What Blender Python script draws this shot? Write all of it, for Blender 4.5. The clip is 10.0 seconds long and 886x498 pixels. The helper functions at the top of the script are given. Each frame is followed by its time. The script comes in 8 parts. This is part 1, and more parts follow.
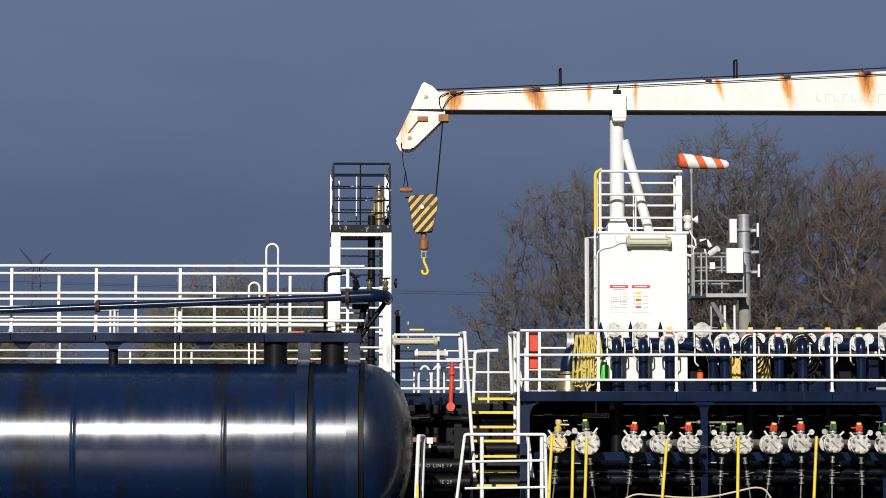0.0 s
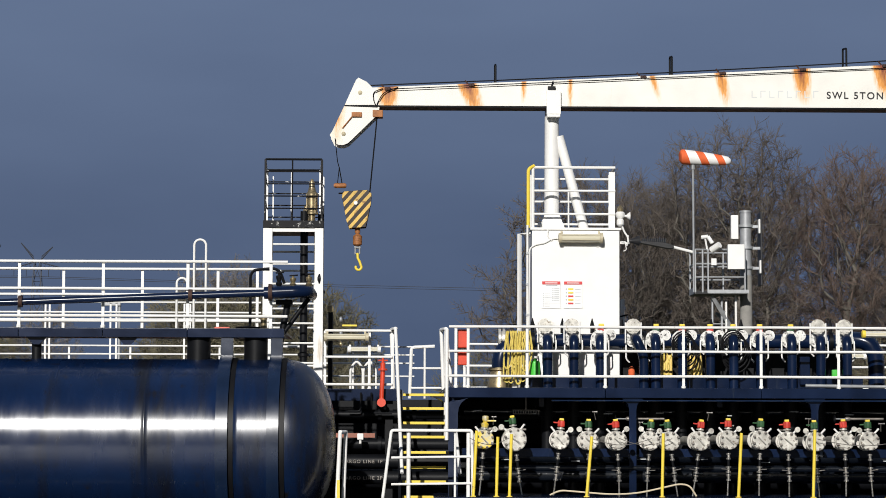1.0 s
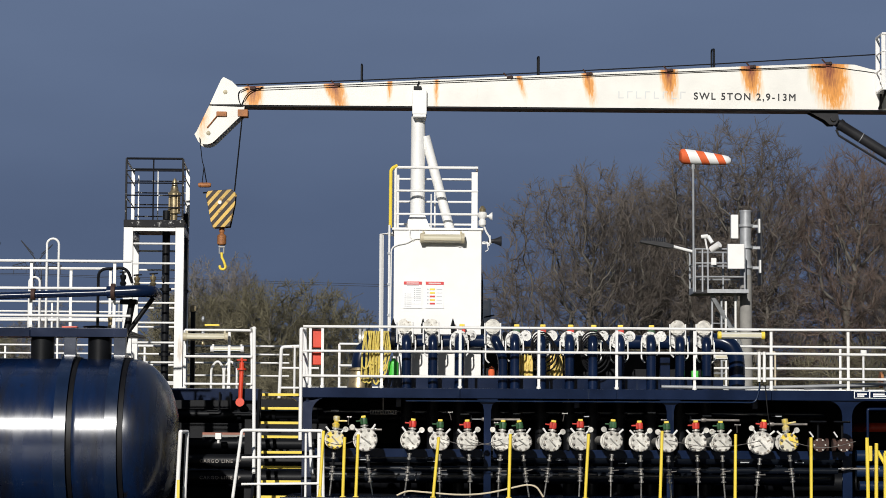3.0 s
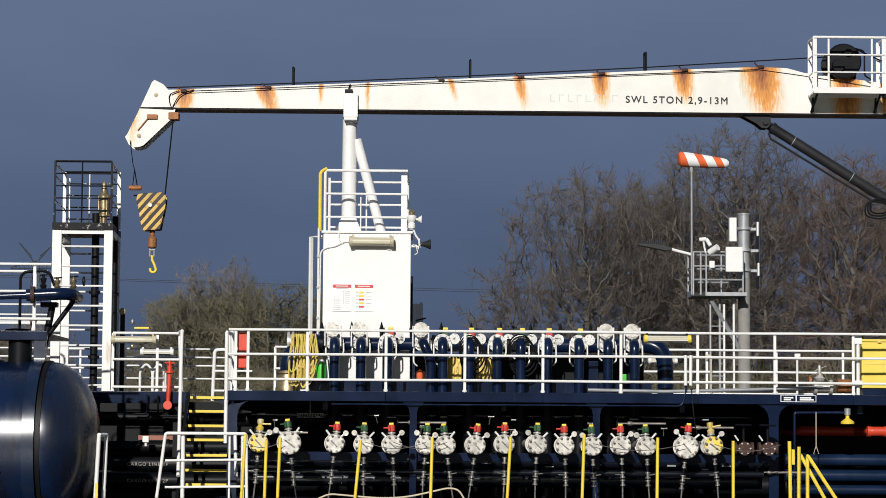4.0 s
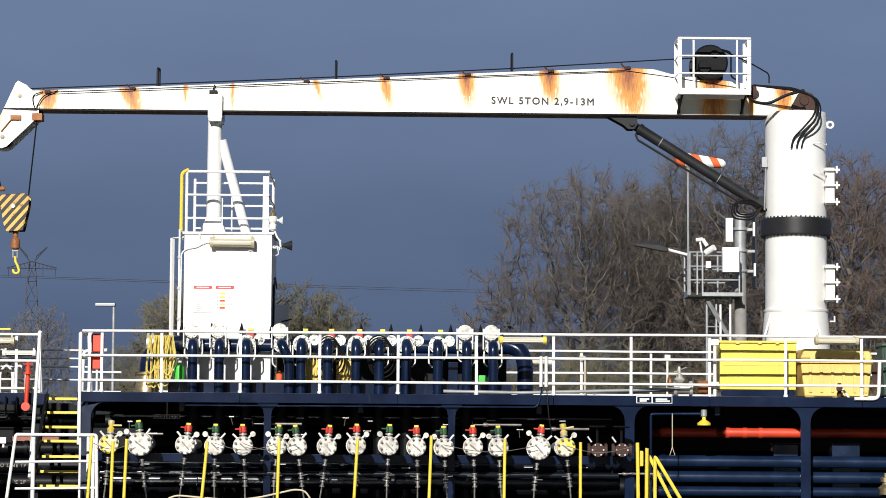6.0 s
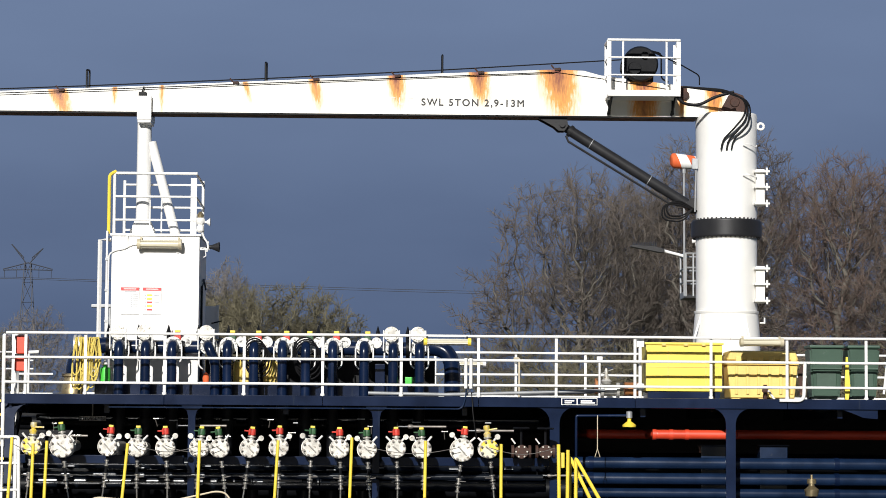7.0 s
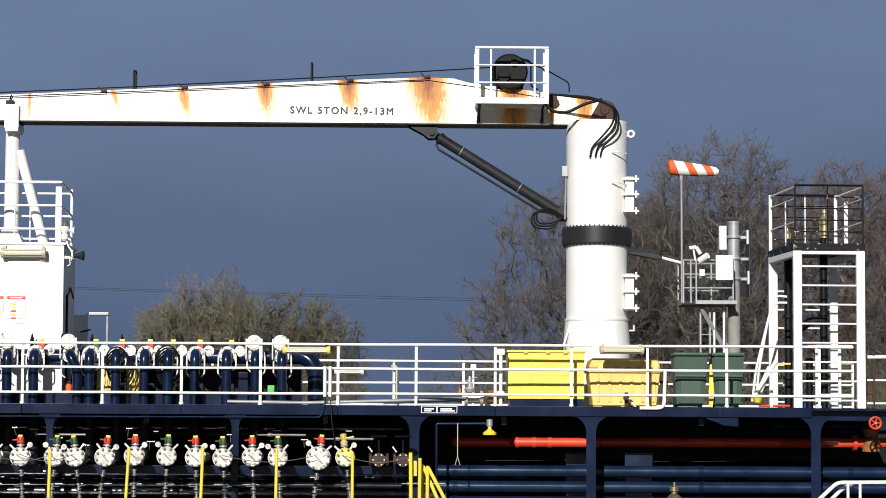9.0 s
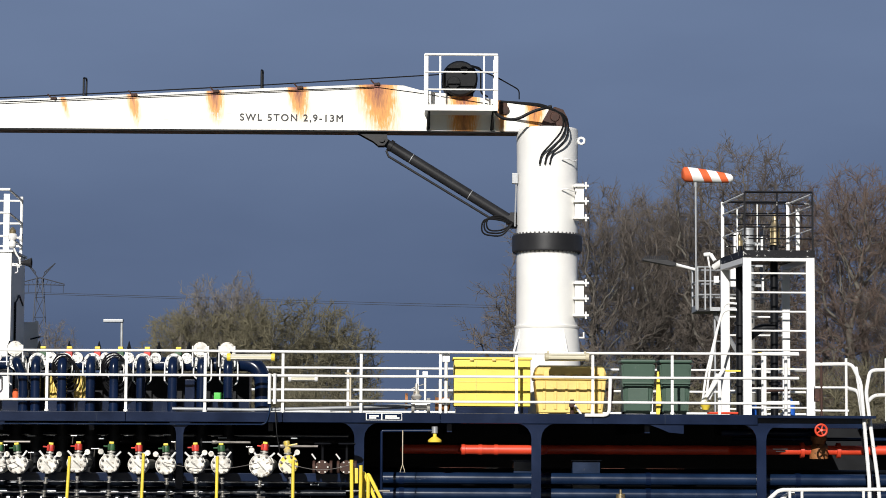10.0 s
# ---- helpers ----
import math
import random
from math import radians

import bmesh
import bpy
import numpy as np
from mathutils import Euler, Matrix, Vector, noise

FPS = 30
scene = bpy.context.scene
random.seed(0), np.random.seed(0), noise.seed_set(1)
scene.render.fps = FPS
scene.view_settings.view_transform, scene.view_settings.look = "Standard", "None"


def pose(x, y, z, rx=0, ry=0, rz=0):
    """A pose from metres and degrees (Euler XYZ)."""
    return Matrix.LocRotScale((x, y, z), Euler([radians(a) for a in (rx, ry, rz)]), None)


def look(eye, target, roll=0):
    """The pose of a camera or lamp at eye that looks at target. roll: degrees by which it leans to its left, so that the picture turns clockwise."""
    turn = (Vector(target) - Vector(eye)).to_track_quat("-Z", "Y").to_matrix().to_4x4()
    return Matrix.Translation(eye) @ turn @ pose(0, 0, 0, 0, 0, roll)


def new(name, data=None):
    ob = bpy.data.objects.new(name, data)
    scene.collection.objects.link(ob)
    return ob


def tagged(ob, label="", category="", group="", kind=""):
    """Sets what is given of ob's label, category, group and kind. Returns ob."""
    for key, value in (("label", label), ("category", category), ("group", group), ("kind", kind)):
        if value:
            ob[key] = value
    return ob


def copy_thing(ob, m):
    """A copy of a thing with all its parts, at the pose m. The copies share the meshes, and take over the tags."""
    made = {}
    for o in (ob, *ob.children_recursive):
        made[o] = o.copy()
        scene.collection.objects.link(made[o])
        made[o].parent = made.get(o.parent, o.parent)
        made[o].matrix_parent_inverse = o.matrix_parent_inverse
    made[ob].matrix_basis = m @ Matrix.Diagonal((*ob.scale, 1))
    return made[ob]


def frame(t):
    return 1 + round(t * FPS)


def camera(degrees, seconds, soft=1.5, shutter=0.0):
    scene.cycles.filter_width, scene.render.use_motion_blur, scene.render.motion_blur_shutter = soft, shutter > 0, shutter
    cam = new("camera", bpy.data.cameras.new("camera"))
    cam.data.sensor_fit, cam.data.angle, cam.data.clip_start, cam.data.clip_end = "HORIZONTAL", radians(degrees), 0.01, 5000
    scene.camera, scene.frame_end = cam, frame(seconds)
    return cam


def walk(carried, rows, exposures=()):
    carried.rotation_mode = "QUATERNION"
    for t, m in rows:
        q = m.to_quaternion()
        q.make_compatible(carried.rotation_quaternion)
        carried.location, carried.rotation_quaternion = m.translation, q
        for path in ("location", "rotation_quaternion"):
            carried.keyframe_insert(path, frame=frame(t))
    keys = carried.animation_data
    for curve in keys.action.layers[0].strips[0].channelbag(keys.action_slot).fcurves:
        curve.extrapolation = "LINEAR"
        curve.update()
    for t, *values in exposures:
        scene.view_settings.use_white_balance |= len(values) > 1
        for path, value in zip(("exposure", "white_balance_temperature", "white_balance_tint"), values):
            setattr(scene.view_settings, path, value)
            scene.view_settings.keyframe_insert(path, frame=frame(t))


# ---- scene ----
from mathutils import kdtree

cam = camera(20.0, 10.0, soft=0.6)
EYE = (0.0, 0.0, 1.6)
PAN = [  # seconds, yaw, pitch, roll of the camera on its stand
    (0.0, -0.685, 4.245, 0.089),
    (0.5, -0.619, 4.219, 0.019),
    (1.0, -0.661, 4.143, -0.049),
    (1.5, -0.611, 4.111, -0.109),
    (2.0, -0.671, 4.074, -0.157),
    (2.5, -0.678, 4.081, -0.192),
    (4.0, -0.719, 4.174, -0.271),
    (4.5, -0.788, 4.107, -0.283),
    (5.0, -0.864, 4.122, -0.284),
    (6.5, -0.777, 4.197, -0.277),
    (7.0, -0.888, 4.209, -0.265),
    (7.5, -1.005, 4.249, -0.239),
    (8.0, -1.105, 4.250, -0.207),
    (8.5, -1.028, 4.303, -0.173),
    (9.0, -0.936, 4.374, -0.156),
    (9.5, -0.786, 4.467, -0.154),
    (10.0, -0.613, 4.529, -0.161),
]
SAIL = [  # seconds, metres made good towards -x, rise in the lock
    (0.0, -5.017, 0.055),
    (0.5, -4.468, 0.052),
    (1.0, -3.897, 0.048),
    (1.5, -3.338, 0.043),
    (2.0, -2.769, 0.036),
    (2.5, -2.218, 0.028),
    (4.0, -0.543, 0.007),
    (4.5, 0.000, 0.000),
    (5.0, 0.556, -0.007),
    (6.5, 2.199, -0.026),
    (7.0, 2.756, -0.033),
    (7.5, 3.291, -0.039),
    (8.0, 3.830, -0.045),
    (8.5, 4.361, -0.051),
    (9.0, 4.905, -0.055),
    (9.5, 5.435, -0.059),
    (10.0, 5.983, -0.063),
]
walk(cam, [(t, pose(*EYE, 90 + pitch, roll, yaw)) for t, yaw, pitch, roll in PAN],
     exposures=((0.0, -0.06), (2.5, -0.09), (4.0, -0.13), (4.5, 0.00), (5.0, 0.17), (7.0, 0.25), (8.5, 0.23), (10.0, 0.18)))

# ---- world, sun ----
SUN_EL, SUN_AZ = 22.5, 11.0  # height, and degrees to the left of straight behind the camera
world = bpy.data.worlds.new("sky")
scene.world = world
world.use_nodes = True
wn, wl = world.node_tree.nodes, world.node_tree.links
wn.clear()


def wnode(kind, **sets):
    n = wn.new(kind)
    for key, value in sets.items():
        n.inputs[key.replace("_", " ")].default_value = value
    return n


w_out, w_bg = wn.new("ShaderNodeOutputWorld"), wn.new("ShaderNodeBackground")
w_sky = wn.new("ShaderNodeTexSky")
w_sky.sky_type, w_sky.sun_disc = "NISHITA", False
w_sky.sun_elevation, w_sky.sun_rotation = radians(SUN_EL), radians(180 + SUN_AZ)
w_sky.air_density, w_sky.dust_density = 0.7, 0.3
w_clear = wn.new("ShaderNodeVectorMath")
w_clear.operation = "SCALE"
w_clear.inputs["Scale"].default_value = 0.022
wl.new(w_sky.outputs[0], w_clear.inputs[0])
w_co, w_sep = wn.new("ShaderNodeTexCoord"), wn.new("ShaderNodeSeparateXYZ")
wl.new(w_co.outputs["Generated"], w_sep.inputs[0])
# rain cloud ahead: blue grey, a little lighter higher up and to one side
w_map = wn.new("ShaderNodeMapping")
w_map.inputs["Scale"].default_value = (1.0, 1.0, 3.2)
wl.new(w_co.outputs["Generated"], w_map.inputs[0])
w_noise = wnode("ShaderNodeTexNoise", Scale=6.0, Detail=4.0, Roughness=0.45)
wl.new(w_map.outputs[0], w_noise.inputs["Vector"])
w_high = wn.new("ShaderNodeMapRange")
w_high.inputs["From Min"].default_value, w_high.inputs["From Max"].default_value = 0.02, 0.19
wl.new(w_sep.outputs["Z"], w_high.inputs["Value"])
w_add = wn.new("ShaderNodeMath")
w_add.operation = "MULTIPLY_ADD"
w_add.inputs[1].default_value = 0.9
wl.new(w_noise.outputs[0], w_add.inputs[0])
wl.new(w_high.outputs[0], w_add.inputs[2])
w_ramp = wn.new("ShaderNodeValToRGB")
w_ramp.color_ramp.elements[0].position, w_ramp.color_ramp.elements[0].color = 0.25, (0.069, 0.100, 0.180, 1)
w_ramp.color_ramp.elements[1].position, w_ramp.color_ramp.elements[1].color = 1.0, (0.140, 0.193, 0.313, 1)
w_half = wn.new("ShaderNodeMath")
w_half.operation = "MULTIPLY"
w_half.inputs[1].default_value = 0.65
wl.new(w_add.outputs[0], w_half.inputs[0])
wl.new(w_half.outputs[0], w_ramp.inputs[0])
# the cloud bank ends overhead: clear winter sky behind the camera
w_back = wn.new("ShaderNodeMapRange")
w_back.interpolation_type = "SMOOTHSTEP"
w_back.inputs["From Min"].default_value, w_back.inputs["From Max"].default_value = 0.5, -0.7
wl.new(w_sep.outputs["Y"], w_back.inputs["Value"])
w_mix = wn.new("ShaderNodeMix")
w_mix.data_type = "RGBA"
wl.new(w_back.outputs[0], w_mix.inputs[0])
wl.new(w_ramp.outputs[0], w_mix.inputs[6])
wl.new(w_clear.outputs[0], w_mix.inputs[7])
wl.new(w_mix.outputs[2], w_bg.inputs["Color"])
wl.new(w_bg.outputs[0], w_out.inputs[0])

sun = new("sun", bpy.data.lights.new("sun", "SUN"))
sun.data.energy, sun.data.angle, sun.data.color = 4.4, radians(0.5), (1.0, 0.972, 0.93)
e, a = radians(SUN_EL), radians(SUN_AZ)
sun.matrix_world = look((-60 * math.sin(a) * math.cos(e), -60 * math.cos(a) * math.cos(e), 60 * math.sin(e)), (0, 0, 0))


# ---- materials ----
def link(tree, a, b):
    tree.links.new(a, b)


def surface(name, col, rough=0.45, metal=0.0, vary=0.12, scale=3.0, spots=None, amount=0.0, spot_scale=6.0, bump=0.15, coat=0.0, grain=60.0, runs=False, spec=0.5):
    """Paint, metal or plastic: large and fine variation of colour, stains of another colour, relief."""
    m = bpy.data.materials.new(name)
    m.use_nodes = True
    t = m.node_tree
    n = t.nodes
    p = n["Principled BSDF"]
    p.inputs["Metallic"].default_value = metal
    p.inputs["Coat Weight"].default_value = coat
    p.inputs["Specular IOR Level"].default_value = spec
    co, info = n.new("ShaderNodeTexCoord"), n.new("ShaderNodeObjectInfo")
    off = n.new("ShaderNodeVectorMath")
    off.operation = "MULTIPLY_ADD"
    off.inputs[1].default_value = (1, 1, 1)
    sc = n.new("ShaderNodeVectorMath")
    sc.operation = "SCALE"
    sc.inputs["Scale"].default_value = 17.0
    comb = n.new("ShaderNodeCombineXYZ")
    for k in range(3):
        link(t, info.outputs["Random"], comb.inputs[k])
    link(t, comb.outputs[0], sc.inputs[0])
    link(t, co.outputs["Object"], off.inputs[0])
    link(t, sc.outputs[0], off.inputs[2])
    big, fine = n.new("ShaderNodeTexNoise"), n.new("ShaderNodeTexNoise")
    big.inputs["Scale"].default_value, big.inputs["Detail"].default_value = scale, 5
    fine.inputs["Scale"].default_value, fine.inputs["Detail"].default_value = grain, 3
    link(t, off.outputs[0], big.inputs["Vector"])
    link(t, off.outputs[0], fine.inputs["Vector"])
    mixn = n.new("ShaderNodeMath")
    mixn.operation = "MULTIPLY_ADD"
    mixn.inputs[1].default_value = 0.35
    link(t, fine.outputs[0], mixn.inputs[0])
    link(t, big.outputs[0], mixn.inputs[2])
    ramp = n.new("ShaderNodeValToRGB")
    ramp.color_ramp.elements[0].position, ramp.color_ramp.elements[1].position = 0.4, 0.95
    ramp.color_ramp.elements[0].color = (*[max(0.0, c * (1 - vary)) for c in col], 1)
    ramp.color_ramp.elements[1].color = (*[min(0.95, c * (1 + vary)) for c in col], 1)
    link(t, mixn.outputs[0], ramp.inputs[0])
    out = ramp.outputs[0]
    if spots:
        st = n.new("ShaderNodeTexNoise")
        st.inputs["Scale"].default_value, st.inputs["Detail"].default_value, st.inputs["Roughness"].default_value = spot_scale, 6, 0.65
        if runs:
            mp = n.new("ShaderNodeMapping")
            mp.inputs["Scale"].default_value = (1.0, 1.0, 0.12)
            link(t, off.outputs[0], mp.inputs[0])
            link(t, mp.outputs[0], st.inputs["Vector"])
        else:
            link(t, off.outputs[0], st.inputs["Vector"])
        sr = n.new("ShaderNodeValToRGB")
        sr.color_ramp.elements[0].position, sr.color_ramp.elements[1].position = 0.72 - amount * 0.4, 0.78 - amount * 0.3
        link(t, st.outputs[0], sr.inputs[0])
        mx = n.new("ShaderNodeMix")
        mx.data_type = "RGBA"
        link(t, sr.outputs[0], mx.inputs[0])
        link(t, out, mx.inputs[6])
        mx.inputs[7].default_value = (*spots, 1)
        out = mx.outputs[2]
    link(t, out, p.inputs["Base Color"])
    rr = n.new("ShaderNodeMapRange")
    rr.inputs["To Min"].default_value, rr.inputs["To Max"].default_value = max(0.03, rough - 0.1), min(1.0, rough + 0.12)
    link(t, big.outputs[0], rr.inputs["Value"])
    link(t, rr.outputs[0], p.inputs["Roughness"])
    if bump:
        bp = n.new("ShaderNodeBump")
        bp.inputs["Strength"].default_value, bp.inputs["Distance"].default_value = bump, 0.01
        link(t, mixn.outputs[0], bp.inputs["Height"])
        link(t, bp.outputs[0], p.inputs["Normal"])
    return m


def brushed(m, rough=(0.18, 0.33), stain_and_reflection=(0.0065, 0.0065, 0.0075), amount=0.85):
    """Roller marks, brown run-off and weld marks round a tank, dark reflections painted in: streaks across its length
    that break up the shine.
    """
    t = m.node_tree
    n = t.nodes
    p = n["Principled BSDF"]
    co, mp, st = n.new("ShaderNodeTexCoord"), n.new("ShaderNodeMapping"), n.new("ShaderNodeTexNoise")
    mp.inputs["Scale"].default_value = (3.2, 0.8, 0.8)
    st.inputs["Scale"].default_value, st.inputs["Detail"].default_value, st.inputs["Roughness"].default_value = 1.6, 5, 0.55
    link(t, co.outputs["Object"], mp.inputs[0])
    link(t, mp.outputs[0], st.inputs["Vector"])
    # broad bands round the shell where rain has run down, deepened to paint dark reflections
    bmp, band = n.new("ShaderNodeMapping"), n.new("ShaderNodeTexNoise")
    bmp.inputs["Scale"].default_value = (1.5, 0.16, 0.22)
    band.inputs["Scale"].default_value, band.inputs["Detail"].default_value, band.inputs["Roughness"].default_value = 1.3, 6, 0.6
    link(t, co.outputs["Object"], bmp.inputs[0])
    link(t, bmp.outputs[0], band.inputs["Vector"])
    br = n.new("ShaderNodeMapRange")
    br.interpolation_type = "SMOOTHSTEP"
    br.inputs["From Min"].default_value, br.inputs["From Max"].default_value = 0.46, 0.66
    br.inputs["To Max"].default_value = amount
    link(t, band.outputs[0], br.inputs["Value"])
    mx = n.new("ShaderNodeMix")
    mx.data_type = "RGBA"
    link(t, br.outputs[0], mx.inputs[0])
    link(t, p.inputs["Base Color"].links[0].from_socket, mx.inputs[6])
    mx.inputs[7].default_value = (*stain_and_reflection, 1)
    link(t, mx.outputs[2], p.inputs["Base Color"])
    both = n.new("ShaderNodeMath")
    both.operation = "MULTIPLY_ADD"
    both.inputs[1].default_value = 0.6
    link(t, band.outputs[0], both.inputs[0])
    link(t, st.outputs[0], both.inputs[2])
    rr = n.new("ShaderNodeMapRange")
    rr.inputs["From Min"].default_value, rr.inputs["From Max"].default_value = 0.55, 1.05
    rr.inputs["To Min"].default_value, rr.inputs["To Max"].default_value = rough
    link(t, both.outputs[0], rr.inputs["Value"])
    link(t, rr.outputs[0], p.inputs["Roughness"])
    bp = n.new("ShaderNodeBump")
    bp.inputs["Strength"].default_value, bp.inputs["Distance"].default_value = 0.06, 0.02
    tg = n.new("ShaderNodeTangent")
    tg.direction_type, tg.axis = "RADIAL", "X"
    link(t, tg.outputs[0], p.inputs["Tangent"])
    p.inputs["Anisotropic"].default_value, p.inputs["Anisotropic Rotation"].default_value = 0.3, 0.25
    link(t, st.outputs[0], bp.inputs["Height"])
    link(t, bp.outputs[0], p.inputs["Normal"])


WHITE = surface("white_paint", (0.80, 0.79, 0.76), 0.4, vary=0.05, spots=(0.52, 0.42, 0.30), amount=0.08, spot_scale=2.5, runs=True)
RAILWHITE = surface("rail_white_paint", (0.80, 0.79, 0.76), 0.45, vary=0.06, spots=(0.42, 0.30, 0.20), amount=0.16, spot_scale=9)
NAVY = surface("navy_paint", (0.0042, 0.0112, 0.036), 0.22, vary=0.4, scale=2.0, spots=(0.020, 0.028, 0.045), amount=0.12, spot_scale=5, runs=True, spec=0.28, bump=0.03)
TANKBLUE = surface("tank_navy_gloss", (0.0032, 0.0125, 0.046), 0.20, vary=0.3, scale=1.2, spots=(0.010, 0.009, 0.009), amount=0.30, spot_scale=3.0, bump=0.0, runs=True, grain=25, spec=0.9)
brushed(TANKBLUE)
STRAP = surface("strap_navy", (0.005, 0.014, 0.040), 0.24, vary=0.3, scale=3, spots=(0.03, 0.035, 0.045), amount=0.15, spot_scale=6, spec=0.9, bump=0.0)
BLACK = surface("black_paint", (0.006, 0.0065, 0.008), 0.45, vary=0.4, spots=(0.02, 0.02, 0.024), amount=0.1, spec=0.15)
CHIPPED = surface("chipped_black_paint", (0.008, 0.008, 0.010), 0.5, vary=0.3, spots=(0.75, 0.74, 0.70), amount=0.30, spot_scale=9, spec=0.15)
RUBBER = surface("black_rubber", (0.007, 0.007, 0.008), 0.5, vary=0.3, spec=0.2)
FLANGEWHITE = surface("chipped_white_paint", (0.70, 0.69, 0.65), 0.5, vary=0.3, scale=9, spots=(0.05, 0.045, 0.045), amount=0.5, spot_scale=22)
STEEL = surface("stainless_steel", (0.54, 0.52, 0.47), 0.38, metal=0.35, vary=0.35, scale=9, spots=(0.16, 0.12, 0.08), amount=0.34, spot_scale=16)
GALV = surface("galvanised_steel", (0.34, 0.35, 0.36), 0.5, metal=0.35, vary=0.2, scale=5)
CONCRETE = surface("mast_concrete", (0.26, 0.25, 0.23), 0.8, vary=0.2, scale=3)
CHROME = surface("bright_steel", (0.60, 0.57, 0.53), 0.24, metal=0.85, vary=0.3, scale=14, spots=(0.10, 0.07, 0.05), amount=0.22, spot_scale=22)
PIPEBLUE = surface("weathered_blue_pipe_paint", (0.0065, 0.017, 0.046), 0.22, vary=0.4, scale=2.5, spots=(0.05, 0.055, 0.06), amount=0.16, spot_scale=9, spec=0.5, bump=0.03)
DULLSTEEL = surface("dull_steel", (0.22, 0.20, 0.18), 0.45, metal=0.5, vary=0.35, scale=14)
PIPEGLOSS = surface("glossy_black_pipe", (0.006, 0.008, 0.012), 0.16, vary=0.3, bump=0.03, spec=0.7)
VALVERED = surface("worn_red_paint", (0.52, 0.035, 0.02), 0.45, vary=0.3, scale=9, spots=(0.08, 0.03, 0.025), amount=0.3, spot_scale=24)
VALVEGREEN = surface("worn_green_paint", (0.022, 0.085, 0.028), 0.45, vary=0.3, scale=9, spots=(0.012, 0.02, 0.014), amount=0.3, spot_scale=24)
BRASS = surface("tarnished_brass", (0.33, 0.265, 0.155), 0.35, metal=0.7, vary=0.35, scale=9, spots=(0.07, 0.055, 0.04), amount=0.3, spot_scale=12)
YELLOW = surface("yellow_paint", (0.80, 0.60, 0.06), 0.5, vary=0.12, spots=(0.30, 0.20, 0.06), amount=0.15, spot_scale=9)
BOXYELLOW = surface("yellow_plastic", (0.80, 0.62, 0.09), 0.45, vary=0.06, spots=(0.55, 0.42, 0.10), amount=0.06, spot_scale=3)
CHESTYELLOW = surface("faded_yellow_plastic", (0.76, 0.55, 0.16), 0.5, vary=0.10, spots=(0.40, 0.28, 0.12), amount=0.14, spot_scale=4)
RED = surface("red_paint", (0.62, 0.055, 0.02), 0.42, vary=0.18, spots=(0.22, 0.05, 0.02), amount=0.14)
ORANGE = surface("orange_red_fabric", (0.74, 0.13, 0.035), 0.8, vary=0.12)
CLOTHWHITE = surface("white_fabric", (0.80, 0.80, 0.78), 0.8, vary=0.06)
GREENCAN = surface("bright_green_plastic", (0.06, 0.50, 0.05), 0.4, vary=0.12)
BINGREEN = surface("dark_green_plastic", (0.035, 0.075, 0.050), 0.5, vary=0.15, spots=(0.10, 0.13, 0.11), amount=0.1)
DARKGREY = surface("dark_grey_paint", (0.020, 0.020, 0.022), 0.42, vary=0.25, spots=(0.22, 0.21, 0.20), amount=0.05, spot_scale=9, spec=0.3)
RUSTY = surface("rusty_steel", (0.048, 0.021, 0.014), 0.75, vary=0.45, scale=9, spots=(0.22, 0.10, 0.045), amount=0.25)
RUSTORANGE = surface("bright_orange_rust", (0.34, 0.135, 0.045), 0.6, metal=0.2, vary=0.35, scale=10, spots=(0.06, 0.03, 0.02), amount=0.4, spot_scale=18)
ROPE = surface("yellow_rope", (0.66, 0.52, 0.12), 0.8, vary=0.3, scale=20)
HOSE = surface("beige_hose", (0.55, 0.47, 0.33), 0.6, vary=0.15)
TUBEGLASS = surface("lamp_diffuser", (0.62, 0.58, 0.44), 0.15, vary=0.06, coat=0.6)
LAMPBODY = surface("weathered_lamp_housing", (0.50, 0.44, 0.30), 0.5, vary=0.2)
SIGNWHITE = surface("sign_white", (0.80, 0.80, 0.79), 0.4, vary=0.02)
SIGNRED = surface("sign_red", (0.60, 0.03, 0.03), 0.4, vary=0.05)
SIGNGREY = surface("sign_grey", (0.42, 0.43, 0.45), 0.5, vary=0.05)
LETTER = surface("black_lettering", (0.02, 0.02, 0.022), 0.5, vary=0.1)
PALE = surface("faded_lettering", (0.62, 0.63, 0.62), 0.5, vary=0.05)
BLUEPLASTIC = surface("blue_plastic", (0.02, 0.12, 0.55), 0.4)
BARK = surface("bark", (0.105, 0.095, 0.080), 0.9, vary=0.4, scale=1.5, grain=12)
TWIG = surface("twigs", (0.120, 0.100, 0.084), 0.9, vary=0.45, scale=0.35, grain=3, bump=0)
TWIGPALE = surface("pale_twigs", (0.185, 0.165, 0.145), 0.9, vary=0.35, scale=0.3, grain=3, bump=0)
TWIGRED = surface("reddish_twigs", (0.132, 0.094, 0.076), 0.9, vary=0.4, scale=0.35, grain=3, bump=0)
TWIGOLIVE = surface("olive_twigs", (0.150, 0.134, 0.084), 0.9, vary=0.4, scale=0.3, grain=3, bump=0)
GROUNDMAT = surface("rough_grass", (0.045, 0.050, 0.022), 0.95, vary=0.4, scale=0.15, spots=(0.07, 0.058, 0.04), amount=0.3, spot_scale=0.6, bump=0.4, grain=4)
BRICKRED = surface("brick_wall", (0.33, 0.14, 0.10), 0.85, vary=0.2, scale=2)
PYLONGREY = surface("pylon_steel", (0.045, 0.050, 0.065), 0.7, vary=0.1)
WATER = surface("canal_water", (0.018, 0.030, 0.030), 0.45, vary=0.3, scale=0.4, bump=1.0, grain=3, spec=0.06)


CRANE = (8.165, 42.2, 2.2)  # foot of the crane


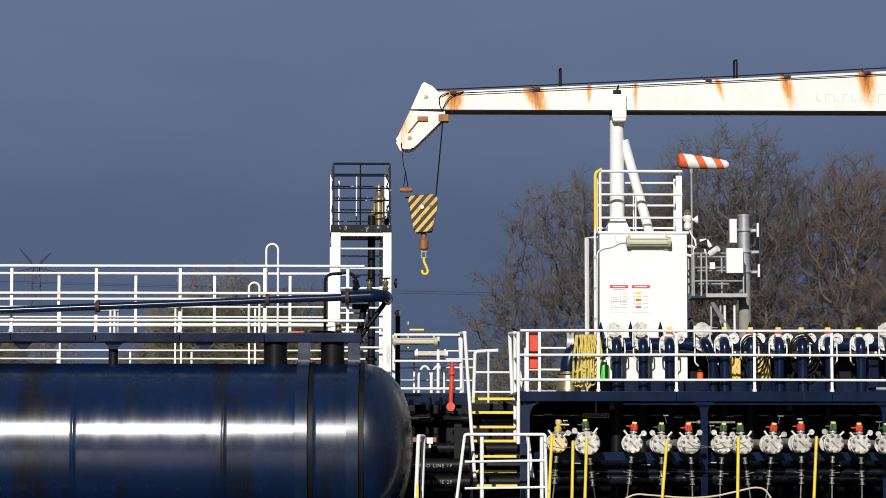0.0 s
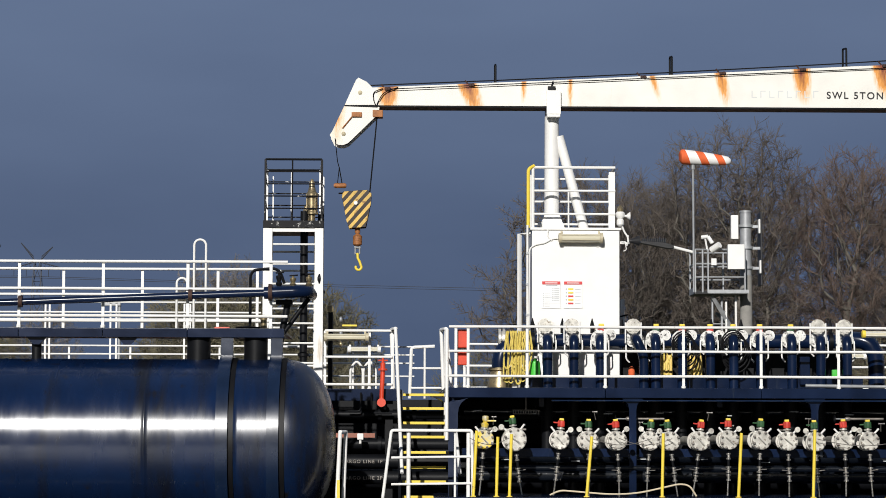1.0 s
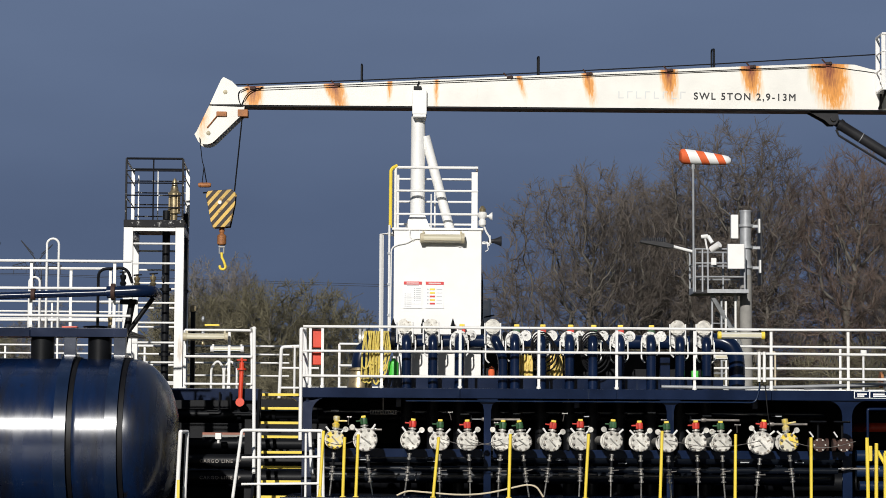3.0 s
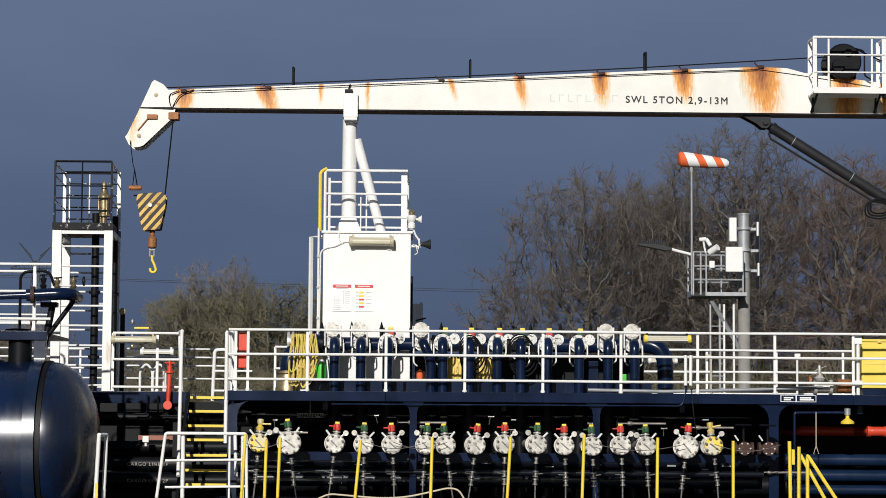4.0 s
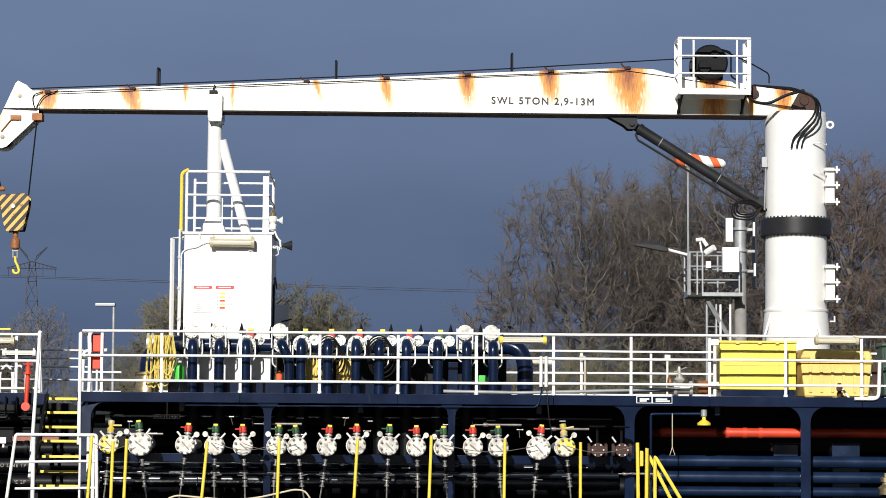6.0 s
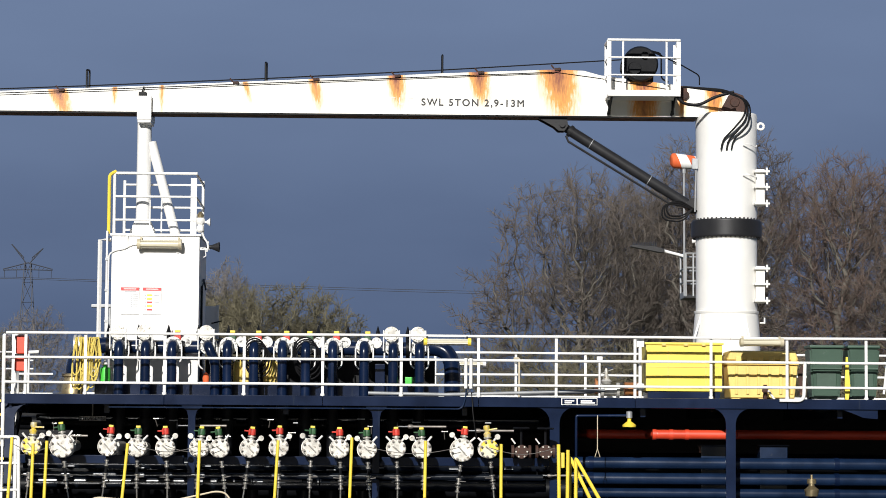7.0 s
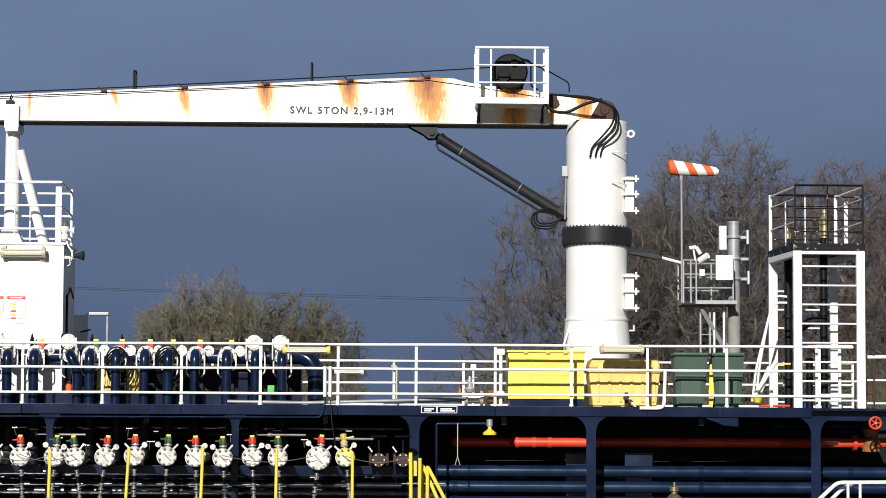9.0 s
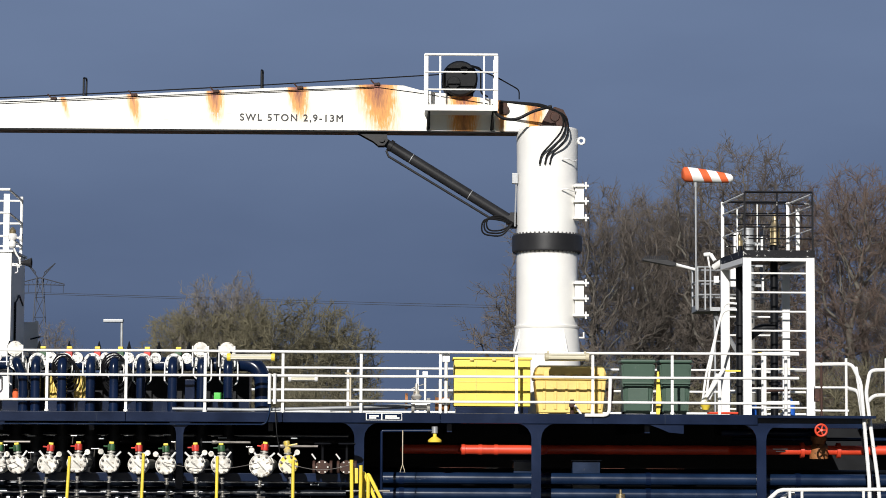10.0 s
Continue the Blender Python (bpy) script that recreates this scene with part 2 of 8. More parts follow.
def jib_paint():
    """White crane paint with rust that has run down from the lugs along the top edge."""
    m = surface("crane_jib_paint", (0.80, 0.78, 0.72), 0.4, vary=0.06, spots=(0.66, 0.56, 0.40), amount=0.12, spot_scale=1.6, runs=True)
    t = m.node_tree
    n = t.nodes
    p = n["Principled BSDF"]
    base = p.inputs["Base Color"].links[0].from_socket
    co, sep = n.new("ShaderNodeTexCoord"), n.new("ShaderNodeSeparateXYZ")
    ship = n.new("ShaderNodeVectorMath")
    ship.inputs[1].default_value = CRANE
    link(t, co.outputs["Object"], ship.inputs[0])
    link(t, ship.outputs[0], sep.inputs[0])

    def calc(op, a, b=None, c=None):
        q = n.new("ShaderNodeMath")
        q.operation = op
        for k, v in enumerate((a, b, c)):
            if v is None:
                continue
            if isinstance(v, (int, float)):
                q.inputs[k].default_value = v
            else:
                link(t, v, q.inputs[k])
        return q.outputs[0]

    total = None
    # place along the jib, half width, strength, length of the run, drift of the run
    for x0, w, s, run, drift in ((-5.2, 0.22, 0.8, 0.9, 0.0), (-4.35, 0.24, 1.0, 0.34, 0.0), (-2.98, 0.24, 1.1, 0.42, 0.35), (-2.1, 0.08, 0.6, 0.25, 0), (-1.32, 0.08, 0.6, 0.55, 0), (0.1, 0.10, 0.6, 0.35, 0.3), (1.23, 0.16, 0.9, 0.5, 0.2), (2.58, 0.22, 1.15, 0.5, 0.1),
                                 (3.97, 0.26, 1.2, 0.5, 0.15), (5.30, 0.50, 1.25, 0.95, 0.18), (6.75, 0.40, 1.3, 1.4, 0.0), (7.38, 0.16, 1.0, 0.6, 0), (7.95, 0.25, 1.0, 0.7, 0)):
        top = 7.30 + 0.06 * x0 if x0 < 5.5 else 7.72 - 0.19 * (x0 - 5.5)
        down = calc("SUBTRACT", top, sep.outputs["Z"])
        dx = calc("ABSOLUTE", calc("SUBTRACT", calc("SUBTRACT", sep.outputs["X"], x0), calc("MULTIPLY", down, drift)))
        side = calc("SUBTRACT", 1.0, calc("DIVIDE", dx, w * 0.85))
        fade = calc("SUBTRACT", 1.0, calc("DIVIDE", down, run))
        v = calc("MULTIPLY", calc("MULTIPLY", calc("MAXIMUM", side, 0.0), calc("MAXIMUM", fade, 0.0)), s * 1.25)
        total = v if total is None else calc("MAXIMUM", total, v)
    noise_n, mp = n.new("ShaderNodeTexNoise"), n.new("ShaderNodeMapping")
    mp.inputs["Scale"].default_value = (7.5, 7.5, 1.5)
    link(t, co.outputs["Object"], mp.inputs[0])
    link(t, mp.outputs[0], noise_n.inputs["Vector"])
    noise_n.inputs["Detail"].default_value, noise_n.inputs["Roughness"].default_value = 5, 0.55
    f = calc("ADD", calc("MULTIPLY", total, 0.62), calc("MULTIPLY", calc("MULTIPLY", calc("SUBTRACT", noise_n.outputs[0], 0.5), 1.5), calc("MINIMUM", total, 0.6)))
    ramp = n.new("ShaderNodeValToRGB")
    r = ramp.color_ramp
    r.elements[0].position, r.elements[0].color = 0.06, (0, 0, 0, 1)
    r.elements[1].position, r.elements[1].color = 0.42, (1, 1, 1, 1)
    link(t, f, ramp.inputs[0])
    tone = n.new("ShaderNodeValToRGB")
    tr = tone.color_ramp
    tr.elements[0].position, tr.elements[0].color = 0.10, (0.80, 0.52, 0.20, 1)
    tr.elements[1].position, tr.elements[1].color = 1.0, (0.20, 0.045, 0.02, 1)
    mid = tr.elements.new(0.45)
    mid.color = (0.74, 0.31, 0.06, 1)
    link(t, f, tone.inputs[0])
    mx = n.new("ShaderNodeMix")
    mx.data_type = "RGBA"
    link(t, ramp.outputs[0], mx.inputs[0])
    link(t, base, mx.inputs[6])
    link(t, tone.outputs[0], mx.inputs[7])
    link(t, mx.outputs[2], p.inputs["Base Color"])
    return m


JIB = jib_paint()


# ---- mesh helpers ----
ORIGIN, SHIP = {}, []


def thing(name, label, category, loc=(0, 0, 0), group="", ship=True, kind=""):
    ob = new(name)
    ob.empty_display_size = 0.2
    ob.location = loc
    ORIGIN[ob.name] = Vector(loc)
    if ship:
        SHIP.append(ob)
    return tagged(ob, label, category, group, kind)


def edge_bow(x):
    """How far the deck edge stands out towards the quay at x."""
    return -0.5 * min(1.0, max(0.0, (6.0 - x) / 9.3))


def jib_skew(x):
    """How far the jib lies off the ship's course at x, from its rest to its heel."""
    return 0.055 * (max(-5.6, min(8.4, x)) + 1.6)


def shifted(p, dy):
    """The point set nearer or farther by dy, keeping its bearing from the quay abreast."""
    k = (p.y + dy) / p.y
    mid = (max(-5.0, p.x - 7.4) + min(6.0, p.x + 6.4)) / 2
    return Vector((mid + (p.x - mid) * k, p.y + dy, 1.6 + (p.z - 1.6) * k))


EDGE = {"deck_railing", "rail_end", "hose_locker", "deck_conduit", "tube_lamp", "pipe_shelf", "guard_chain", "deck_plate_sign", "edge_girder", "column", "upper_deck"}
FIXED = {"pedestal", "foot_gusset", "slewing_ring", "column", "clamp_bracket", "lifting_eye", "rung", "junction_box", "hook"}


def set_askew(name, bm, parent):
    kind, host = name.split(".")[0], parent.name.split(".")[0]
    up = (parent.parent or parent).name.split(".")[0]
    for v in bm.verts:
        if (host in EDGE or (host == "ship" and kind in EDGE)) and v.co.y < 39.6 and v.co.x > -3.6:
            v.co = shifted(v.co, edge_bow(v.co.x))
        elif host in ("hook_block", "limit_weight") or (up == "deck_crane" and kind not in FIXED and (kind != "hose" or v.co.z < 6.2)):
            v.co = shifted(v.co, jib_skew(v.co.x))


def part(name, bm, mat, parent, label=""):
    o = ORIGIN[parent.name]
    set_askew(name, bm, parent)
    bmesh.ops.translate(bm, verts=bm.verts, vec=-o)
    bmesh.ops.recalc_face_normals(bm, faces=bm.faces)
    me = bpy.data.meshes.new(name)
    bm.to_mesh(me)
    bm.free()
    me.materials.append(mat)
    me.shade_smooth()
    me.set_sharp_from_angle(angle=radians(38))
    ob = new(name, me)
    if len(me.polygons) < 1500:
        flat = ob.modifiers.new("flat_faces", "WEIGHTED_NORMAL")
        flat.keep_sharp, flat.weight = True, 100
    ob.parent = parent
    ORIGIN[ob.name] = o
    return tagged(ob, label)


def box(bm, x0, x1, y0, y1, z0, z1, bev=0.0):
    vs = [bm.verts.new((x, y, z)) for x in (x0, x1) for y in (y0, y1) for z in (z0, z1)]
    fs = [bm.faces.new([vs[i] for i in q]) for q in ((0, 1, 3, 2), (4, 6, 7, 5), (0, 4, 5, 1), (2, 3, 7, 6), (0, 2, 6, 4), (1, 5, 7, 3))]
    if bev:
        es = {e for f in fs for e in f.edges}
        bmesh.ops.bevel(bm, geom=list(es), offset=bev, segments=2, affect="EDGES", profile=0.5)
    return bm


def basis(d):
    d = Vector(d).normalized()
    u = d.cross(Vector((0, 0, 1)))
    if u.length < 1e-3:
        u = Vector((1, 0, 0))
    u.normalize()
    return u, d.cross(u)


def rod(bm, a, b, r, seg=8, r2=None):
    a, b = Vector(a), Vector(b)
    u, v = basis(b - a)
    r2 = r if r2 is None else r2
    ring = [[bm.verts.new(p + (u * math.cos(k) + v * math.sin(k)) * q) for k in [2 * math.pi * i / seg for i in range(seg)]] for p, q in ((a, r), (b, r2))]
    for i in range(seg):
        bm.faces.new((ring[0][i], ring[0][(i + 1) % seg], ring[1][(i + 1) % seg], ring[1][i]))
    bm.faces.new(ring[0][::-1])
    bm.faces.new(ring[1])
    return bm


def tube(bm, pts, r, seg=8):
    """A bent pipe or hose along points."""
    pts = [Vector(p) for p in pts]
    rings, u = [], None
    for i, p in enumerate(pts):
        d = (pts[min(i + 1, len(pts) - 1)] - pts[max(i - 1, 0)]).normalized()
        if u is None:
            u = basis(d)[0]
        u = (u - d * u.dot(d)).normalized()
        v = d.cross(u)
        rings.append([bm.verts.new(p + (u * math.cos(k) + v * math.sin(k)) * r) for k in [2 * math.pi * j / seg for j in range(seg)]])
    for p, q in zip(rings, rings[1:]):
        for j in range(seg):
            bm.faces.new((p[j], p[(j + 1) % seg], q[(j + 1) % seg], q[j]))
    bm.faces.new(rings[0][::-1])
    bm.faces.new(rings[-1])
    return bm


def bend(pts, r=0.12, n=5):
    """Rounds the corners of a line of points."""
    pts = [Vector(p) for p in pts]
    out = [pts[0]]
    for a, b, c in zip(pts, pts[1:], pts[2:]):
        q = min(r, (a - b).length * 0.49, (c - b).length * 0.49)
        s, e = b + (a - b).normalized() * q, b + (c - b).normalized() * q
        out += [(s * (1 - k) ** 2 + b * 2 * k * (1 - k) + e * k * k) for k in [i / n for i in range(n + 1)]]
    return out + [pts[-1]]


def lathe(bm, c, axis, profile, seg=24):
    """Turned form about an axis through c: (distance along it, radius) pairs."""
    c = Vector(c)
    d = {"x": Vector((1, 0, 0)), "y": Vector((0, 1, 0)), "z": Vector((0, 0, 1))}[axis]
    u = {"x": Vector((0, 1, 0)), "y": Vector((0, 0, 1)), "z": Vector((1, 0, 0))}[axis]
    v = d.cross(u)
    rings = []
    for s, r in profile:
        if r < 1e-5:
            rings.append([bm.verts.new(c + d * s)])
        else:
            rings.append([bm.verts.new(c + d * s + (u * math.cos(k) + v * math.sin(k)) * r) for k in [2 * math.pi * j / seg for j in range(seg)]])
    for p, q in zip(rings, rings[1:]):
        for j in range(seg):
            k = (j + 1) % seg
            if len(p) == 1 and len(q) == 1:
                continue
            if len(p) == 1:
                bm.faces.new((p[0], q[k], q[j]))
            elif len(q) == 1:
                bm.faces.new((p[j], p[k], q[0]))
            else:
                bm.faces.new((p[j], p[k], q[k], q[j]))
    for ring in (rings[0], rings[-1]):
        if len(ring) > 1:
            bm.faces.new(ring)
    return bm


def prism(bm, poly, y0, y1, bev=0.0):
    """A plate cut to an outline in x and z, from y0 to y1."""
    a, b = [bm.verts.new((x, y0, z)) for x, z in poly], [bm.verts.new((x, y1, z)) for x, z in poly]
    fs = [bm.faces.new(a), bm.faces.new(b[::-1])]
    for i in range(len(poly)):
        j = (i + 1) % len(poly)
        fs.append(bm.faces.new((a[i], b[i], b[j], a[j])))
    if bev:
        bmesh.ops.bevel(bm, geom=list({e for f in fs for e in f.edges}), offset=bev, segments=1, affect="EDGES")
    return bm


def B():
    return bmesh.new()


def arc(cx, cz, r, a0, a1, n=10):
    return [(cx + r * math.cos(radians(a0 + (a1 - a0) * i / n)), cz + r * math.sin(radians(a0 + (a1 - a0) * i / n))) for i in range(n + 1)]


def words(text, x, y, z, size, mat, parent, name="lettering"):
    cu = bpy.data.curves.new(name, "FONT")
    cu.body, cu.size, cu.extrude, cu.bevel_depth = text, size, 0.0015, size * 0.016
    cu.space_character = 1.26
    cu.materials.append(mat)
    ob = new(name, cu)
    o = ORIGIN[parent.name]
    ob.parent = parent
    turn = 0.0
    if parent.name.startswith("jib"):
        x, y, z = shifted(Vector((x, y, z)), jib_skew(x) - 0.004)
        turn = math.degrees(math.atan(0.055))
    ob.matrix_local = pose(x - o.x, y - o.y, z - o.z, 90, 0, turn)
    return ob


def railing(name, label, xs, y, z0, ztop, zs, r=0.021, rp=0.022, ends=None, mat=None, group="", round_end=None):
    """A pipe railing along x: stanchions at xs, rails at the heights zs."""
    mat = mat or RAILWHITE
    th = thing(name, label, "railing", (xs[0], y, z0), group)
    for x in xs:
        bm = B()
        box(bm, x - rp, x + rp, y - 0.006, y + 0.010, z0, ztop, 0.003)
        rod(bm, (x, y, z0), (x, y, z0 + 0.04), rp * 1.6, 8)
        part("stanchion", bm, mat, th)
    x0, x1 = ends or (xs[0], xs[-1])
    for i, z in enumerate(zs):
        bm = B()
        sag = 0.004 * math.sin(7 * x0 + 3 * i)
        n = max(2, int((x1 - x0) / 1.2))
        tube(bm, [(x0 + (x1 - x0) * k / n, y - 0.028, z + sag * math.sin(k * 1.9 + i)) for k in range(n + 1)], r, 8)
        part("rail", bm, mat, th)
    return th


# ---- ground, water, far bank ----
def ground():
    bm = B()
    prof = [(-1500, 0), (7.5, 0), (7.6, -6), (61, -6), (62, -0.4), (66, 0.0), (110, 0.3), (400, 0.6), (4500, 0.0)]
    rows = [[bm.verts.new((x, y, z)) for y, z in prof] for x in (-4000, -600, -120, -40, 0, 40, 120, 600, 4000)]
    for p, q in zip(rows, rows[1:]):
        for i in range(len(prof) - 1):
            bm.faces.new((p[i], q[i], q[i + 1], p[i + 1]))
    me = bpy.data.meshes.new("ground")
    bm.to_mesh(me)
    bm.free()
    me.materials.append(GROUNDMAT)
    tagged(new("ground", me), "rough winter grass on the canal banks", "ground", kind="structure")
    bm = B()
    vs = [bm.verts.new((x, y, -1.5)) for x, y in ((-4000, 7.55), (4000, 7.55), (4000, 61.8), (-4000, 61.8))]
    bm.faces.new(vs)
    me = bpy.data.meshes.new("water")
    bm.to_mesh(me)
    bm.free()
    me.materials.append(WATER)
    tagged(new("water", me), "dark canal water beside the ship", "water", kind="structure")


ground()


# ---- the ship: hull and decks ----
def ship_body():
    th = thing("ship", "navy blue tanker ship with raised cargo deck", "ship", (0, 34.6, -2.0))
    bm = B()
    box(bm, -46, 46, 34.6, 50.0, -2.4, -0.15, 0.05)
    part("hull", bm, NAVY, th)
    bm = B()
    box(bm, -46, 46, 34.75, 49.9, -0.15, -0.12)
    part("main_deck", bm, BLACK, th, "dark painted main deck")
    bm = B()
    box(bm, -3.6, 6.0, 36.75, 40.4, -0.12, 0.55)
    box(bm, -3.6, 6.0, 36.70, 36.76, 0.40, 0.585, 0.006)
    part("drip_tray", bm, NAVY, th, "navy drip tray with a raised edge")
    # upper deck over the manifold, with its deep edge girder
    bm = B()
    box(bm, -3.46, 6.0, 39.20, 45.3, 2.175, 2.215)
    part("upper_deck", bm, NAVY, th)
    bm = B()
    box(bm, 6.003, 13.15, 39.20, 45.3, 2.175, 2.215)
    part("upper_deck", bm, NAVY, th)
    bm = B()
    for x0, x1 in ((-3.46, -0.96), (-0.955, 1.49), (1.495, 3.91), (3.915, 6.35), (6.355, 8.73), (8.735, 11.30)):
        box(bm, x0, x1, 39.18, 39.24, 2.065, 2.222, 0.008)
    box(bm, 11.32, 12.98, 39.40, 39.46, 2.02, 2.20, 0.008)
    part("edge_girder", bm, NAVY, th)
    for x in (-0.53, 2.33):
        bm = B()
        prism(bm, [(x - 0.055, 0.0), (x + 0.055, 0.0), (x + 0.055, 1.88), (x + 0.075, 1.97), (x + 0.15, 2.03), (x + 0.17, 2.08), (x - 0.17, 2.08), (x - 0.15, 2.03), (x - 0.075, 1.97), (x - 0.055, 1.88)], 39.215, 39.275)
        box(bm, x - 0.02, x + 0.02, 39.275, 39.46, 0.0, 2.08)
        part("column", bm, NAVY, th)
    for x in (-3.33, 5.10, 7.85, 11.36):
        bm = B()
        poly = [(x - 0.075, 0.0), (x + 0.075, 0.0)] + [(x + 0.075 + 0.24 - px, 1.83 + pz) for px, pz in [(0.24 * math.cos(radians(k)), 0.24 * math.sin(radians(k))) for k in (0, 20, 40, 60, 80, 90)]]
        mirror = [(2 * x - px, pz) for px, pz in poly[2:]][::-1]
        prism(bm, poly + [(x + 0.33, 2.08), (x - 0.33, 2.08)] + mirror, 39.215, 39.275)
        box(bm, x - 0.02, x + 0.02, 39.275, 39.46, 0.0, 2.08)
        part("column", bm, NAVY, th)
    # a short cantilever bracket under the edge
    bm = B()
    prism(bm, [(9.55, 2.08), (10.15, 2.08), (10.15, 1.92), (9.92, 1.94), (9.78, 2.0)], 39.22, 39.26)
    part("bracket", bm, NAVY, th)
    # cross beams and inner longitudinals under the deck
    for x in (-3.3, -1.9, -0.53, 0.9, 2.33, 3.7, 5.10, 6.5, 7.85, 9.6, 11.36):
        bm = B()
        box(bm, x - 0.04, x + 0.04, 39.47, 45.2, 1.93, 2.17)
        part("deck_beam", bm, NAVY, th)
    # cargo trunk side, in plates with narrow slots that open to the far quay
    plates = [(-13.0, 24.0, -0.12, 1.25), (-13.0, 24.0, 1.33, 1.42), (-13.0, -3.4, 1.50, 2.10), (-3.4, 24.0, 1.50, 2.165)]
    plates += [(x0, x1, 1.25, 1.33) for x0, x1 in ((-13.0, 6.4), (7.45, 9.3), (9.72, 10.1), (10.8, 24.0))]
    plates += [(x0, x1, 1.42, 1.50) for x0, x1 in ((-13.0, -5.45), (-4.6, 24.0))]
    for x0, x1, z0, z1 in plates:
        bm = B()
        box(bm, x0, x1, 45.15, 45.30, z0, z1)
        part("trunk_plate", bm, BLACK, th, "black cargo trunk side")
    # platform between the tank tower and the stair
    bm = B()
    box(bm, -6.5, -4.12, 40.2, 43.0, 2.13, 2.19)
    box(bm, -6.5, -4.12, 40.17, 40.23, 2.02, 2.21, 0.006)
    part("side_platform", bm, NAVY, th)
    for x in (-5.6, -4.3):
        bm = B()
        box(bm, x - 0.06, x + 0.06, 40.3, 40.42, -0.12, 2.13)
        part("column", bm, BLACK, th)
    bm = B()
    box(bm, 13.9, 24.0, 40.2, 45.2, 2.05, 2.13)
    part("aft_deck", bm, NAVY, th)
    return th


SHIPBODY = ship_body()


def storage_tank():
    th = thing("storage_tank", "glossy navy blue cylindrical deck tank with weld seams", "tank", (-12, 36.2, 0.22))
    R, cx1 = 1.17, -5.72
    bm = B()
    prof = [(-24.0, 0.0), (-24.0, R)]
    seams = [-20.5, -18.0, -15.4, -12.9, -9.75, -7.66, -6.42]
    x = -24.0
    for s in seams:
        prof += [(s - 0.06, R), (s - 0.018, R), (s - 0.008, R + 0.006), (s + 0.008, R + 0.006), (s + 0.018, R), (s + 0.06, R)]
    prof += [(cx1 - 0.1, R), (cx1, R)]
    prof += [(cx1 + 0.70 * math.sin(radians(k)) ** 0.98, R * math.cos(radians(k)) ** 0.86) for k in (6, 12, 20, 28, 36, 45, 54, 63, 72, 80)] + [(cx1 + 0.70, 0.0)]
    lathe(bm, (0, 36.2, 1.39), "x", prof, 96)
    part("shell", bm, TANKBLUE, th)
    for xb in (-16.9, -11.7, -6.58, -5.87):
        bm = B()
        lathe(bm, (xb, 36.2, 1.39), "x", [(-0.085, R - 0.01), (-0.085, R + 0.07), (0.085, R + 0.07), (0.085, R - 0.01)], 96)
        part("strap", bm, STRAP, th)
        # black ring painted in for the shadowed gap right of the strap
        bm = B()
        lathe(bm, (xb + 0.125, 36.2, 1.39), "x", [(-0.035, R - 0.01), (-0.035, R + 0.02), (0.035, R + 0.02), (0.035, R - 0.01)], 96)
        part("strap_lining", bm, RUBBER, th, "black ring painted as the shaded gap beside the strap")
        bm = B()
        box(bm, xb - 0.085, xb + 0.085, 35.98, 36.10, 2.52, 2.87, 0.005)
        part("strap_post", bm, STRAP, th)
        bm = B()
        box(bm, xb - 0.12, xb + 0.12, 35.4, 37.0, -0.12, 0.5)
        part("saddle", bm, BLACK, th)
    for xn, r in ((-7.0, 0.17), (-6.18, 0.17), (-9.33, 0.07), (-13.4, 0.15)):
        bm = B()
        lathe(bm, (xn, 36.2, 2.45), "z", [(0, r * 1.1), (0.1, r), (0.42, r), (0.42, r * 1.25), (0.47, r * 1.25)], 20)
        part("nozzle", bm, BLACK, th, "black pipe neck")


storage_tank()


def tank_catwalk():
    th = thing("catwalk", "navy steel catwalk above the deck tank", "catwalk", (-12, 36.2, 2.87))
    xs = [-18.0, -16.8, -15.6, -14.4, -13.19, -11.98, -10.77, -9.56, -8.36, -7.15, -5.76]
    for a, b in zip(xs, xs[1:]):
        bm = B()
        box(bm, a + 0.004, b - 0.004, 35.95, 36.02, 2.865, 2.995, 0.006)
        part("edge_plate", bm, NAVY, th)
    bm = B()
    box(bm, -18, -5.76, 36.02, 38.3, 2.93, 2.97)
    part("floor_grating", bm, BLACK, th)
    for x in (-9.3, -8.0, -10.6, -12.5):
        bm = B()
        prism(bm, [(x - 0.16, 2.87), (x + 0.14, 2.87), (x + 0.03, 2.76), (x - 0.06, 2.76)], 36.05, 36.08)
        part("gusset", bm, NAVY, th)
    railing("catwalk_railing", "white three-bar pipe railing along the tank catwalk", [-13.19, -11.98, -10.77, -9.56, -8.36, -7.15, -5.96], 35.985, 3.0, 3.95, [3.95, 3.56, 3.17], ends=(-18, -5.72), group="railings")
    railing("catwalk_railing", "white three-bar pipe railing along the tank catwalk", [-12.9, -11.7, -10.42, -9.25, -8.05, -6.9, -6.3], 38.3, 2.95, 4.0, [3.99, 3.60, 3.20], ends=(-18, -6.1), group="railings")
    railing("inner_railing", "white pipe railing with doubled posts behind the tank", [-13.0, -11.0, -10.15, -10.08, -9.05, -8.95, -7.8, -7.7], 42.6, 2.1, 3.70, [3.70, 3.53, 3.41], ends=(-18, -6.5), r=0.016, rp=0.016, group="railings")
    railing("far_railing", "white pipe railing on the far side of the ship", [-13.2, -11.4, -10.1, -9.0, -7.4, -6.5, -5.0], 45.2, 2.1, 3.05, [3.05, 2.90, 2.75, 2.52], ends=(-18, -3.9), r=0.016, rp=0.018, group="railings")


tank_catwalk()


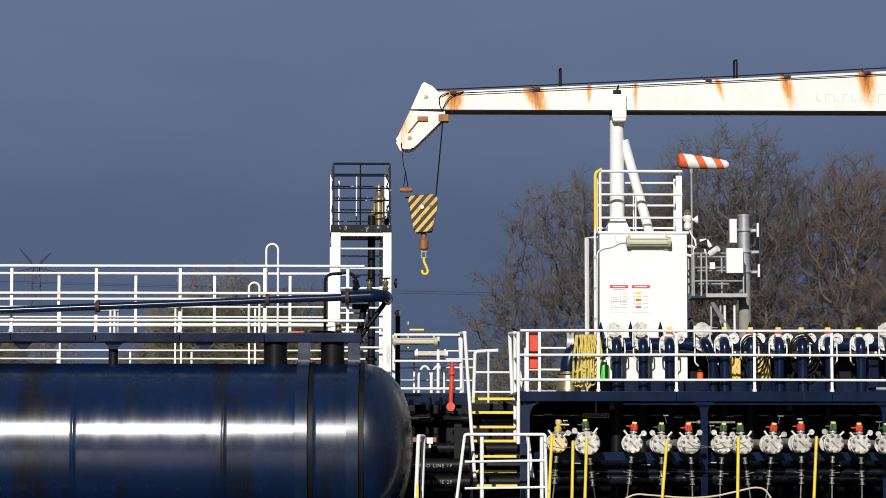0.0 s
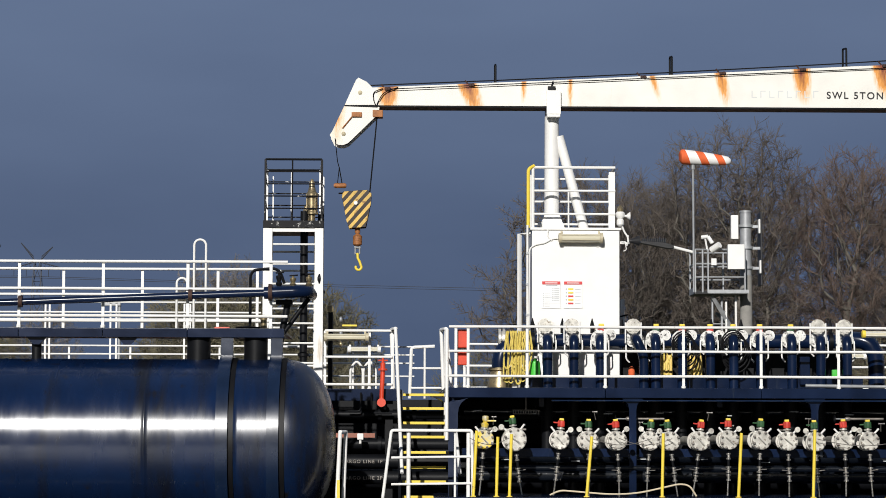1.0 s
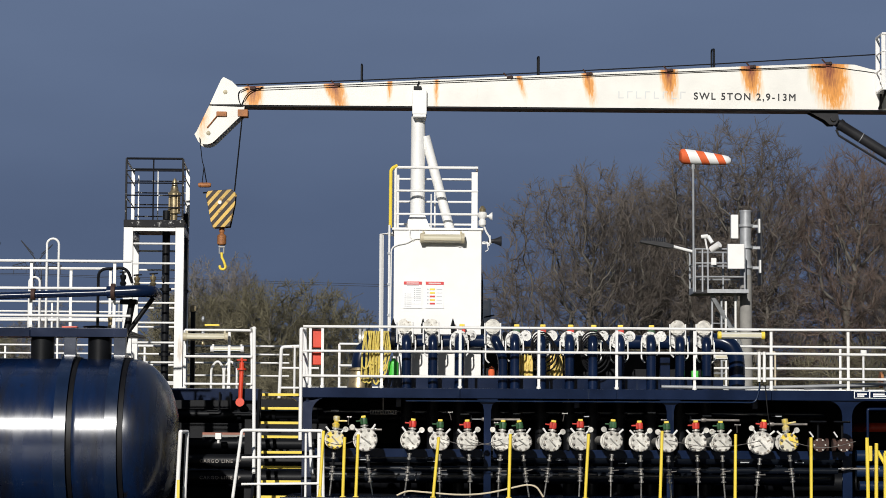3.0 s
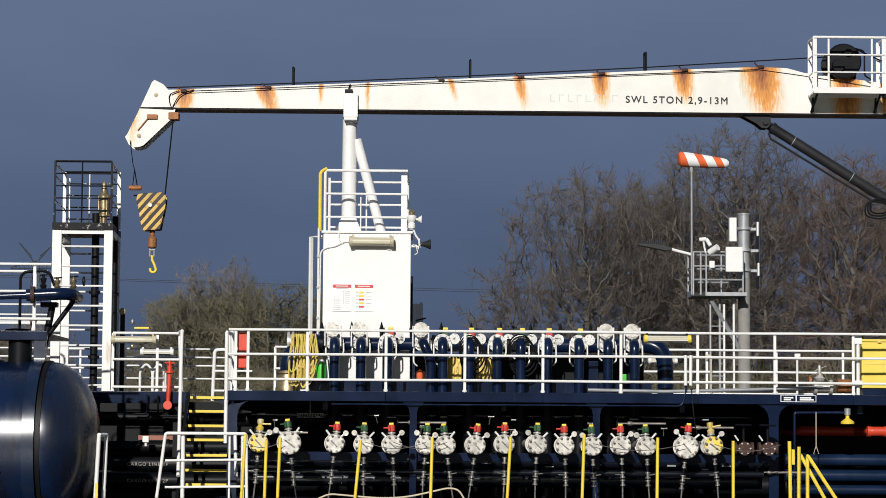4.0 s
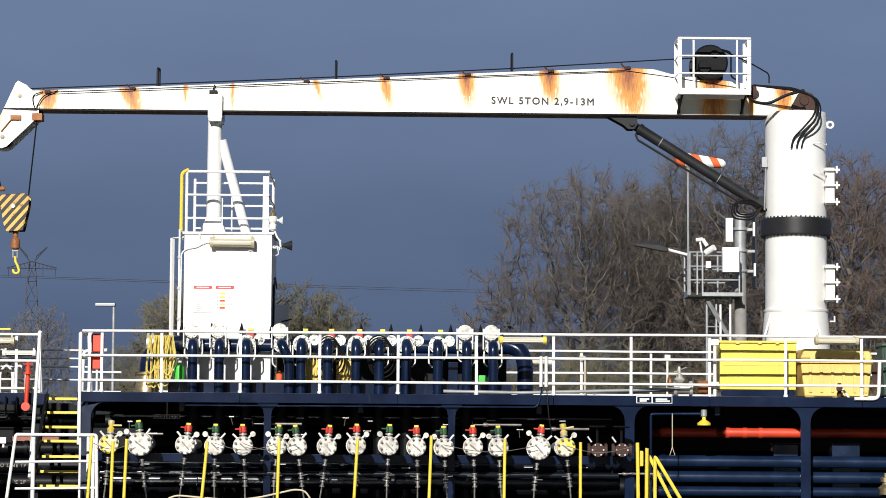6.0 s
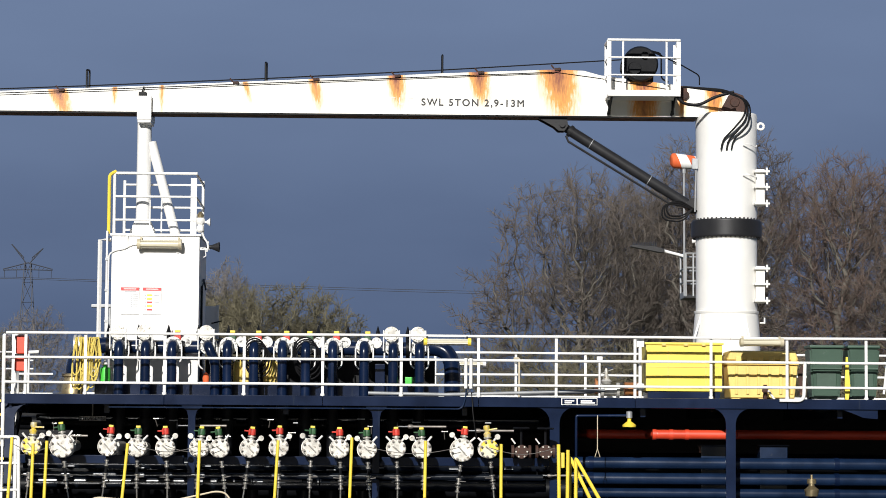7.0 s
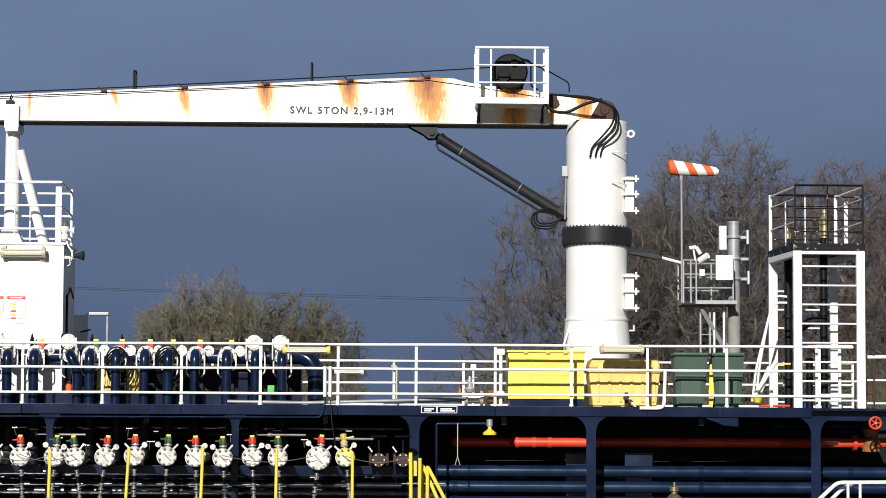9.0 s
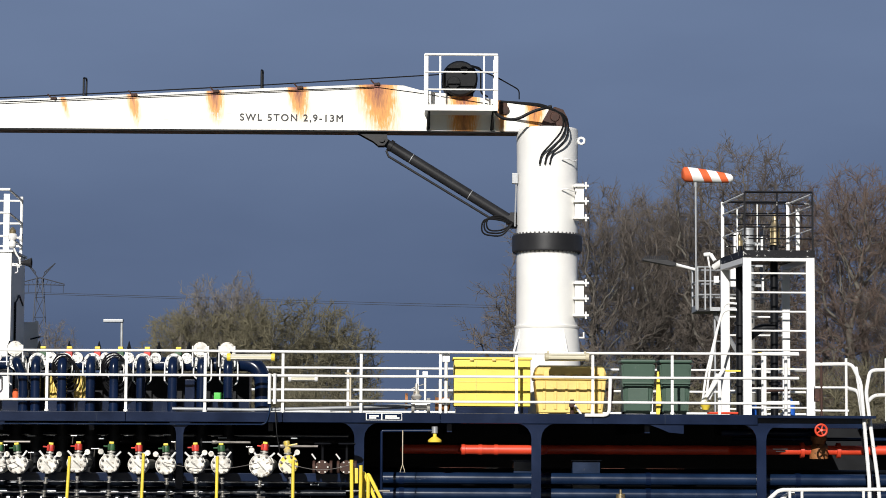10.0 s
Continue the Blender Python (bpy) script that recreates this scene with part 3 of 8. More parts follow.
def stripping_pipe():
    """The sloping dark pipe clamped to the catwalk rail, and the elbow that ends it."""
    th = thing("catwalk_pipe", "navy pipe clamped along the catwalk railing", "pipe", (-8, 35.88, 3.4))
    bm = B()
    tube(bm, [(-18, 35.86, 3.02), (-10.96, 35.86, 3.30), (-7.08, 35.86, 3.46), (-6.0, 35.86, 3.50)], 0.052, 14)
    part("pipe", bm, NAVY, th)
    bm = B()
    tube(bm, bend([(-6.05, 35.86, 3.50), (-5.42, 35.86, 3.53), (-5.40, 36.4, 3.50)], 0.22, 8), 0.088, 18)
    part("elbow", bm, NAVY, th)
    for x in (-9.52, -7.10, -5.96):
        bm = B()
        lathe(bm, (x, 35.86, 3.365 + (x + 9.52) * 0.04), "x", [(-0.028, 0.03), (-0.028, 0.085 if x < -6 else 0.12), (0.028, 0.085 if x < -6 else 0.12), (0.028, 0.03)], 16)
        part("clamp", bm, RUSTY, th, "rusty orange clamp")
    bm = B()
    rod(bm, (-5.72, 36.2, 3.42), (-5.92, 36.2, 2.3), 0.05, 10)
    rod(bm, (-5.42, 36.2, 3.45), (-5.85, 36.2, 2.85), 0.035, 10)
    box(bm, -5.90, -5.66, 36.15, 36.35, 3.35, 3.42, 0.01)
    part("support", bm, BLACK, th)
    # valves that stand on the elbow
    va = thing("small_valve", "small brass and green valves on the pipe elbow", "valve", (-5.8, 36.1, 3.6))
    for x, s in ((-5.85, 1.0), (-5.65, 0.8), (-5.42, 0.9)):
        bm = B()
        lathe(bm, (x, 36.1, 3.60), "z", [(0, 0.03), (0.05 * s, 0.05), (0.08 * s, 0.028), (0.13 * s, 0.045), (0.16 * s, 0.045), (0.17 * s, 0.02), (0.22 * s, 0.02)], 12)
        part("valve_body", bm, BRASS if x > -5.7 else BLACK, va)
        bm = B()
        rod(bm, (x - 0.05, 36.08, 3.60 + 0.2 * s), (x + 0.07, 36.08, 3.61 + 0.2 * s), 0.011, 8)
        part("handle", bm, BLACK, va)
    bm = B()
    lathe(bm, (-5.30, 36.1, 3.72), "x", [(0, 0.02), (0.02, 0.07), (0.04, 0.07), (0.05, 0.02)], 12)
    part("wheel", bm, BLACK, va)
    # black bent hand pipe
    bp = thing("bent_pipe", "black bent pipe on the tank catwalk", "pipe", (-6.3, 37.0, 2.97))
    bm = B()
    tube(bm, bend([(-6.32, 37.0, 2.97), (-6.32, 37.0, 3.90), (-5.90, 37.0, 3.93), (-5.82, 37.0, 3.70)], 0.12), 0.022, 8)
    part("pipe", bm, BLACK, bp)
    for x0, x1, zt, y in ((-7.26, -7.08, 4.44, 38.22), (-7.52, -7.36, 3.85, 38.22)):
        hp = thing("hand_hoop", "tall white inverted hoop beside the catwalk", "handrail", (x0, y, 2.97), "hand hoops")
        bm = B()
        m = (x0 + x1) / 2
        tube(bm, [(x0, y, 2.97)] + [(px, y, pz) for px, pz in arc(m, zt - (x1 - x0) / 2, (x1 - x0) / 2, 180, 0)] + [(x1, y, 2.97)], 0.018, 8)
        part("hoop", bm, RAILWHITE, hp)
    bm = B()
    fl = thing("tank_hatch", "black tank hatch with brass stem and red trim", "hatch", (-6.4, 37.0, 2.97))
    lathe(bm, (-6.35, 37.0, 2.97), "z", [(0, 0.24), (0.05, 0.24), (0.05, 0.18), (0.09, 0.18), (0.10, 0.05)], 20)
    part("lid", bm, BLACK, fl)
    bm = B()
    lathe(bm, (-6.12, 37.0, 3.0), "z", [(0, 0.10), (0.03, 0.10), (0.05, 0.05), (0.14, 0.045), (0.22, 0.06), (0.24, 0.02)], 14)
    part("stem", bm, BRASS, fl)
    bm = B()
    box(bm, -6.85, -6.62, 37.0, 37.2, 3.0, 3.06, 0.01)
    part("trim", bm, RED, fl)


stripping_pipe()


# ---- ladder towers ----
def tower(label, fx, bx, yf, yb, z0, zp, zt, pipes, valves):
    """fx, bx: the four leg edges of the front and of the back frame."""
    th = thing("ladder_tower", label, "ladder tower", (fx[0], yf, z0), "ladder towers")
    for xs, y in ((fx, yf), (bx, yb)):
        for a, b in ((xs[0], xs[1]), (xs[2], xs[3])):
            bm = B()
            box(bm, a, b, y, y + 0.09, z0, zp, 0.006)
            part("leg", bm, WHITE, th)
        z = zp - 0.27
        while z > z0 + 0.05:
            bm = B()
            rod(bm, (xs[1] - 0.01, y + 0.045, z), (xs[2] + 0.01, y + 0.045, z), 0.017, 8)
            part("rung", bm, RAILWHITE, th)
            z -= 0.318
    for k in (0, 1):
        xa, xb = (fx[0], bx[0]) if k == 0 else (fx[2], bx[2])
        w = fx[1] - fx[0]
        for z in (zp - 0.10,):
            bm = B()
            vs = [bm.verts.new(p) for p in ((xa, yf + 0.09, z), (xa + w, yf + 0.09, z), (xb + w, yb, z), (xb, yb, z))]
            ws = [bm.verts.new((v.co.x, v.co.y, z + 0.09)) for v in vs]
            bm.faces.new(vs[::-1]), bm.faces.new(ws)
            for i in range(4):
                bm.faces.new((vs[i], vs[(i + 1) % 4], ws[(i + 1) % 4], ws[i]))
            part("side_beam", bm, WHITE, th)
    bm = B()
    box(bm, fx[1], fx[2], yf + 0.01, yf + 0.04, zp - 0.07, zp, 0.004)
    part("head_beam", bm, WHITE, th)
    # platform
    bm = B()
    vs = [(fx[0], yf - 0.03), (fx[3], yf - 0.03), (bx[3], yb + 0.1), (bx[0], yb + 0.1)]
    lo, hi = [bm.verts.new((x, y, zp)) for x, y in vs], [bm.verts.new((x, y, zp + 0.11)) for x, y in vs]
    bm.faces.new(lo[::-1]), bm.faces.new(hi)
    for i in range(4):
        bm.faces.new((lo[i], lo[(i + 1) % 4], hi[(i + 1) % 4], hi[i]))
    part("platform", bm, CHIPPED, th, "black platform with chipped paint")
    # cage round the platform
    corner = [(fx[0] + 0.03, yf), (fx[3] - 0.03, yf), (bx[3] - 0.03, yb), (bx[0] + 0.03, yb)]
    for i, (x, y) in enumerate(corner):
        bm = B()
        w = 0.016 if i < 2 else 0.028
        box(bm, x - w, x + w, y - 0.016, y + 0.016, zp + 0.11, zt, 0.004)
        part("cage_post", bm, CHIPPED if i < 2 else WHITE, th)
        bm = B()
        if i in (0, 1):
            box(bm, x - 0.05 + 0.11 * (i == 0) - 0.02, x + 0.01 + 0.07 * (i == 0) - 0.02, yb - 0.35, yb - 0.31, zp + 0.11, zt - 0.14)
            part("cage_strip", bm, WHITE, th)
        else:
            bm.free()
    for i, z in enumerate([zp + 0.11 + (zt - zp - 0.11) * k / 5 for k in (1, 2, 3, 4, 5)]):
        for j in range(4):
            if i == 4 or (i + j) % 2 == 0 or j in (0, 2):
                p, q = corner[j], corner[(j + 1) % 4]
                bm = B()
                rod(bm, (*p, z if j % 2 == 0 else z - 0.03), (*q, z if j % 2 == 0 else z - 0.03), 0.018 if i == 4 else 0.011, 8)
                part("cage_bar", bm, (BLACK if i == 4 else CHIPPED) if j in (0, 2) else RAILWHITE, th)
    xm = fx[0] * 0.52 + fx[3] * 0.48
    bm = B()
    rod(bm, (xm, yf, zp + 0.11), (xm, yf, zt), 0.012, 8)
    part("cage_bar", bm, CHIPPED, th)
    bm = B()
    rod(bm, (xm - 0.1, yb, zp + 0.11), (xm - 0.1, yb, zt), 0.012, 8)
    part("cage_bar", bm, RAILWHITE, th)
    for x, y, r in pipes:
        pp = thing("vent_pipe", "black vent riser pipe inside the ladder tower", "pipe", (x, y, z0), "vent risers")
        bm = B()
        rod(bm, (x, y, z0), (x, y, zp + 0.3), r, 14)
        part("riser", bm, BLACK, pp)
        for z in (z0 + 0.55, z0 + 1.6):
            bm = B()
            lathe(bm, (x, y, z), "z", [(0, r), (0, r * 1.5), (0.05, r * 1.5), (0.05, r)], 14)
            part("flange", bm, BLACK, pp)
    for x, y, h, r in valves:
        vv = thing("vent_valve", "tarnished brass pressure vent valve on a riser", "valve", (x, y, zp + 0.11), "vent valves")
        bm = B()
        z = zp + 0.11
        lathe(bm, (x, y, z), "z", [(0, r * 0.6), (h * 0.2, r * 0.6), (h * 0.2, r * 1.2), (h * 0.24, r * 1.2), (h * 0.26, r), (h * 0.6, r), (h * 0.62, r * 1.25), (h * 0.66, r * 1.25), (h * 0.72, r * 0.8), (h * 0.85, r * 0.55), (h * 0.9, r * 0.6), (h, r * 0.2)], 16)
        part("valve_body", bm, BRASS, vv)
        bm = B()
        for k in range(4):
            c, s = math.cos(k * 1.57 + 0.6) * r * 1.15, math.sin(k * 1.57 + 0.6) * r * 1.15
            rod(bm, (x + c, y + s, z + h * 0.22), (x + c, y + s, z + h * 0.66), r * 0.12, 6)
        part("tie_bolt", bm, BRASS, vv)


tower("white ladder tower with a worn black cage beside the deck tank", (-6.34, -6.19, -5.51, -5.37), (-6.42, -6.28, -5.59, -5.45), 40.3, 42.0, 2.19, 4.80, 5.90,
      [(-5.70, 40.75, 0.062), (-5.45, 41.3, 0.05)], [(-5.58, 40.8, 0.72, 0.085), (-5.70, 41.4, 0.36, 0.06)])
tower("white ladder tower with a worn black cage beside green bins", (11.38, 11.52, 12.43, 12.57), (11.22, 11.37, 12.28, 12.41), 41.5, 43.2, 2.21, 4.87, 5.95,
      [(11.98, 42.1, 0.065), (11.52, 43.0, 0.07)], [(12.0, 42.1, 0.66, 0.09), (11.52, 43.0, 0.42, 0.055)])


# ---- side platform, stair, gate ----
def stair_area():
    railing("platform_railing", "white railing round the small side platform", [-5.33, -4.62, -4.25], 40.25, 2.19, 3.14, [3.14, 2.72, 2.28], group="railings")
    # inclined stair with yellow nosings
    th = thing("stair", "steep white stair with yellow tread nosings", "stair", (-3.76, 38.4, 0.2))
    tz = [2.13, 1.91, 1.68, 1.46, 1.22, 0.99, 0.77, 0.54]
    ty = [40.2 - 0.19 * i for i in range(len(tz))]
    for z, y in zip(tz, ty):
        bm = B()
        box(bm, -4.08, -3.40, y, y + 0.22, z - 0.03, z - 0.005, 0.003)
        tr = part("tread", bm, BLACK, th)
        bm = B()
        box(bm, -4.08, -3.40, y - 0.02, y + 0.012, z - 0.034, z + 0.008, 0.004)
        part("nosing", bm, YELLOW, tr, "scuffed yellow edge")
    for x in (-4.14, -3.36):
        bm = B()
        vs = [bm.verts.new(p) for p in ((x, 40.36, 2.20), (x, 40.16, 2.20), (x, 38.3, 0.35), (x, 38.5, 0.35))]
        ws = [bm.verts.new((x + 0.045, v.co.y, v.co.z)) for v in vs]
        bm.faces.new(vs), bm.faces.new(ws[::-1])
        for i in range(4):
            bm.faces.new((vs[i], vs[(i + 1) % 4], ws[(i + 1) % 4], ws[i]))
        part("stringer", bm, BLACK, th)
    for xt, xb in ((-4.20, -4.08), (-3.40, -3.20)):
        bm = B()
        rod(bm, (xt, 39.9, 3.16), (xb, 38.3, 0.9), 0.028, 10)
        part("handrail", bm, RAILWHITE, th)
        bm = B()
        rod(bm, (xt - 0.07, 40.3, 3.16), (xt - 0.03, 40.3, 2.2), 0.032, 10)
        rod(bm, (xt, 39.9, 3.16), (xt - 0.07, 40.3, 3.16), 0.032, 10)
        part("newel", bm, RAILWHITE, th)
    # far gate posts beyond the stair head
    g = thing("far_gate", "white gate railing on the far side of the stair", "railing", (-3.9, 43.4, 2.2), "railings")
    bm = B()
    tube(bm, bend([(-3.98, 43.4, 2.1), (-3.95, 43.4, 2.98), (-3.55, 43.4, 3.0)], 0.06), 0.03, 8)
    part("post", bm, RAILWHITE, g)
    for z in (2.62, 2.28):
        bm = B()
        rod(bm, (-3.97, 43.4, z), (-3.3, 43.4, z), 0.02)
        part("rail", bm, RAILWHITE, g)
    bm = B()
    rod(bm, (-3.72, 43.4, 2.1), (-3.72, 43.4, 3.0), 0.02)
    part("post", bm, RAILWHITE, g)
    # gate at the stair foot
    g = thing("stair_gate", "white tubular gate railing at the stair foot", "railing", (-3.7, 37.9, 0.2), "railings")
    bm = B()
    tube(bm, bend([(-4.42, 37.9, 0.1), (-4.24, 37.9, 1.55), (-3.03, 37.9, 1.55), (-3.01, 37.9, 0.55)], 0.04), 0.025, 10)
    part("frame", bm, RAILWHITE, g)
    for x, r in ((-3.98, 0.032), (-3.28, 0.018), (-3.08, 0.030)):
        bm = B()
        rod(bm, (x, 37.95, 0.1), (x, 37.95, 1.53), r, 10)
        part("post", bm, RAILWHITE, g)
    for z in (1.14, 0.74):
        bm = B()
        rod(bm, (-4.24, 37.92, z), (-3.02, 37.92, z + 0.02), 0.019)
        part("rail", bm, RAILWHITE, g)
    # hoop rail by the tank end
    g = thing("hoop_rail", "white leaning hoop rail beside the tank end", "railing", (-5.0, 35.5, 0.2), "railings")
    for dy, dx in ((0.0, 0.0), (0.25, 0.09)):
        bm = B()
        rod(bm, (-5.00 + dx, 35.50 + dy, 0.1), (-4.94 + dx * 0.8, 35.50 + dy, 1.52), 0.030, 10)
        part("post", bm, RAILWHITE, g)
    bm = B()
    rod(bm, (-4.94, 35.50, 1.52), (-4.87, 35.75, 1.52), 0.030, 10)
    part("rail", bm, RAILWHITE, g)
    bm = B()
    box(bm, -4.98, -4.94, 35.46, 35.50, 0.4, 0.85)
    part("marker", bm, YELLOW, g, "yellow marker strip")
    # double hoop on the side platform
    for x in (-4.83, -4.62):
        h = thing("hand_hoop", "white pointed hoop on the side platform", "handrail", (x, 40.6, 2.2), "hand hoops")
        bm = B()
        tube(bm, bend([(x - 0.10, 40.6, 2.2), (x - 0.10, 40.6, 2.55), (x, 40.6, 2.68), (x + 0.10, 40.6, 2.55), (x + 0.10, 40.6, 2.2)], 0.08), 0.020, 8)
        part("hoop", bm, RAILWHITE, h)
    # red hydrant bend
    h = thing("fire_hydrant_pipe", "red hydrant pipe with a flanged end", "hydrant", (-4.42, 40.05, 1.98))
    bm = B()
    rod(bm, (-4.42, 40.05, 2.0), (-4.40, 40.05, 2.55), 0.036, 12)
    part("pipe", bm, RED, h)
    bm = B()
    lathe(bm, (-4.42, 39.98, 1.99), "y", [(0, 0.025), (0, 0.07), (0.05, 0.07), (0.06, 0.045), (0.14, 0.036)], 18)
    part("outlet", bm, RED, h)
    bm = B()
    lathe(bm, (-4.40, 40.05, 2.5), "z", [(0, 0.036), (0.0, 0.075), (0.03, 0.075), (0.03, 0.04), (0.12, 0.04), (0.13, 0.02), (0.20, 0.02)], 14)
    rod(bm, (-4.48, 40.05, 2.66), (-4.32, 40.05, 2.66), 0.012)
    part("valve", bm, RED, h)
    # small valve cluster at the tower foot
    v = thing("tower_valves", "brass and green valve cluster on the tower side", "valve", (-5.2, 41.0, 3.3))
    bm = B()
    rod(bm, (-5.27, 41.0, 2.2), (-5.27, 41.0, 3.5), 0.04, 10)
    part("pipe", bm, BLACK, v)
    bm = B()
    lathe(bm, (-5.27, 40.95, 3.52), "y", [(0, 0.02), (0.01, 0.055), (0.05, 0.055), (0.06, 0.03)], 14)
    part("flange", bm, BRASS, v)
    bm = B()
    box(bm, -5.08, -4.84, 41.0, 41.04, 3.24, 3.27, 0.004)
    part("lever", bm, YELLOW, v, "yellow lever handle")
    for z in (2.95, 3.12, 3.35):
        bm = B()
        lathe(bm, (-5.13, 40.95, z), "x", [(0, 0.02), (0.02, 0.05), (0.04, 0.05), (0.06, 0.02)], 10)
        part("knob", bm, GALV if z > 3 else BRASS, v)


stair_area()


def tube_lamp(x0, x1, y, z, r, end_mat, label):
    th = thing("tube_lamp", label, "lamp", ((x0 + x1) / 2, y, z), "tube lamps")
    bm = B()
    lathe(bm, (x0, y, z), "x", [(0.04, r * 0.9), (x1 - x0 - 0.04, r * 0.9)], 16)
    part("diffuser", bm, TUBEGLASS, th)
    for x in (x0, x1 - 0.06):
        bm = B()
        lathe(bm, (x, y, z), "x", [(0, r * 0.7), (0.01, r * 1.12), (0.06, r * 1.12), (0.06, r * 0.8)], 16)
        part("end_cap", bm, end_mat, th)
    bm = B()
    box(bm, x0 + 0.03, x1 - 0.03, y + r * 0.6, y + r * 1.4, z - r * 0.95, z + r * 0.95, 0.01)
    part("housing", bm, end_mat if end_mat is not YELLOW else RAILWHITE, th)
    for f in (0.08, 0.92):
        bm = B()
        x = x0 + (x1 - x0) * f
        box(bm, x - 0.015, x + 0.015, y + r, y + r * 1.8, z - r * 0.4, z + r * 1.6)
        part("bracket", bm, end_mat if end_mat is not YELLOW else BLACK, th)
    bm = B()
    for dz in (-0.5, 0.5):
        rod(bm, (x0 + 0.05, y - r * 0.86, z + dz * r), (x1 - 0.05, y - r * 0.86, z + dz * r), 0.005, 6)
    part("guard", bm, end_mat if end_mat is not YELLOW else RAILWHITE, th)


tube_lamp(-1.58, -0.86, 40.47, 4.66, 0.075, LAMPBODY, "weathered tube lamp on the white deckhouse wall")
tube_lamp(-5.35, -4.63, 40.12, 3.03, 0.06, LAMPBODY, "weathered tube lamp on the side platform railing")
tube_lamp(-5.00, -4.45, 41.2, 2.87, 0.05, RAILWHITE, "white tube lamp under the platform railing")
tube_lamp(3.05, 3.79, 39.08, 3.07, 0.055, YELLOW, "white tube lamp with yellow end caps on the railing")
tube_lamp(3.68, 4.21, 45.03, 2.905, 0.05, RAILWHITE, "white tube lamp on the far railing")
tube_lamp(7.97, 8.66, 39.08, 3.10, 0.06, LAMPBODY, "weathered tube lamp on the railing above the chest")


# ---- manifold deck ----
railing("deck_railing", "white three-bar pipe railing along the manifold deck edge", [-3.29, -3.10, -2.18, -0.96, 0.27, 1.49, 2.71, 3.91, 5.12, 6.35, 7.54, 8.73, 9.97, 11.42], 39.215, 2.215, 3.168, [3.168, 2.79, 2.40], ends=(-3.40, 11.95), group="railings")
railing("far_deck_railing", "white pipe railing along the far deck edge", [-3.0, -1.5, 0.0, 1.5, 3.3, 4.75, 6.0, 7.2, 8.6, 10.2, 11.6, 13.0], 45.1, 2.2, 3.10, [3.10, 2.71, 2.32], group="railings")


def end_posts():
    th = thing("rail_end", "white railing end frame with a locker hook", "railing", (-3.42, 39.3, 2.1), "railings")
    for x, y in ((-3.43, 39.2), (-3.40, 39.9)):
        bm = B()
        rod(bm, (x, y, 1.4), (x, y, 3.13), 0.030, 10)
        part("post", bm, RAILWHITE, th)
    for z in (3.13, 2.75, 2.4):
        bm = B()
        rod(bm, (-3.43, 39.2, z), (-3.40, 39.9, z), 0.022, 8)
        part("rail", bm, RAILWHITE, th)
    lk = thing("hose_locker", "red fire hose locker strapped to the railing end", "locker", (-3.2, 39.35, 2.55))
    bm = B()
    box(bm, -3.27, -3.10, 39.30, 39.52, 2.84, 3.13, 0.02)
    part("upper_case", bm, RED, lk)
    bm = B()
    box(bm, -3.28, -3.11, 39.30, 39.52, 2.57, 2.80, 0.02)
    part("lower_case", bm, RED, lk)
    bm = B()
    box(bm, -3.275, -3.105, 39.285, 39.30, 2.81, 2.835)
    part("strap", bm, BLACK, lk)


end_posts()

PIPE_X = [-1.78, -1.36, -0.94, -0.38, -0.06, 0.36, 0.81, 1.18, 1.61, 2.11, 2.57, 2.99]


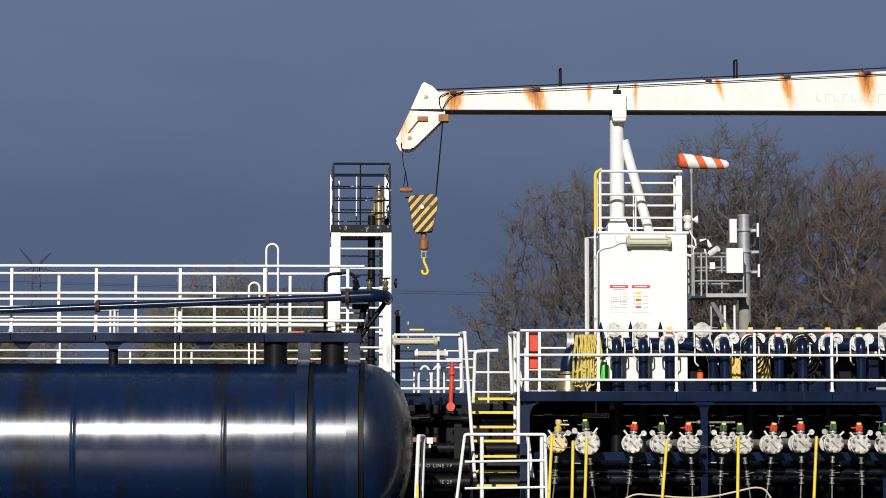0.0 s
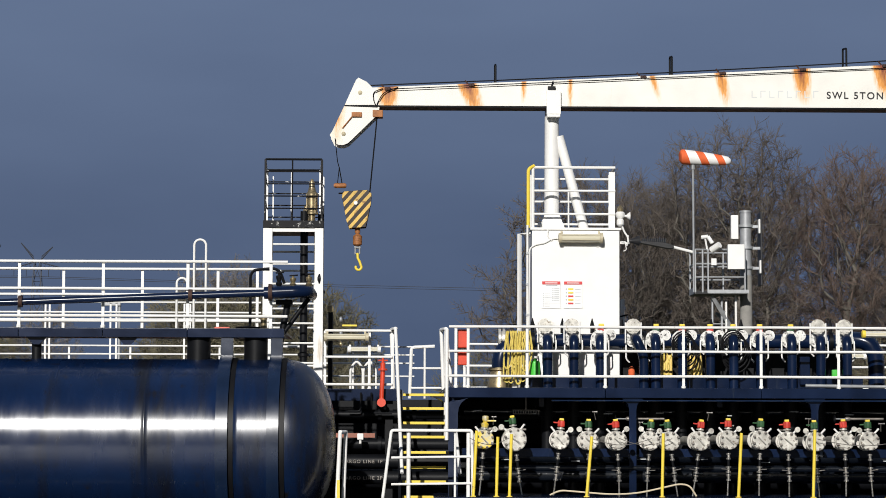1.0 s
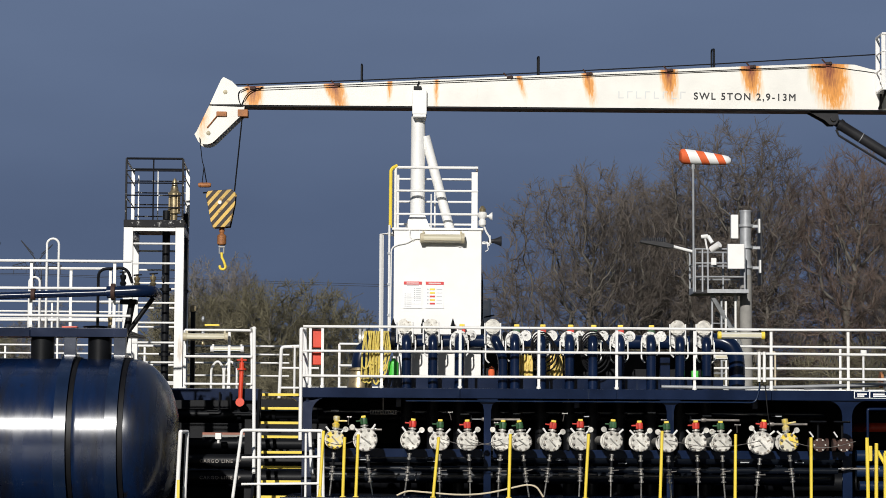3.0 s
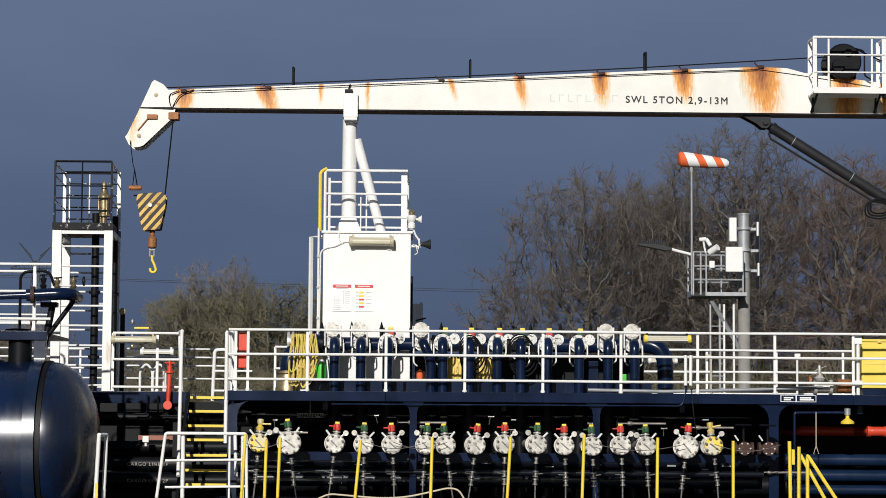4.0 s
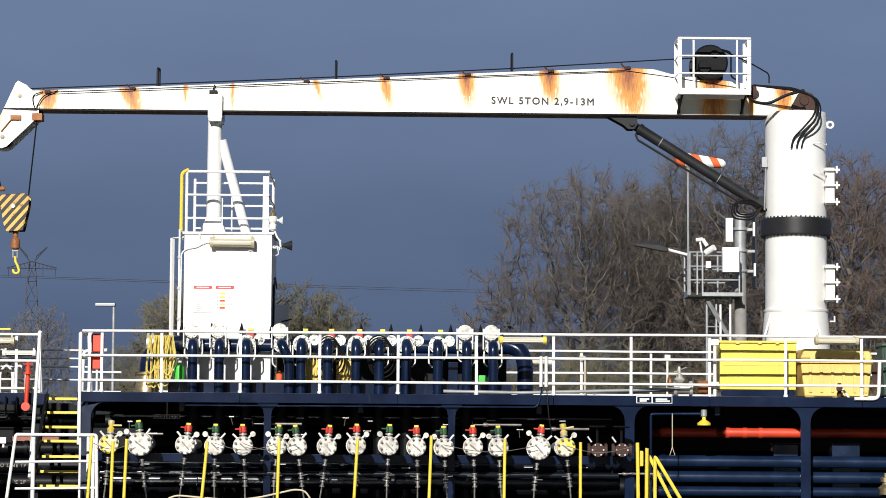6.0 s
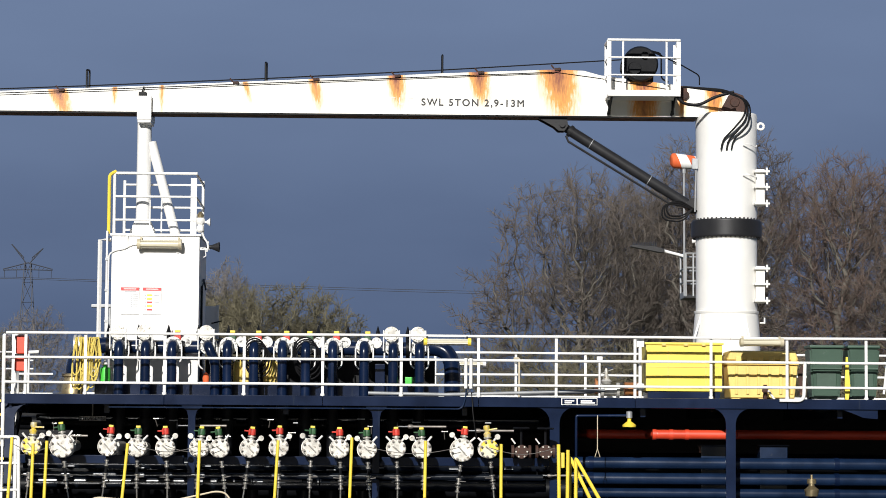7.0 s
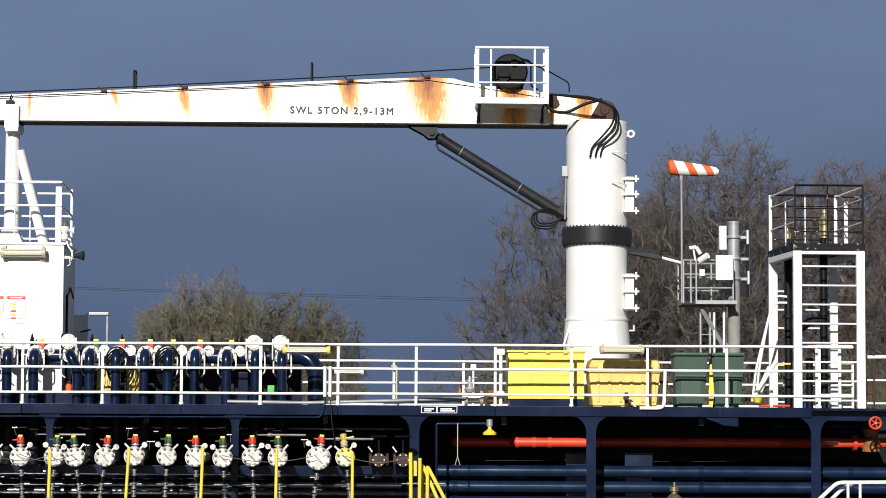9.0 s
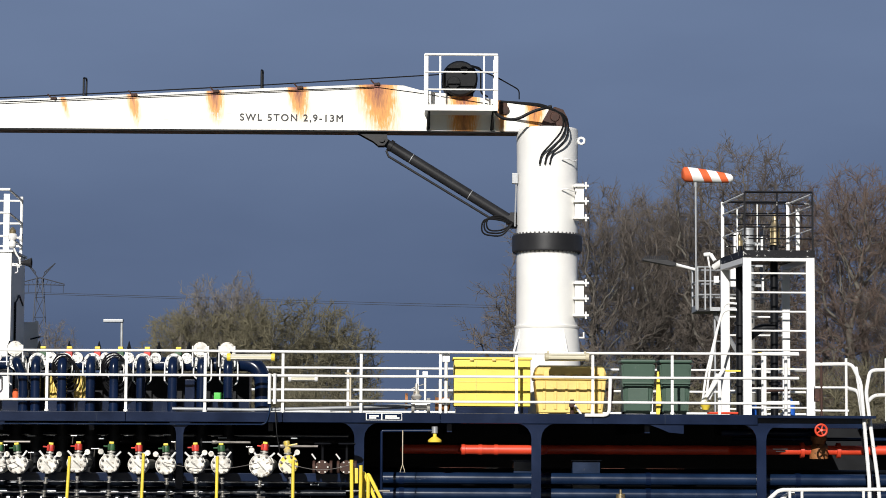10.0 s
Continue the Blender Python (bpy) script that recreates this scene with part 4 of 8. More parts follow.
def manifold_risers():
    head = thing("header_pipe", "navy header pipe behind the manifold risers", "pipe", (0.7, 40.40, 3.0))
    bm = B()
    rod(bm, (-2.45, 40.40, 3.0), (3.35, 40.40, 3.0), 0.11, 16)
    part("pipe", bm, NAVY, head)
    for i in range(9):
        x = -2.0 + i * 0.6
        bm = B()
        lathe(bm, (x, 40.40, 3.0), "x", [(-0.03, 0.1), (-0.03, 0.155), (0.03, 0.155), (0.03, 0.1)], 18)
        part("flange", bm, BLACK, head)
    bm = B()
    box(bm, -2.2, 3.3, 40.3, 40.55, 2.2, 2.42)
    part("base_beam", bm, NAVY, head)
    for i in range(11):
        bm = B()
        x = -2.0 + i * 0.48
        lathe(bm, (x, 40.40, 3.12), "z", [(0, 0.03), (0.08, 0.03), (0.10, 0.045), (0.15, 0.03), (0.24, 0.006)], 8)
        part("stud", bm, BLACK, head)
    vb = thing("valve_casing", "black steel casing behind the manifold header", "casing", (1.4, 41.3, 2.2))
    bm = B()
    box(bm, -0.50, 3.25, 41.1, 41.7, 2.21, 2.88, 0.02)
    part("case", bm, BLACK, vb)
    for x in (0.4, 1.35, 2.3):
        bm = B()
        box(bm, x - 0.02, x + 0.02, 41.07, 41.1, 2.25, 2.85, 0.005)
        part("rib", bm, BLACK, vb)
    rng = random.Random(4)
    tops = [None, None, "r", None, "g", "r", "r", "g", "r", "g", None, None]
    for k, x in enumerate(PIPE_X):
        th = thing("manifold_riser", "navy riser pipe bent into a white bolted flange", "pipe", (x, 39.950, 2.2), "manifold risers")
        lean = 0.13 if k == 3 else 0.0
        bm = B()
        tube(bm, bend([(x + lean, 39.930, 2.2), (x + lean, 39.930, 2.74), (x, 39.930, 3.03), (x, 40.270, 3.05)], 0.13, 6), 0.078, 16)
        part("pipe", bm, NAVY, th)
        bm = B()
        lathe(bm, (x, 40.130, 3.02), "y", [(0, 0.085), (0, 0.142), (0.045, 0.142), (0.045, 0.085)], 24)
        for j in range(8):
            c, s = 0.118 * math.cos(j * 0.785 + 0.39), 0.118 * math.sin(j * 0.785 + 0.39)
            rod(bm, (x + c, 40.105, 3.02 + s), (x + c, 40.130, 3.02 + s), 0.017, 6)
        part("flange", bm, FLANGEWHITE, th, "white bolted flange")
        for sx in (-0.14, 0.14):
            bm = B()
            h = 0.14 + 0.18 * rng.random()
            tube(bm, bend([(x + sx, 40.090, 3.0), (x + sx * 1.02, 40.070, 3.0 - h), (x + sx * 0.6, 40.100, 2.95 - h)], 0.05, 3), 0.013, 6)
            part("drain_arm", bm, RAILWHITE, th)
        if k in (0, 1, 3, 10, 11):
            bm = B()
            lathe(bm, (x - 0.03, 40.030, 3.22), "y", [(0, 0.0), (0, 0.122), (0.03, 0.122), (0.03, 0.0)], 24)
            for j in range(8):
                rod(bm, (x - 0.03 + 0.104 * math.cos(j * 0.785), 40.010, 3.22 + 0.104 * math.sin(j * 0.785)), (x - 0.03 + 0.104 * math.cos(j * 0.785), 40.030, 3.22 + 0.104 * math.sin(j * 0.785)), 0.014, 6)
            bp = part("blank_plate", bm, STEEL, th, "hinged blank plate")
            bm = B()
            lathe(bm, (x - 0.03, 40.015, 3.22), "y", [(0, 0.0), (0, 0.094), (0.012, 0.094)], 20)
            part("plate_face", bm, STEEL, bp)
            for sx in (-0.155, 0.095):
                bm = B()
                rod(bm, (x + sx, 40.020, 2.95), (x + sx, 40.020, 3.28), 0.012, 6)
                part("hinge_pin", bm, RAILWHITE, th)
        c = tops[k]
        if c:
            v = thing("valve_actuator", "small %s valve actuator with a yellow cap" % ("red" if c == "r" else "green"), "valve", (x + 0.05, 40.350, 3.1), "riser valves")
            bm = B()
            box(bm, x - 0.01, x + 0.10, 40.350, 40.450, 3.10, 3.235, 0.012)
            part("body", bm, VALVERED if c == "r" else VALVEGREEN, v)
            bm = B()
            box(bm, x + 0.005, x + 0.09, 40.360, 40.440, 3.235, 3.275, 0.008)
            part("cap", bm, YELLOW, v)
            bm = B()
            lathe(bm, (x + 0.19, 40.28, 3.09), "y", [(0, 0), (0, 0.088), (0.04, 0.088), (0.05, 0.05), (0.09, 0.04), (0.09, 0)], 18)
            part("flange", bm, FLANGEWHITE, v)
    # large header ends: one drops into the pot, one bends down to the deck
    for x0, x1, s in ((-1.97, -2.52, -1), (3.1, 3.52, 1)):
        th = thing("header_elbow", "large navy pipe elbow at the end of the header", "pipe", (x1, 40.3, 2.3), "header elbows")
        bm = B()
        z0 = 2.55 if s < 0 else 2.2
        if s < 0:
            pts = [(x0, 40.40, 3.03), (-2.19, 40.38, 3.01), (-2.39, 40.34, 2.93), (-2.50, 40.31, 2.80), (-2.53, 40.30, 2.65), (x1 - 0.01, 40.3, z0)]
        else:
            pts = [(x0, 40.40, 3.03), (3.28, 40.34, 3.02), (3.42, 40.31, 2.96), (3.50, 40.30, 2.82), (x1, 40.30, 2.66), (x1, 40.3, z0)]
        tube(bm, bend(pts, 0.08, 4), 0.13, 20)
        part("pipe", bm, NAVY, th)
    pot = thing("drain_pot", "tarnished bronze pot under the pipe end", "pot", (-2.53, 40.25, 2.215))
    bm = B()
    lathe(bm, (-2.53, 40.25, 2.215), "z", [(0, 0.0), (0, 0.20), (0.05, 0.20), (0.28, 0.155), (0.30, 0.19), (0.34, 0.19), (0.345, 0.12)], 28)
    part("body", bm, BRASS, pot)
    fl = thing("pipe_joint", "steel bolted joint on the header pipe", "flange", (-2.5, 40.4, 3.0))
    bm = B()
    lathe(bm, (-2.5, 40.42, 3.02), "x", [(-0.05, 0.12), (-0.05, 0.17), (-0.01, 0.17), (-0.01, 0.13), (0.02, 0.13), (0.02, 0.17), (0.06, 0.17), (0.06, 0.12)], 20)
    part("flange_pair", bm, STEEL, fl)
    # hanging coil of yellow rope
    rp = thing("rope_coil", "coil of yellow rope hung before the header pipe", "rope", (-2.3, 39.73, 2.3))
    rng = random.Random(9)
    for i in range(20):
        x0, x1 = -2.44 + 0.017 * i + rng.uniform(-0.03, 0.03), -2.45 + 0.019 * i + rng.uniform(-0.075, 0.075)
        zb, y = rng.uniform(2.26, 2.62), 39.68 + rng.uniform(0, 0.10)
        w = rng.uniform(0.02, 0.06)
        bm = B()
        tube(bm, bend([(x0, y, 3.12), (x1 - w, y - 0.02, (zb + 3.1) / 2), (x1 - w, y, zb + 0.05), (x1, y, zb), (x1 + w, y, zb + 0.06), (x0 + 2 * w, y + 0.02, 2.8), (x0 + w, y, 3.13)], 0.09, 3), 0.011, 6)
        part("strand", bm, ROPE, rp)
    can = thing("jerrycan", "bright green plastic canister on the deck", "canister", (-2.0, 40.0, 2.42))
    bm = B()
    lathe(bm, (-1.985, 39.9, 2.40), "z", [(0, 0), (0, 0.085), (0.22, 0.085), (0.25, 0.07), (0.26, 0.035), (0.29, 0.035), (0.29, 0)], 18)
    part("body", bm, GREENCAN, can)
    bm = B()
    rod(bm, (-1.985, 39.9, 2.69), (-1.985, 39.9, 2.73), 0.04, 12)
    part("cap", bm, RAILWHITE, can)
    for x, z, w in ((-0.42, 2.42, 0.13), ):
        bg = thing("orange_bag", "small orange bag on the deck", "bag", (x, 40.0, z))
        bm = B()
        lathe(bm, (x, 40.25, z), "z", [(0, 0), (0.01, w * 0.38), (0.09, w * 0.42), (0.15, w * 0.3), (0.17, 0.01)], 12)
        part("body", bm, ORANGE, bg)
    for x in (0.0, 0.48):
        bg = thing("rope_bag", "orange bag of yellow rope between the risers", "bag", (x, 40.4, 2.42))
        bm = B()
        box(bm, x, x + 0.26, 40.40, 40.62, 2.42, 2.78, 0.04)
        part("body", bm, CHESTYELLOW, bg)
        rng = random.Random(int(x * 100) + 40)
        for i in range(6):
            bm = B()
            a = x + 0.03 + i * 0.035
            tube(bm, bend([(a, 40.39, 2.44), (a + rng.uniform(-0.05, 0.05), 40.38, 2.6), (a + rng.uniform(-0.05, 0.05), 40.40, 2.8)], 0.06, 3), 0.009, 6)
            part("strand", bm, ROPE, bg)
    # black hose coils hung on the risers
    for x, r in ((0.40, 0.17), (1.20, 0.19)):
        hc = thing("hose_coil", "black hose coil hung over a riser", "hose", (x, 39.95, 2.8), "hose coils")
        for k in range(4):
            bm = B()
            rr = r + 0.012 * k
            tube(bm, [(x + 0.02 * k - 0.03 + rr * math.cos(t), 39.93 + 0.015 * k, 2.92 - 0.05 * k + rr * 1.25 * math.sin(t)) for t in [i * 2 * math.pi / 22 for i in range(23)]], 0.014, 6)
            part("loop", bm, RUBBER, hc)
    gc = thing("green_block", "bright green plastic block on the manifold", "block", (2.82, 40.1, 2.45))
    bm = B()
    box(bm, 2.76, 2.89, 40.0, 40.1, 2.42, 2.54, 0.012)
    part("body", bm, GREENCAN, gc)
    cb = thing("junction_box", "grey junction box between the risers", "box", (2.35, 40.2, 2.45))
    bm = B()
    box(bm, 2.28, 2.44, 40.2, 40.35, 2.3, 2.75, 0.012)
    part("case", bm, NAVY, cb)
    # conduit run laid on the deck edge, dropping over it
    cd = thing("deck_conduit", "galvanised conduit along the deck edge", "conduit", (4.0, 39.15, 2.25))
    bm = B()
    tube(bm, [(2.2, 39.3, 2.27), (3.4, 39.28, 2.255), (4.6, 39.3, 2.29), (5.9, 39.4, 2.34)], 0.028, 10)
    part("pipe", bm, GALV, cd)
    bm = B()
    tube(bm, bend([(-1.8, 39.15, 2.02), (3.66, 39.15, 2.03), (3.72, 39.15, 2.25), (3.72, 39.15, 2.75)], 0.08), 0.012, 8)
    part("cable_pipe", bm, PIPEBLUE, cd)
    for x in (3.71, 3.79):
        bm = B()
        rod(bm, (x, 39.12, 2.35), (x, 39.12, 2.82), 0.026, 10)
        part("sleeve", bm, RAILWHITE, cd)
    bm = B()
    tube(bm, bend([(3.80, 39.10, 2.3), (3.83, 39.08, 1.9), (3.88, 39.1, 1.6)], 0.1), 0.008, 6)
    part("cable", bm, RUBBER, cd)


manifold_risers()


# ---- lower manifold: blank flanges with their actuators and drains ----
def manifold_valve(r, body, tint, lever_right=True):
    lab = {"r": "red", "g": "green", "y": "yellow"}[body]
    th = thing("manifold_valve", "bolted steel manifold flange with a %s actuator" % lab, "valve", (0, 0, 0), "manifold valves")
    bm = B()
    lathe(bm, (0, 0, 0), "y", [(-0.05, 0), (-0.05, r * 0.93), (-0.04, r), (-0.012, r), (-0.008, r * 0.95)], 32)
    disc = part("blank_disc", bm, tint, th)
    for j in range(8):
        c, s = r * 0.85 * math.cos(j * 0.785 + 0.39), r * 0.85 * math.sin(j * 0.785 + 0.39)
        bm = B()
        rod(bm, (c, -0.085, s), (c, -0.048, s), 0.021, 6)
        rod(bm, (c, -0.105, s), (c, -0.085, s), 0.011, 6)
        part("bolt", bm, DULLSTEEL, disc)
    bm = B()
    rod(bm, (-r * 0.35, -0.075, r * 0.3), (r * 0.35, -0.075, -r * 0.35), 0.010, 6)
    rod(bm, (-r * 0.35, -0.05, r * 0.3), (-r * 0.35, -0.08, r * 0.3), 0.010, 6)
    rod(bm, (r * 0.35, -0.05, -r * 0.35), (r * 0.35, -0.08, -r * 0.35), 0.010, 6)
    part("lift_handle", bm, STEEL, th)
    bm = B()
    lathe(bm, (-0.015, 0, 0), "y", [(0.0, r * 0.9), (0.0, r), (0.035, r), (0.04, r * 0.55), (0.30, r * 0.5), (0.30, r), (0.34, r), (0.34, r * 0.5), (1.6, r * 0.5)], 28)
    part("flange", bm, STEEL, th)
    bm = B()
    rod(bm, (0, 0.12, r * 0.5), (0, 0.12, r + 0.06), 0.035, 10)
    rod(bm, (0, 0.12, r + 0.02), (0, 0.12, r + 0.04), 0.06, 10)
    part("neck", bm, STEEL, th)
    bm = B()
    if body == "y":
        lathe(bm, (0, 0.10, r + 0.04), "z", [(0, 0.05), (0.05, 0.06), (0.08, 0.03), (0.12, 0.05), (0.17, 0.05), (0.18, 0.02)], 12)
        rod(bm, (0, 0.08, r + 0.14), (0.16, 0.08, r + 0.15), 0.014, 8)
        act = part("actuator", bm, YSTEEL, th)
    else:
        box(bm, -0.055, 0.055, 0.07, 0.16, r + 0.05, r + 0.150, 0.016)
        rod(bm, (-0.03, 0.06, r + 0.06), (-0.03, 0.06, r + 0.15), 0.014, 8)
        rod(bm, (0.03, 0.06, r + 0.06), (0.03, 0.06, r + 0.15), 0.014, 8)
        rod(bm, (-0.12, 0.12, r + 0.11), (-0.05, 0.12, r + 0.11), 0.012, 8)
        act = part("actuator", bm, VALVERED if body == "r" else VALVEGREEN, th)
        bm = B()
        box(bm, -0.035, 0.035, 0.08, 0.15, r + 0.150, r + 0.185, 0.008)
        part("cap", bm, YELLOW, act)
    s = 1 if lever_right else -1
    for sx, L in ((s, 0.13), (-s, 0.11)):
        bm = B()
        rod(bm, (sx * r * 0.55, 0.05, r * 0.75), (sx * (r * 0.55 + L * 0.65), 0.02, r * 0.75 + L * 0.7), 0.016, 8)
        part("lever", bm, RAILWHITE, th)
    bm = B()
    lathe(bm, (s * r * 1.02, -0.01, r * 1.18), "y", [(0, 0), (0, 0.042), (0.04, 0.042), (0.04, 0)], 16)
    part("gauge", bm, STEEL, th, "steel pressure gauge")
    # drain line with small flanged valves below
    bm = B()
    rod(bm, (0, 0.05, -r * 0.9), (0, 0.05, -r - 0.36), 0.022, 8)
    part("drain_pipe", bm, BLACK, th)
    bm = B()
    rod(bm, (0, 0.05, -r - 0.36), (-0.012 * s, 0.05, -0.84), 0.013, 8)
    part("drain_tail", bm, CHROME, th)
    for z, k in ((-r - 0.10, 0.9), (-r - 0.30, 1.1), (-r - 0.42, 1.0)):
        bm = B()
        lathe(bm, (0, 0.05, z), "z", [(-0.05, 0.012), (-0.048, 0.040 * k), (-0.028, 0.040 * k), (-0.02, 0.024), (0.02, 0.024), (0.028, 0.040 * k), (0.048, 0.040 * k), (0.05, 0.012)], 12)
        part("drain_valve", bm, CHROME, th)
    bm = B()
    rod(bm, (0, 0.03, -r - 0.30), (-0.11 * s, 0.02, -r - 0.29), 0.008, 6)
    part("drain_lever", bm, DULLSTEEL, th)
    return th


YSTEEL = surface("yellow_dabbed_steel", (0.62, 0.58, 0.45), 0.45, metal=0.3, vary=0.2, spots=(0.80, 0.58, 0.05), amount=0.75, spot_scale=5)


def manifold_row():
    small_r = manifold_valve(0.145, "r", STEEL)
    small_g = manifold_valve(0.145, "g", STEEL, False)
    big_g = manifold_valve(0.178, "g", STEEL, False)
    big_r = manifold_valve(0.178, "r", STEEL, False)
    yel = manifold_valve(0.143, "y", YSTEEL)
    row = [(-2.84, yel), (-2.38, big_g), (-1.70, small_r), (-1.26, small_g), (-0.83, small_r), (-0.33, small_g), (-0.02, small_g), (0.43, small_r), (0.87, small_r),
           (1.36, small_g), (1.78, small_r), (2.20, small_g), (2.64, small_r), (3.03, small_g), (3.64, big_r), (4.05, yel)]
    used = set()
    rng = random.Random(5)
    for x, proto in row:
        m = pose(x, 38.38 + edge_bow(x) + rng.uniform(-0.03, 0.03), 1.41 + rng.uniform(-0.012, 0.012), 0, rng.uniform(-7, 7), rng.uniform(-3, 3))
        if proto.name in used:
            SHIP.append(copy_thing(proto, m))
        else:
            proto.matrix_basis = m
            used.add(proto.name)
    # two rusty valves beyond the row
    for x in (4.55, 4.92):
        v = thing("rusty_valve", "rusty brown flanged valve on a chain", "valve", (x, 38.6, 1.4), "rusty valves")
        bm = B()
        lathe(bm, (x, 38.45, 1.38), "y", [(0, 0), (0, 0.105), (0.05, 0.105), (0.05, 0.07), (0.5, 0.07)], 20)
        lathe(bm, (x, 38.6, 1.38), "x", [(-0.15, 0.05), (-0.15, 0.10), (-0.11, 0.10), (-0.11, 0.06), (0.11, 0.06), (0.11, 0.10), (0.15, 0.10), (0.15, 0.05)], 18)
        part("body", bm, RUSTY, v)
        bm = B()
        rod(bm, (x, 38.6, 1.45), (x, 38.6, 1.75), 0.02, 8)
        lathe(bm, (x, 38.6, 1.72), "z", [(0, 0.12), (0.015, 0.135), (0.03, 0.12)], 16)
        part("spindle", bm, BLACK, v, "black handwheel on a stem")
        for k in range(6):
            bm = B()
            c, q = 0.085 * math.cos(k * 1.047), 0.085 * math.sin(k * 1.047)
            rod(bm, (x + c, 38.43, 1.38 + q), (x + c, 38.455, 1.38 + q), 0.014, 6)
            part("bolt", bm, STEEL, v)
        bm = B()
        rod(bm, (x - 0.10, 38.44, 1.50), (x - 0.16, 38.42, 1.58), 0.013, 6)
        part("lever", bm, RAILWHITE, v)
    # yellow guard posts and the chain between them
    posts = [(-2.98, -3.03, 1.55), (-2.67, -2.69, 1.46), (-2.47, -2.50, 1.50), (-1.29, -1.37, 1.47), (-0.24, -0.26, 1.52), (0.91, 0.86, 1.53), (1.99, 1.96, 1.58), (3.07, 3.06, 1.54), (4.18, 4.18, 1.50)]
    for xt, xb, zt in posts:
        p = thing("guard_post", "scuffed yellow steel guard post on a foot plate", "post", (xb, 36.95, 0.58), "guard posts")
        bm = B()
        rod(bm, (xb, 36.95, 0.56), (xt, 36.95, zt), 0.024, 10)
        part("post", bm, YELLOW, p)
        bm = B()
        box(bm, xb - 0.04, xb + 0.04, 36.91, 36.99, 0.585, 0.597, 0.003)
        part("foot_plate", bm, YELLOW, p)
    ch = thing("guard_chain", "thin dark chain hung between the flanges", "chain", (0, 38.2, 1.3))
    for a, b in ((-3.1, -2.5), (-1.26, -0.33), (-0.83, -0.02), (2.2, 3.6), (4.05, 5.05)):
        bm = B()
        n = 9
        tube(bm, [(a + (b - a) * i / n, 38.18, 1.44 - 0.10 * math.sin(math.pi * i / n)) for i in range(n + 1)], 0.0055, 5)
        part("chain_length", bm, DULLSTEEL, ch)
    hs = thing("loose_hose", "beige hose lying across the drip tray", "hose", (0, 37.1, 0.6))
    bm = B()
    tube(bm, bend([(-1.9, 37.05, 0.61), (-1.75, 37.05, 0.68), (-1.0, 37.0, 0.62), (-0.6, 37.0, 0.64), (0.0, 37.0, 0.78), (0.15, 37.0, 0.76), (0.25, 37.0, 0.60)], 0.2, 5), 0.014, 8)
    part("hose", bm, HOSE, hs)
    # pipes and frames in the dark behind the flanges
    for z, y, r, x0, x1 in ((1.15, 39.6, 0.10, -3.2, 5.0), (0.85, 39.9, 0.12, -3.2, 5.0), (0.98, 38.9, 0.05, -3.1, 4.9), (1.86, 40.2, 0.05, -3.1, 4.9), (1.2, 41.5, 0.16, -13, 14), (0.75, 41.6, 0.16, -13, 14), (1.78, 42.0, 0.12, -13, 5)):
        pp = thing("cargo_pipe", "dark cargo pipe running under the deck", "pipe", ((x0 + x1) / 2, y, z), "cargo pipes")
        bm = B()
        rod(bm, (x0, y, z), (x1, y, z), r, 14)
        part("pipe", bm, PIPEGLOSS if y < 41 else BLACK, pp)
    for k, x in enumerate(PIPE_X):
        dp = thing("drop_pipe", "dark drop pipe under the manifold deck", "pipe", (x, 40.08, 0.6), "drop pipes")
        bm = B()
        rod(bm, (x, 40.08, 0.5), (x, 40.08, 2.17), 0.09, 12)
        part("pipe", bm, BLACK, dp)
        bm = B()
        lathe(bm, (x, 40.08, 1.78), "z", [(0, 0.09), (0, 0.14), (0.06, 0.14), (0.06, 0.09)], 14)
        part("collar", bm, BLACK, dp)
    rng = random.Random(17)
    for k in range(16):
        x = -2.9 + k * 0.49 + rng.uniform(-0.12, 0.12)
        w, z = rng.uniform(0.025, 0.07), 1.84 + rng.uniform(-0.05, 0.03)
        # every other bar lies on the cargo pipe in place of its sun highlights
        if k % 2:
            z = 1.10 + rng.uniform(-0.04, 0.02)
            w = 0.07
        cl = thing("pipe_clamp", "small galvanised clamp bar added for pale glints under the deck", "clamp", (x, 39.5, z), "pipe clamps")
        bm = B()
        box(bm, x - w, x + w, 39.47, 39.50, z - 0.009, z + 0.009, 0.003)
        box(bm, x - 0.012, x + 0.012, 39.50, 39.60 if k % 2 else 40.16, z - 0.006, z + 0.006)
        part("strap", bm, GALV, cl)
    tray = thing("cable_tray", "galvanised ladder tray under the deck", "tray", (-2.1, 39.6, 1.9))
    for x0, x1, z in ((-2.35, -1.93, 1.875), (-2.35, -1.93, 1.815)):
        bm = B()
        box(bm, x0, x1, 39.58, 39.60, z - 0.006, z + 0.006)
        part("side_rail", bm, DULLSTEEL, tray)
    for k in range(11):
        bm = B()
        x = -2.34 + k * 0.04
        box(bm, x - 0.006, x + 0.006, 39.582, 39.598, 1.815, 1.875)
        part("rung", bm, DULLSTEEL, tray)
    bm = B()
    box(bm, -2.15, -2.13, 39.60, 39.62, 1.81, 2.175)
    part("hanger", bm, DULLSTEEL, tray)
    rng = random.Random(23)
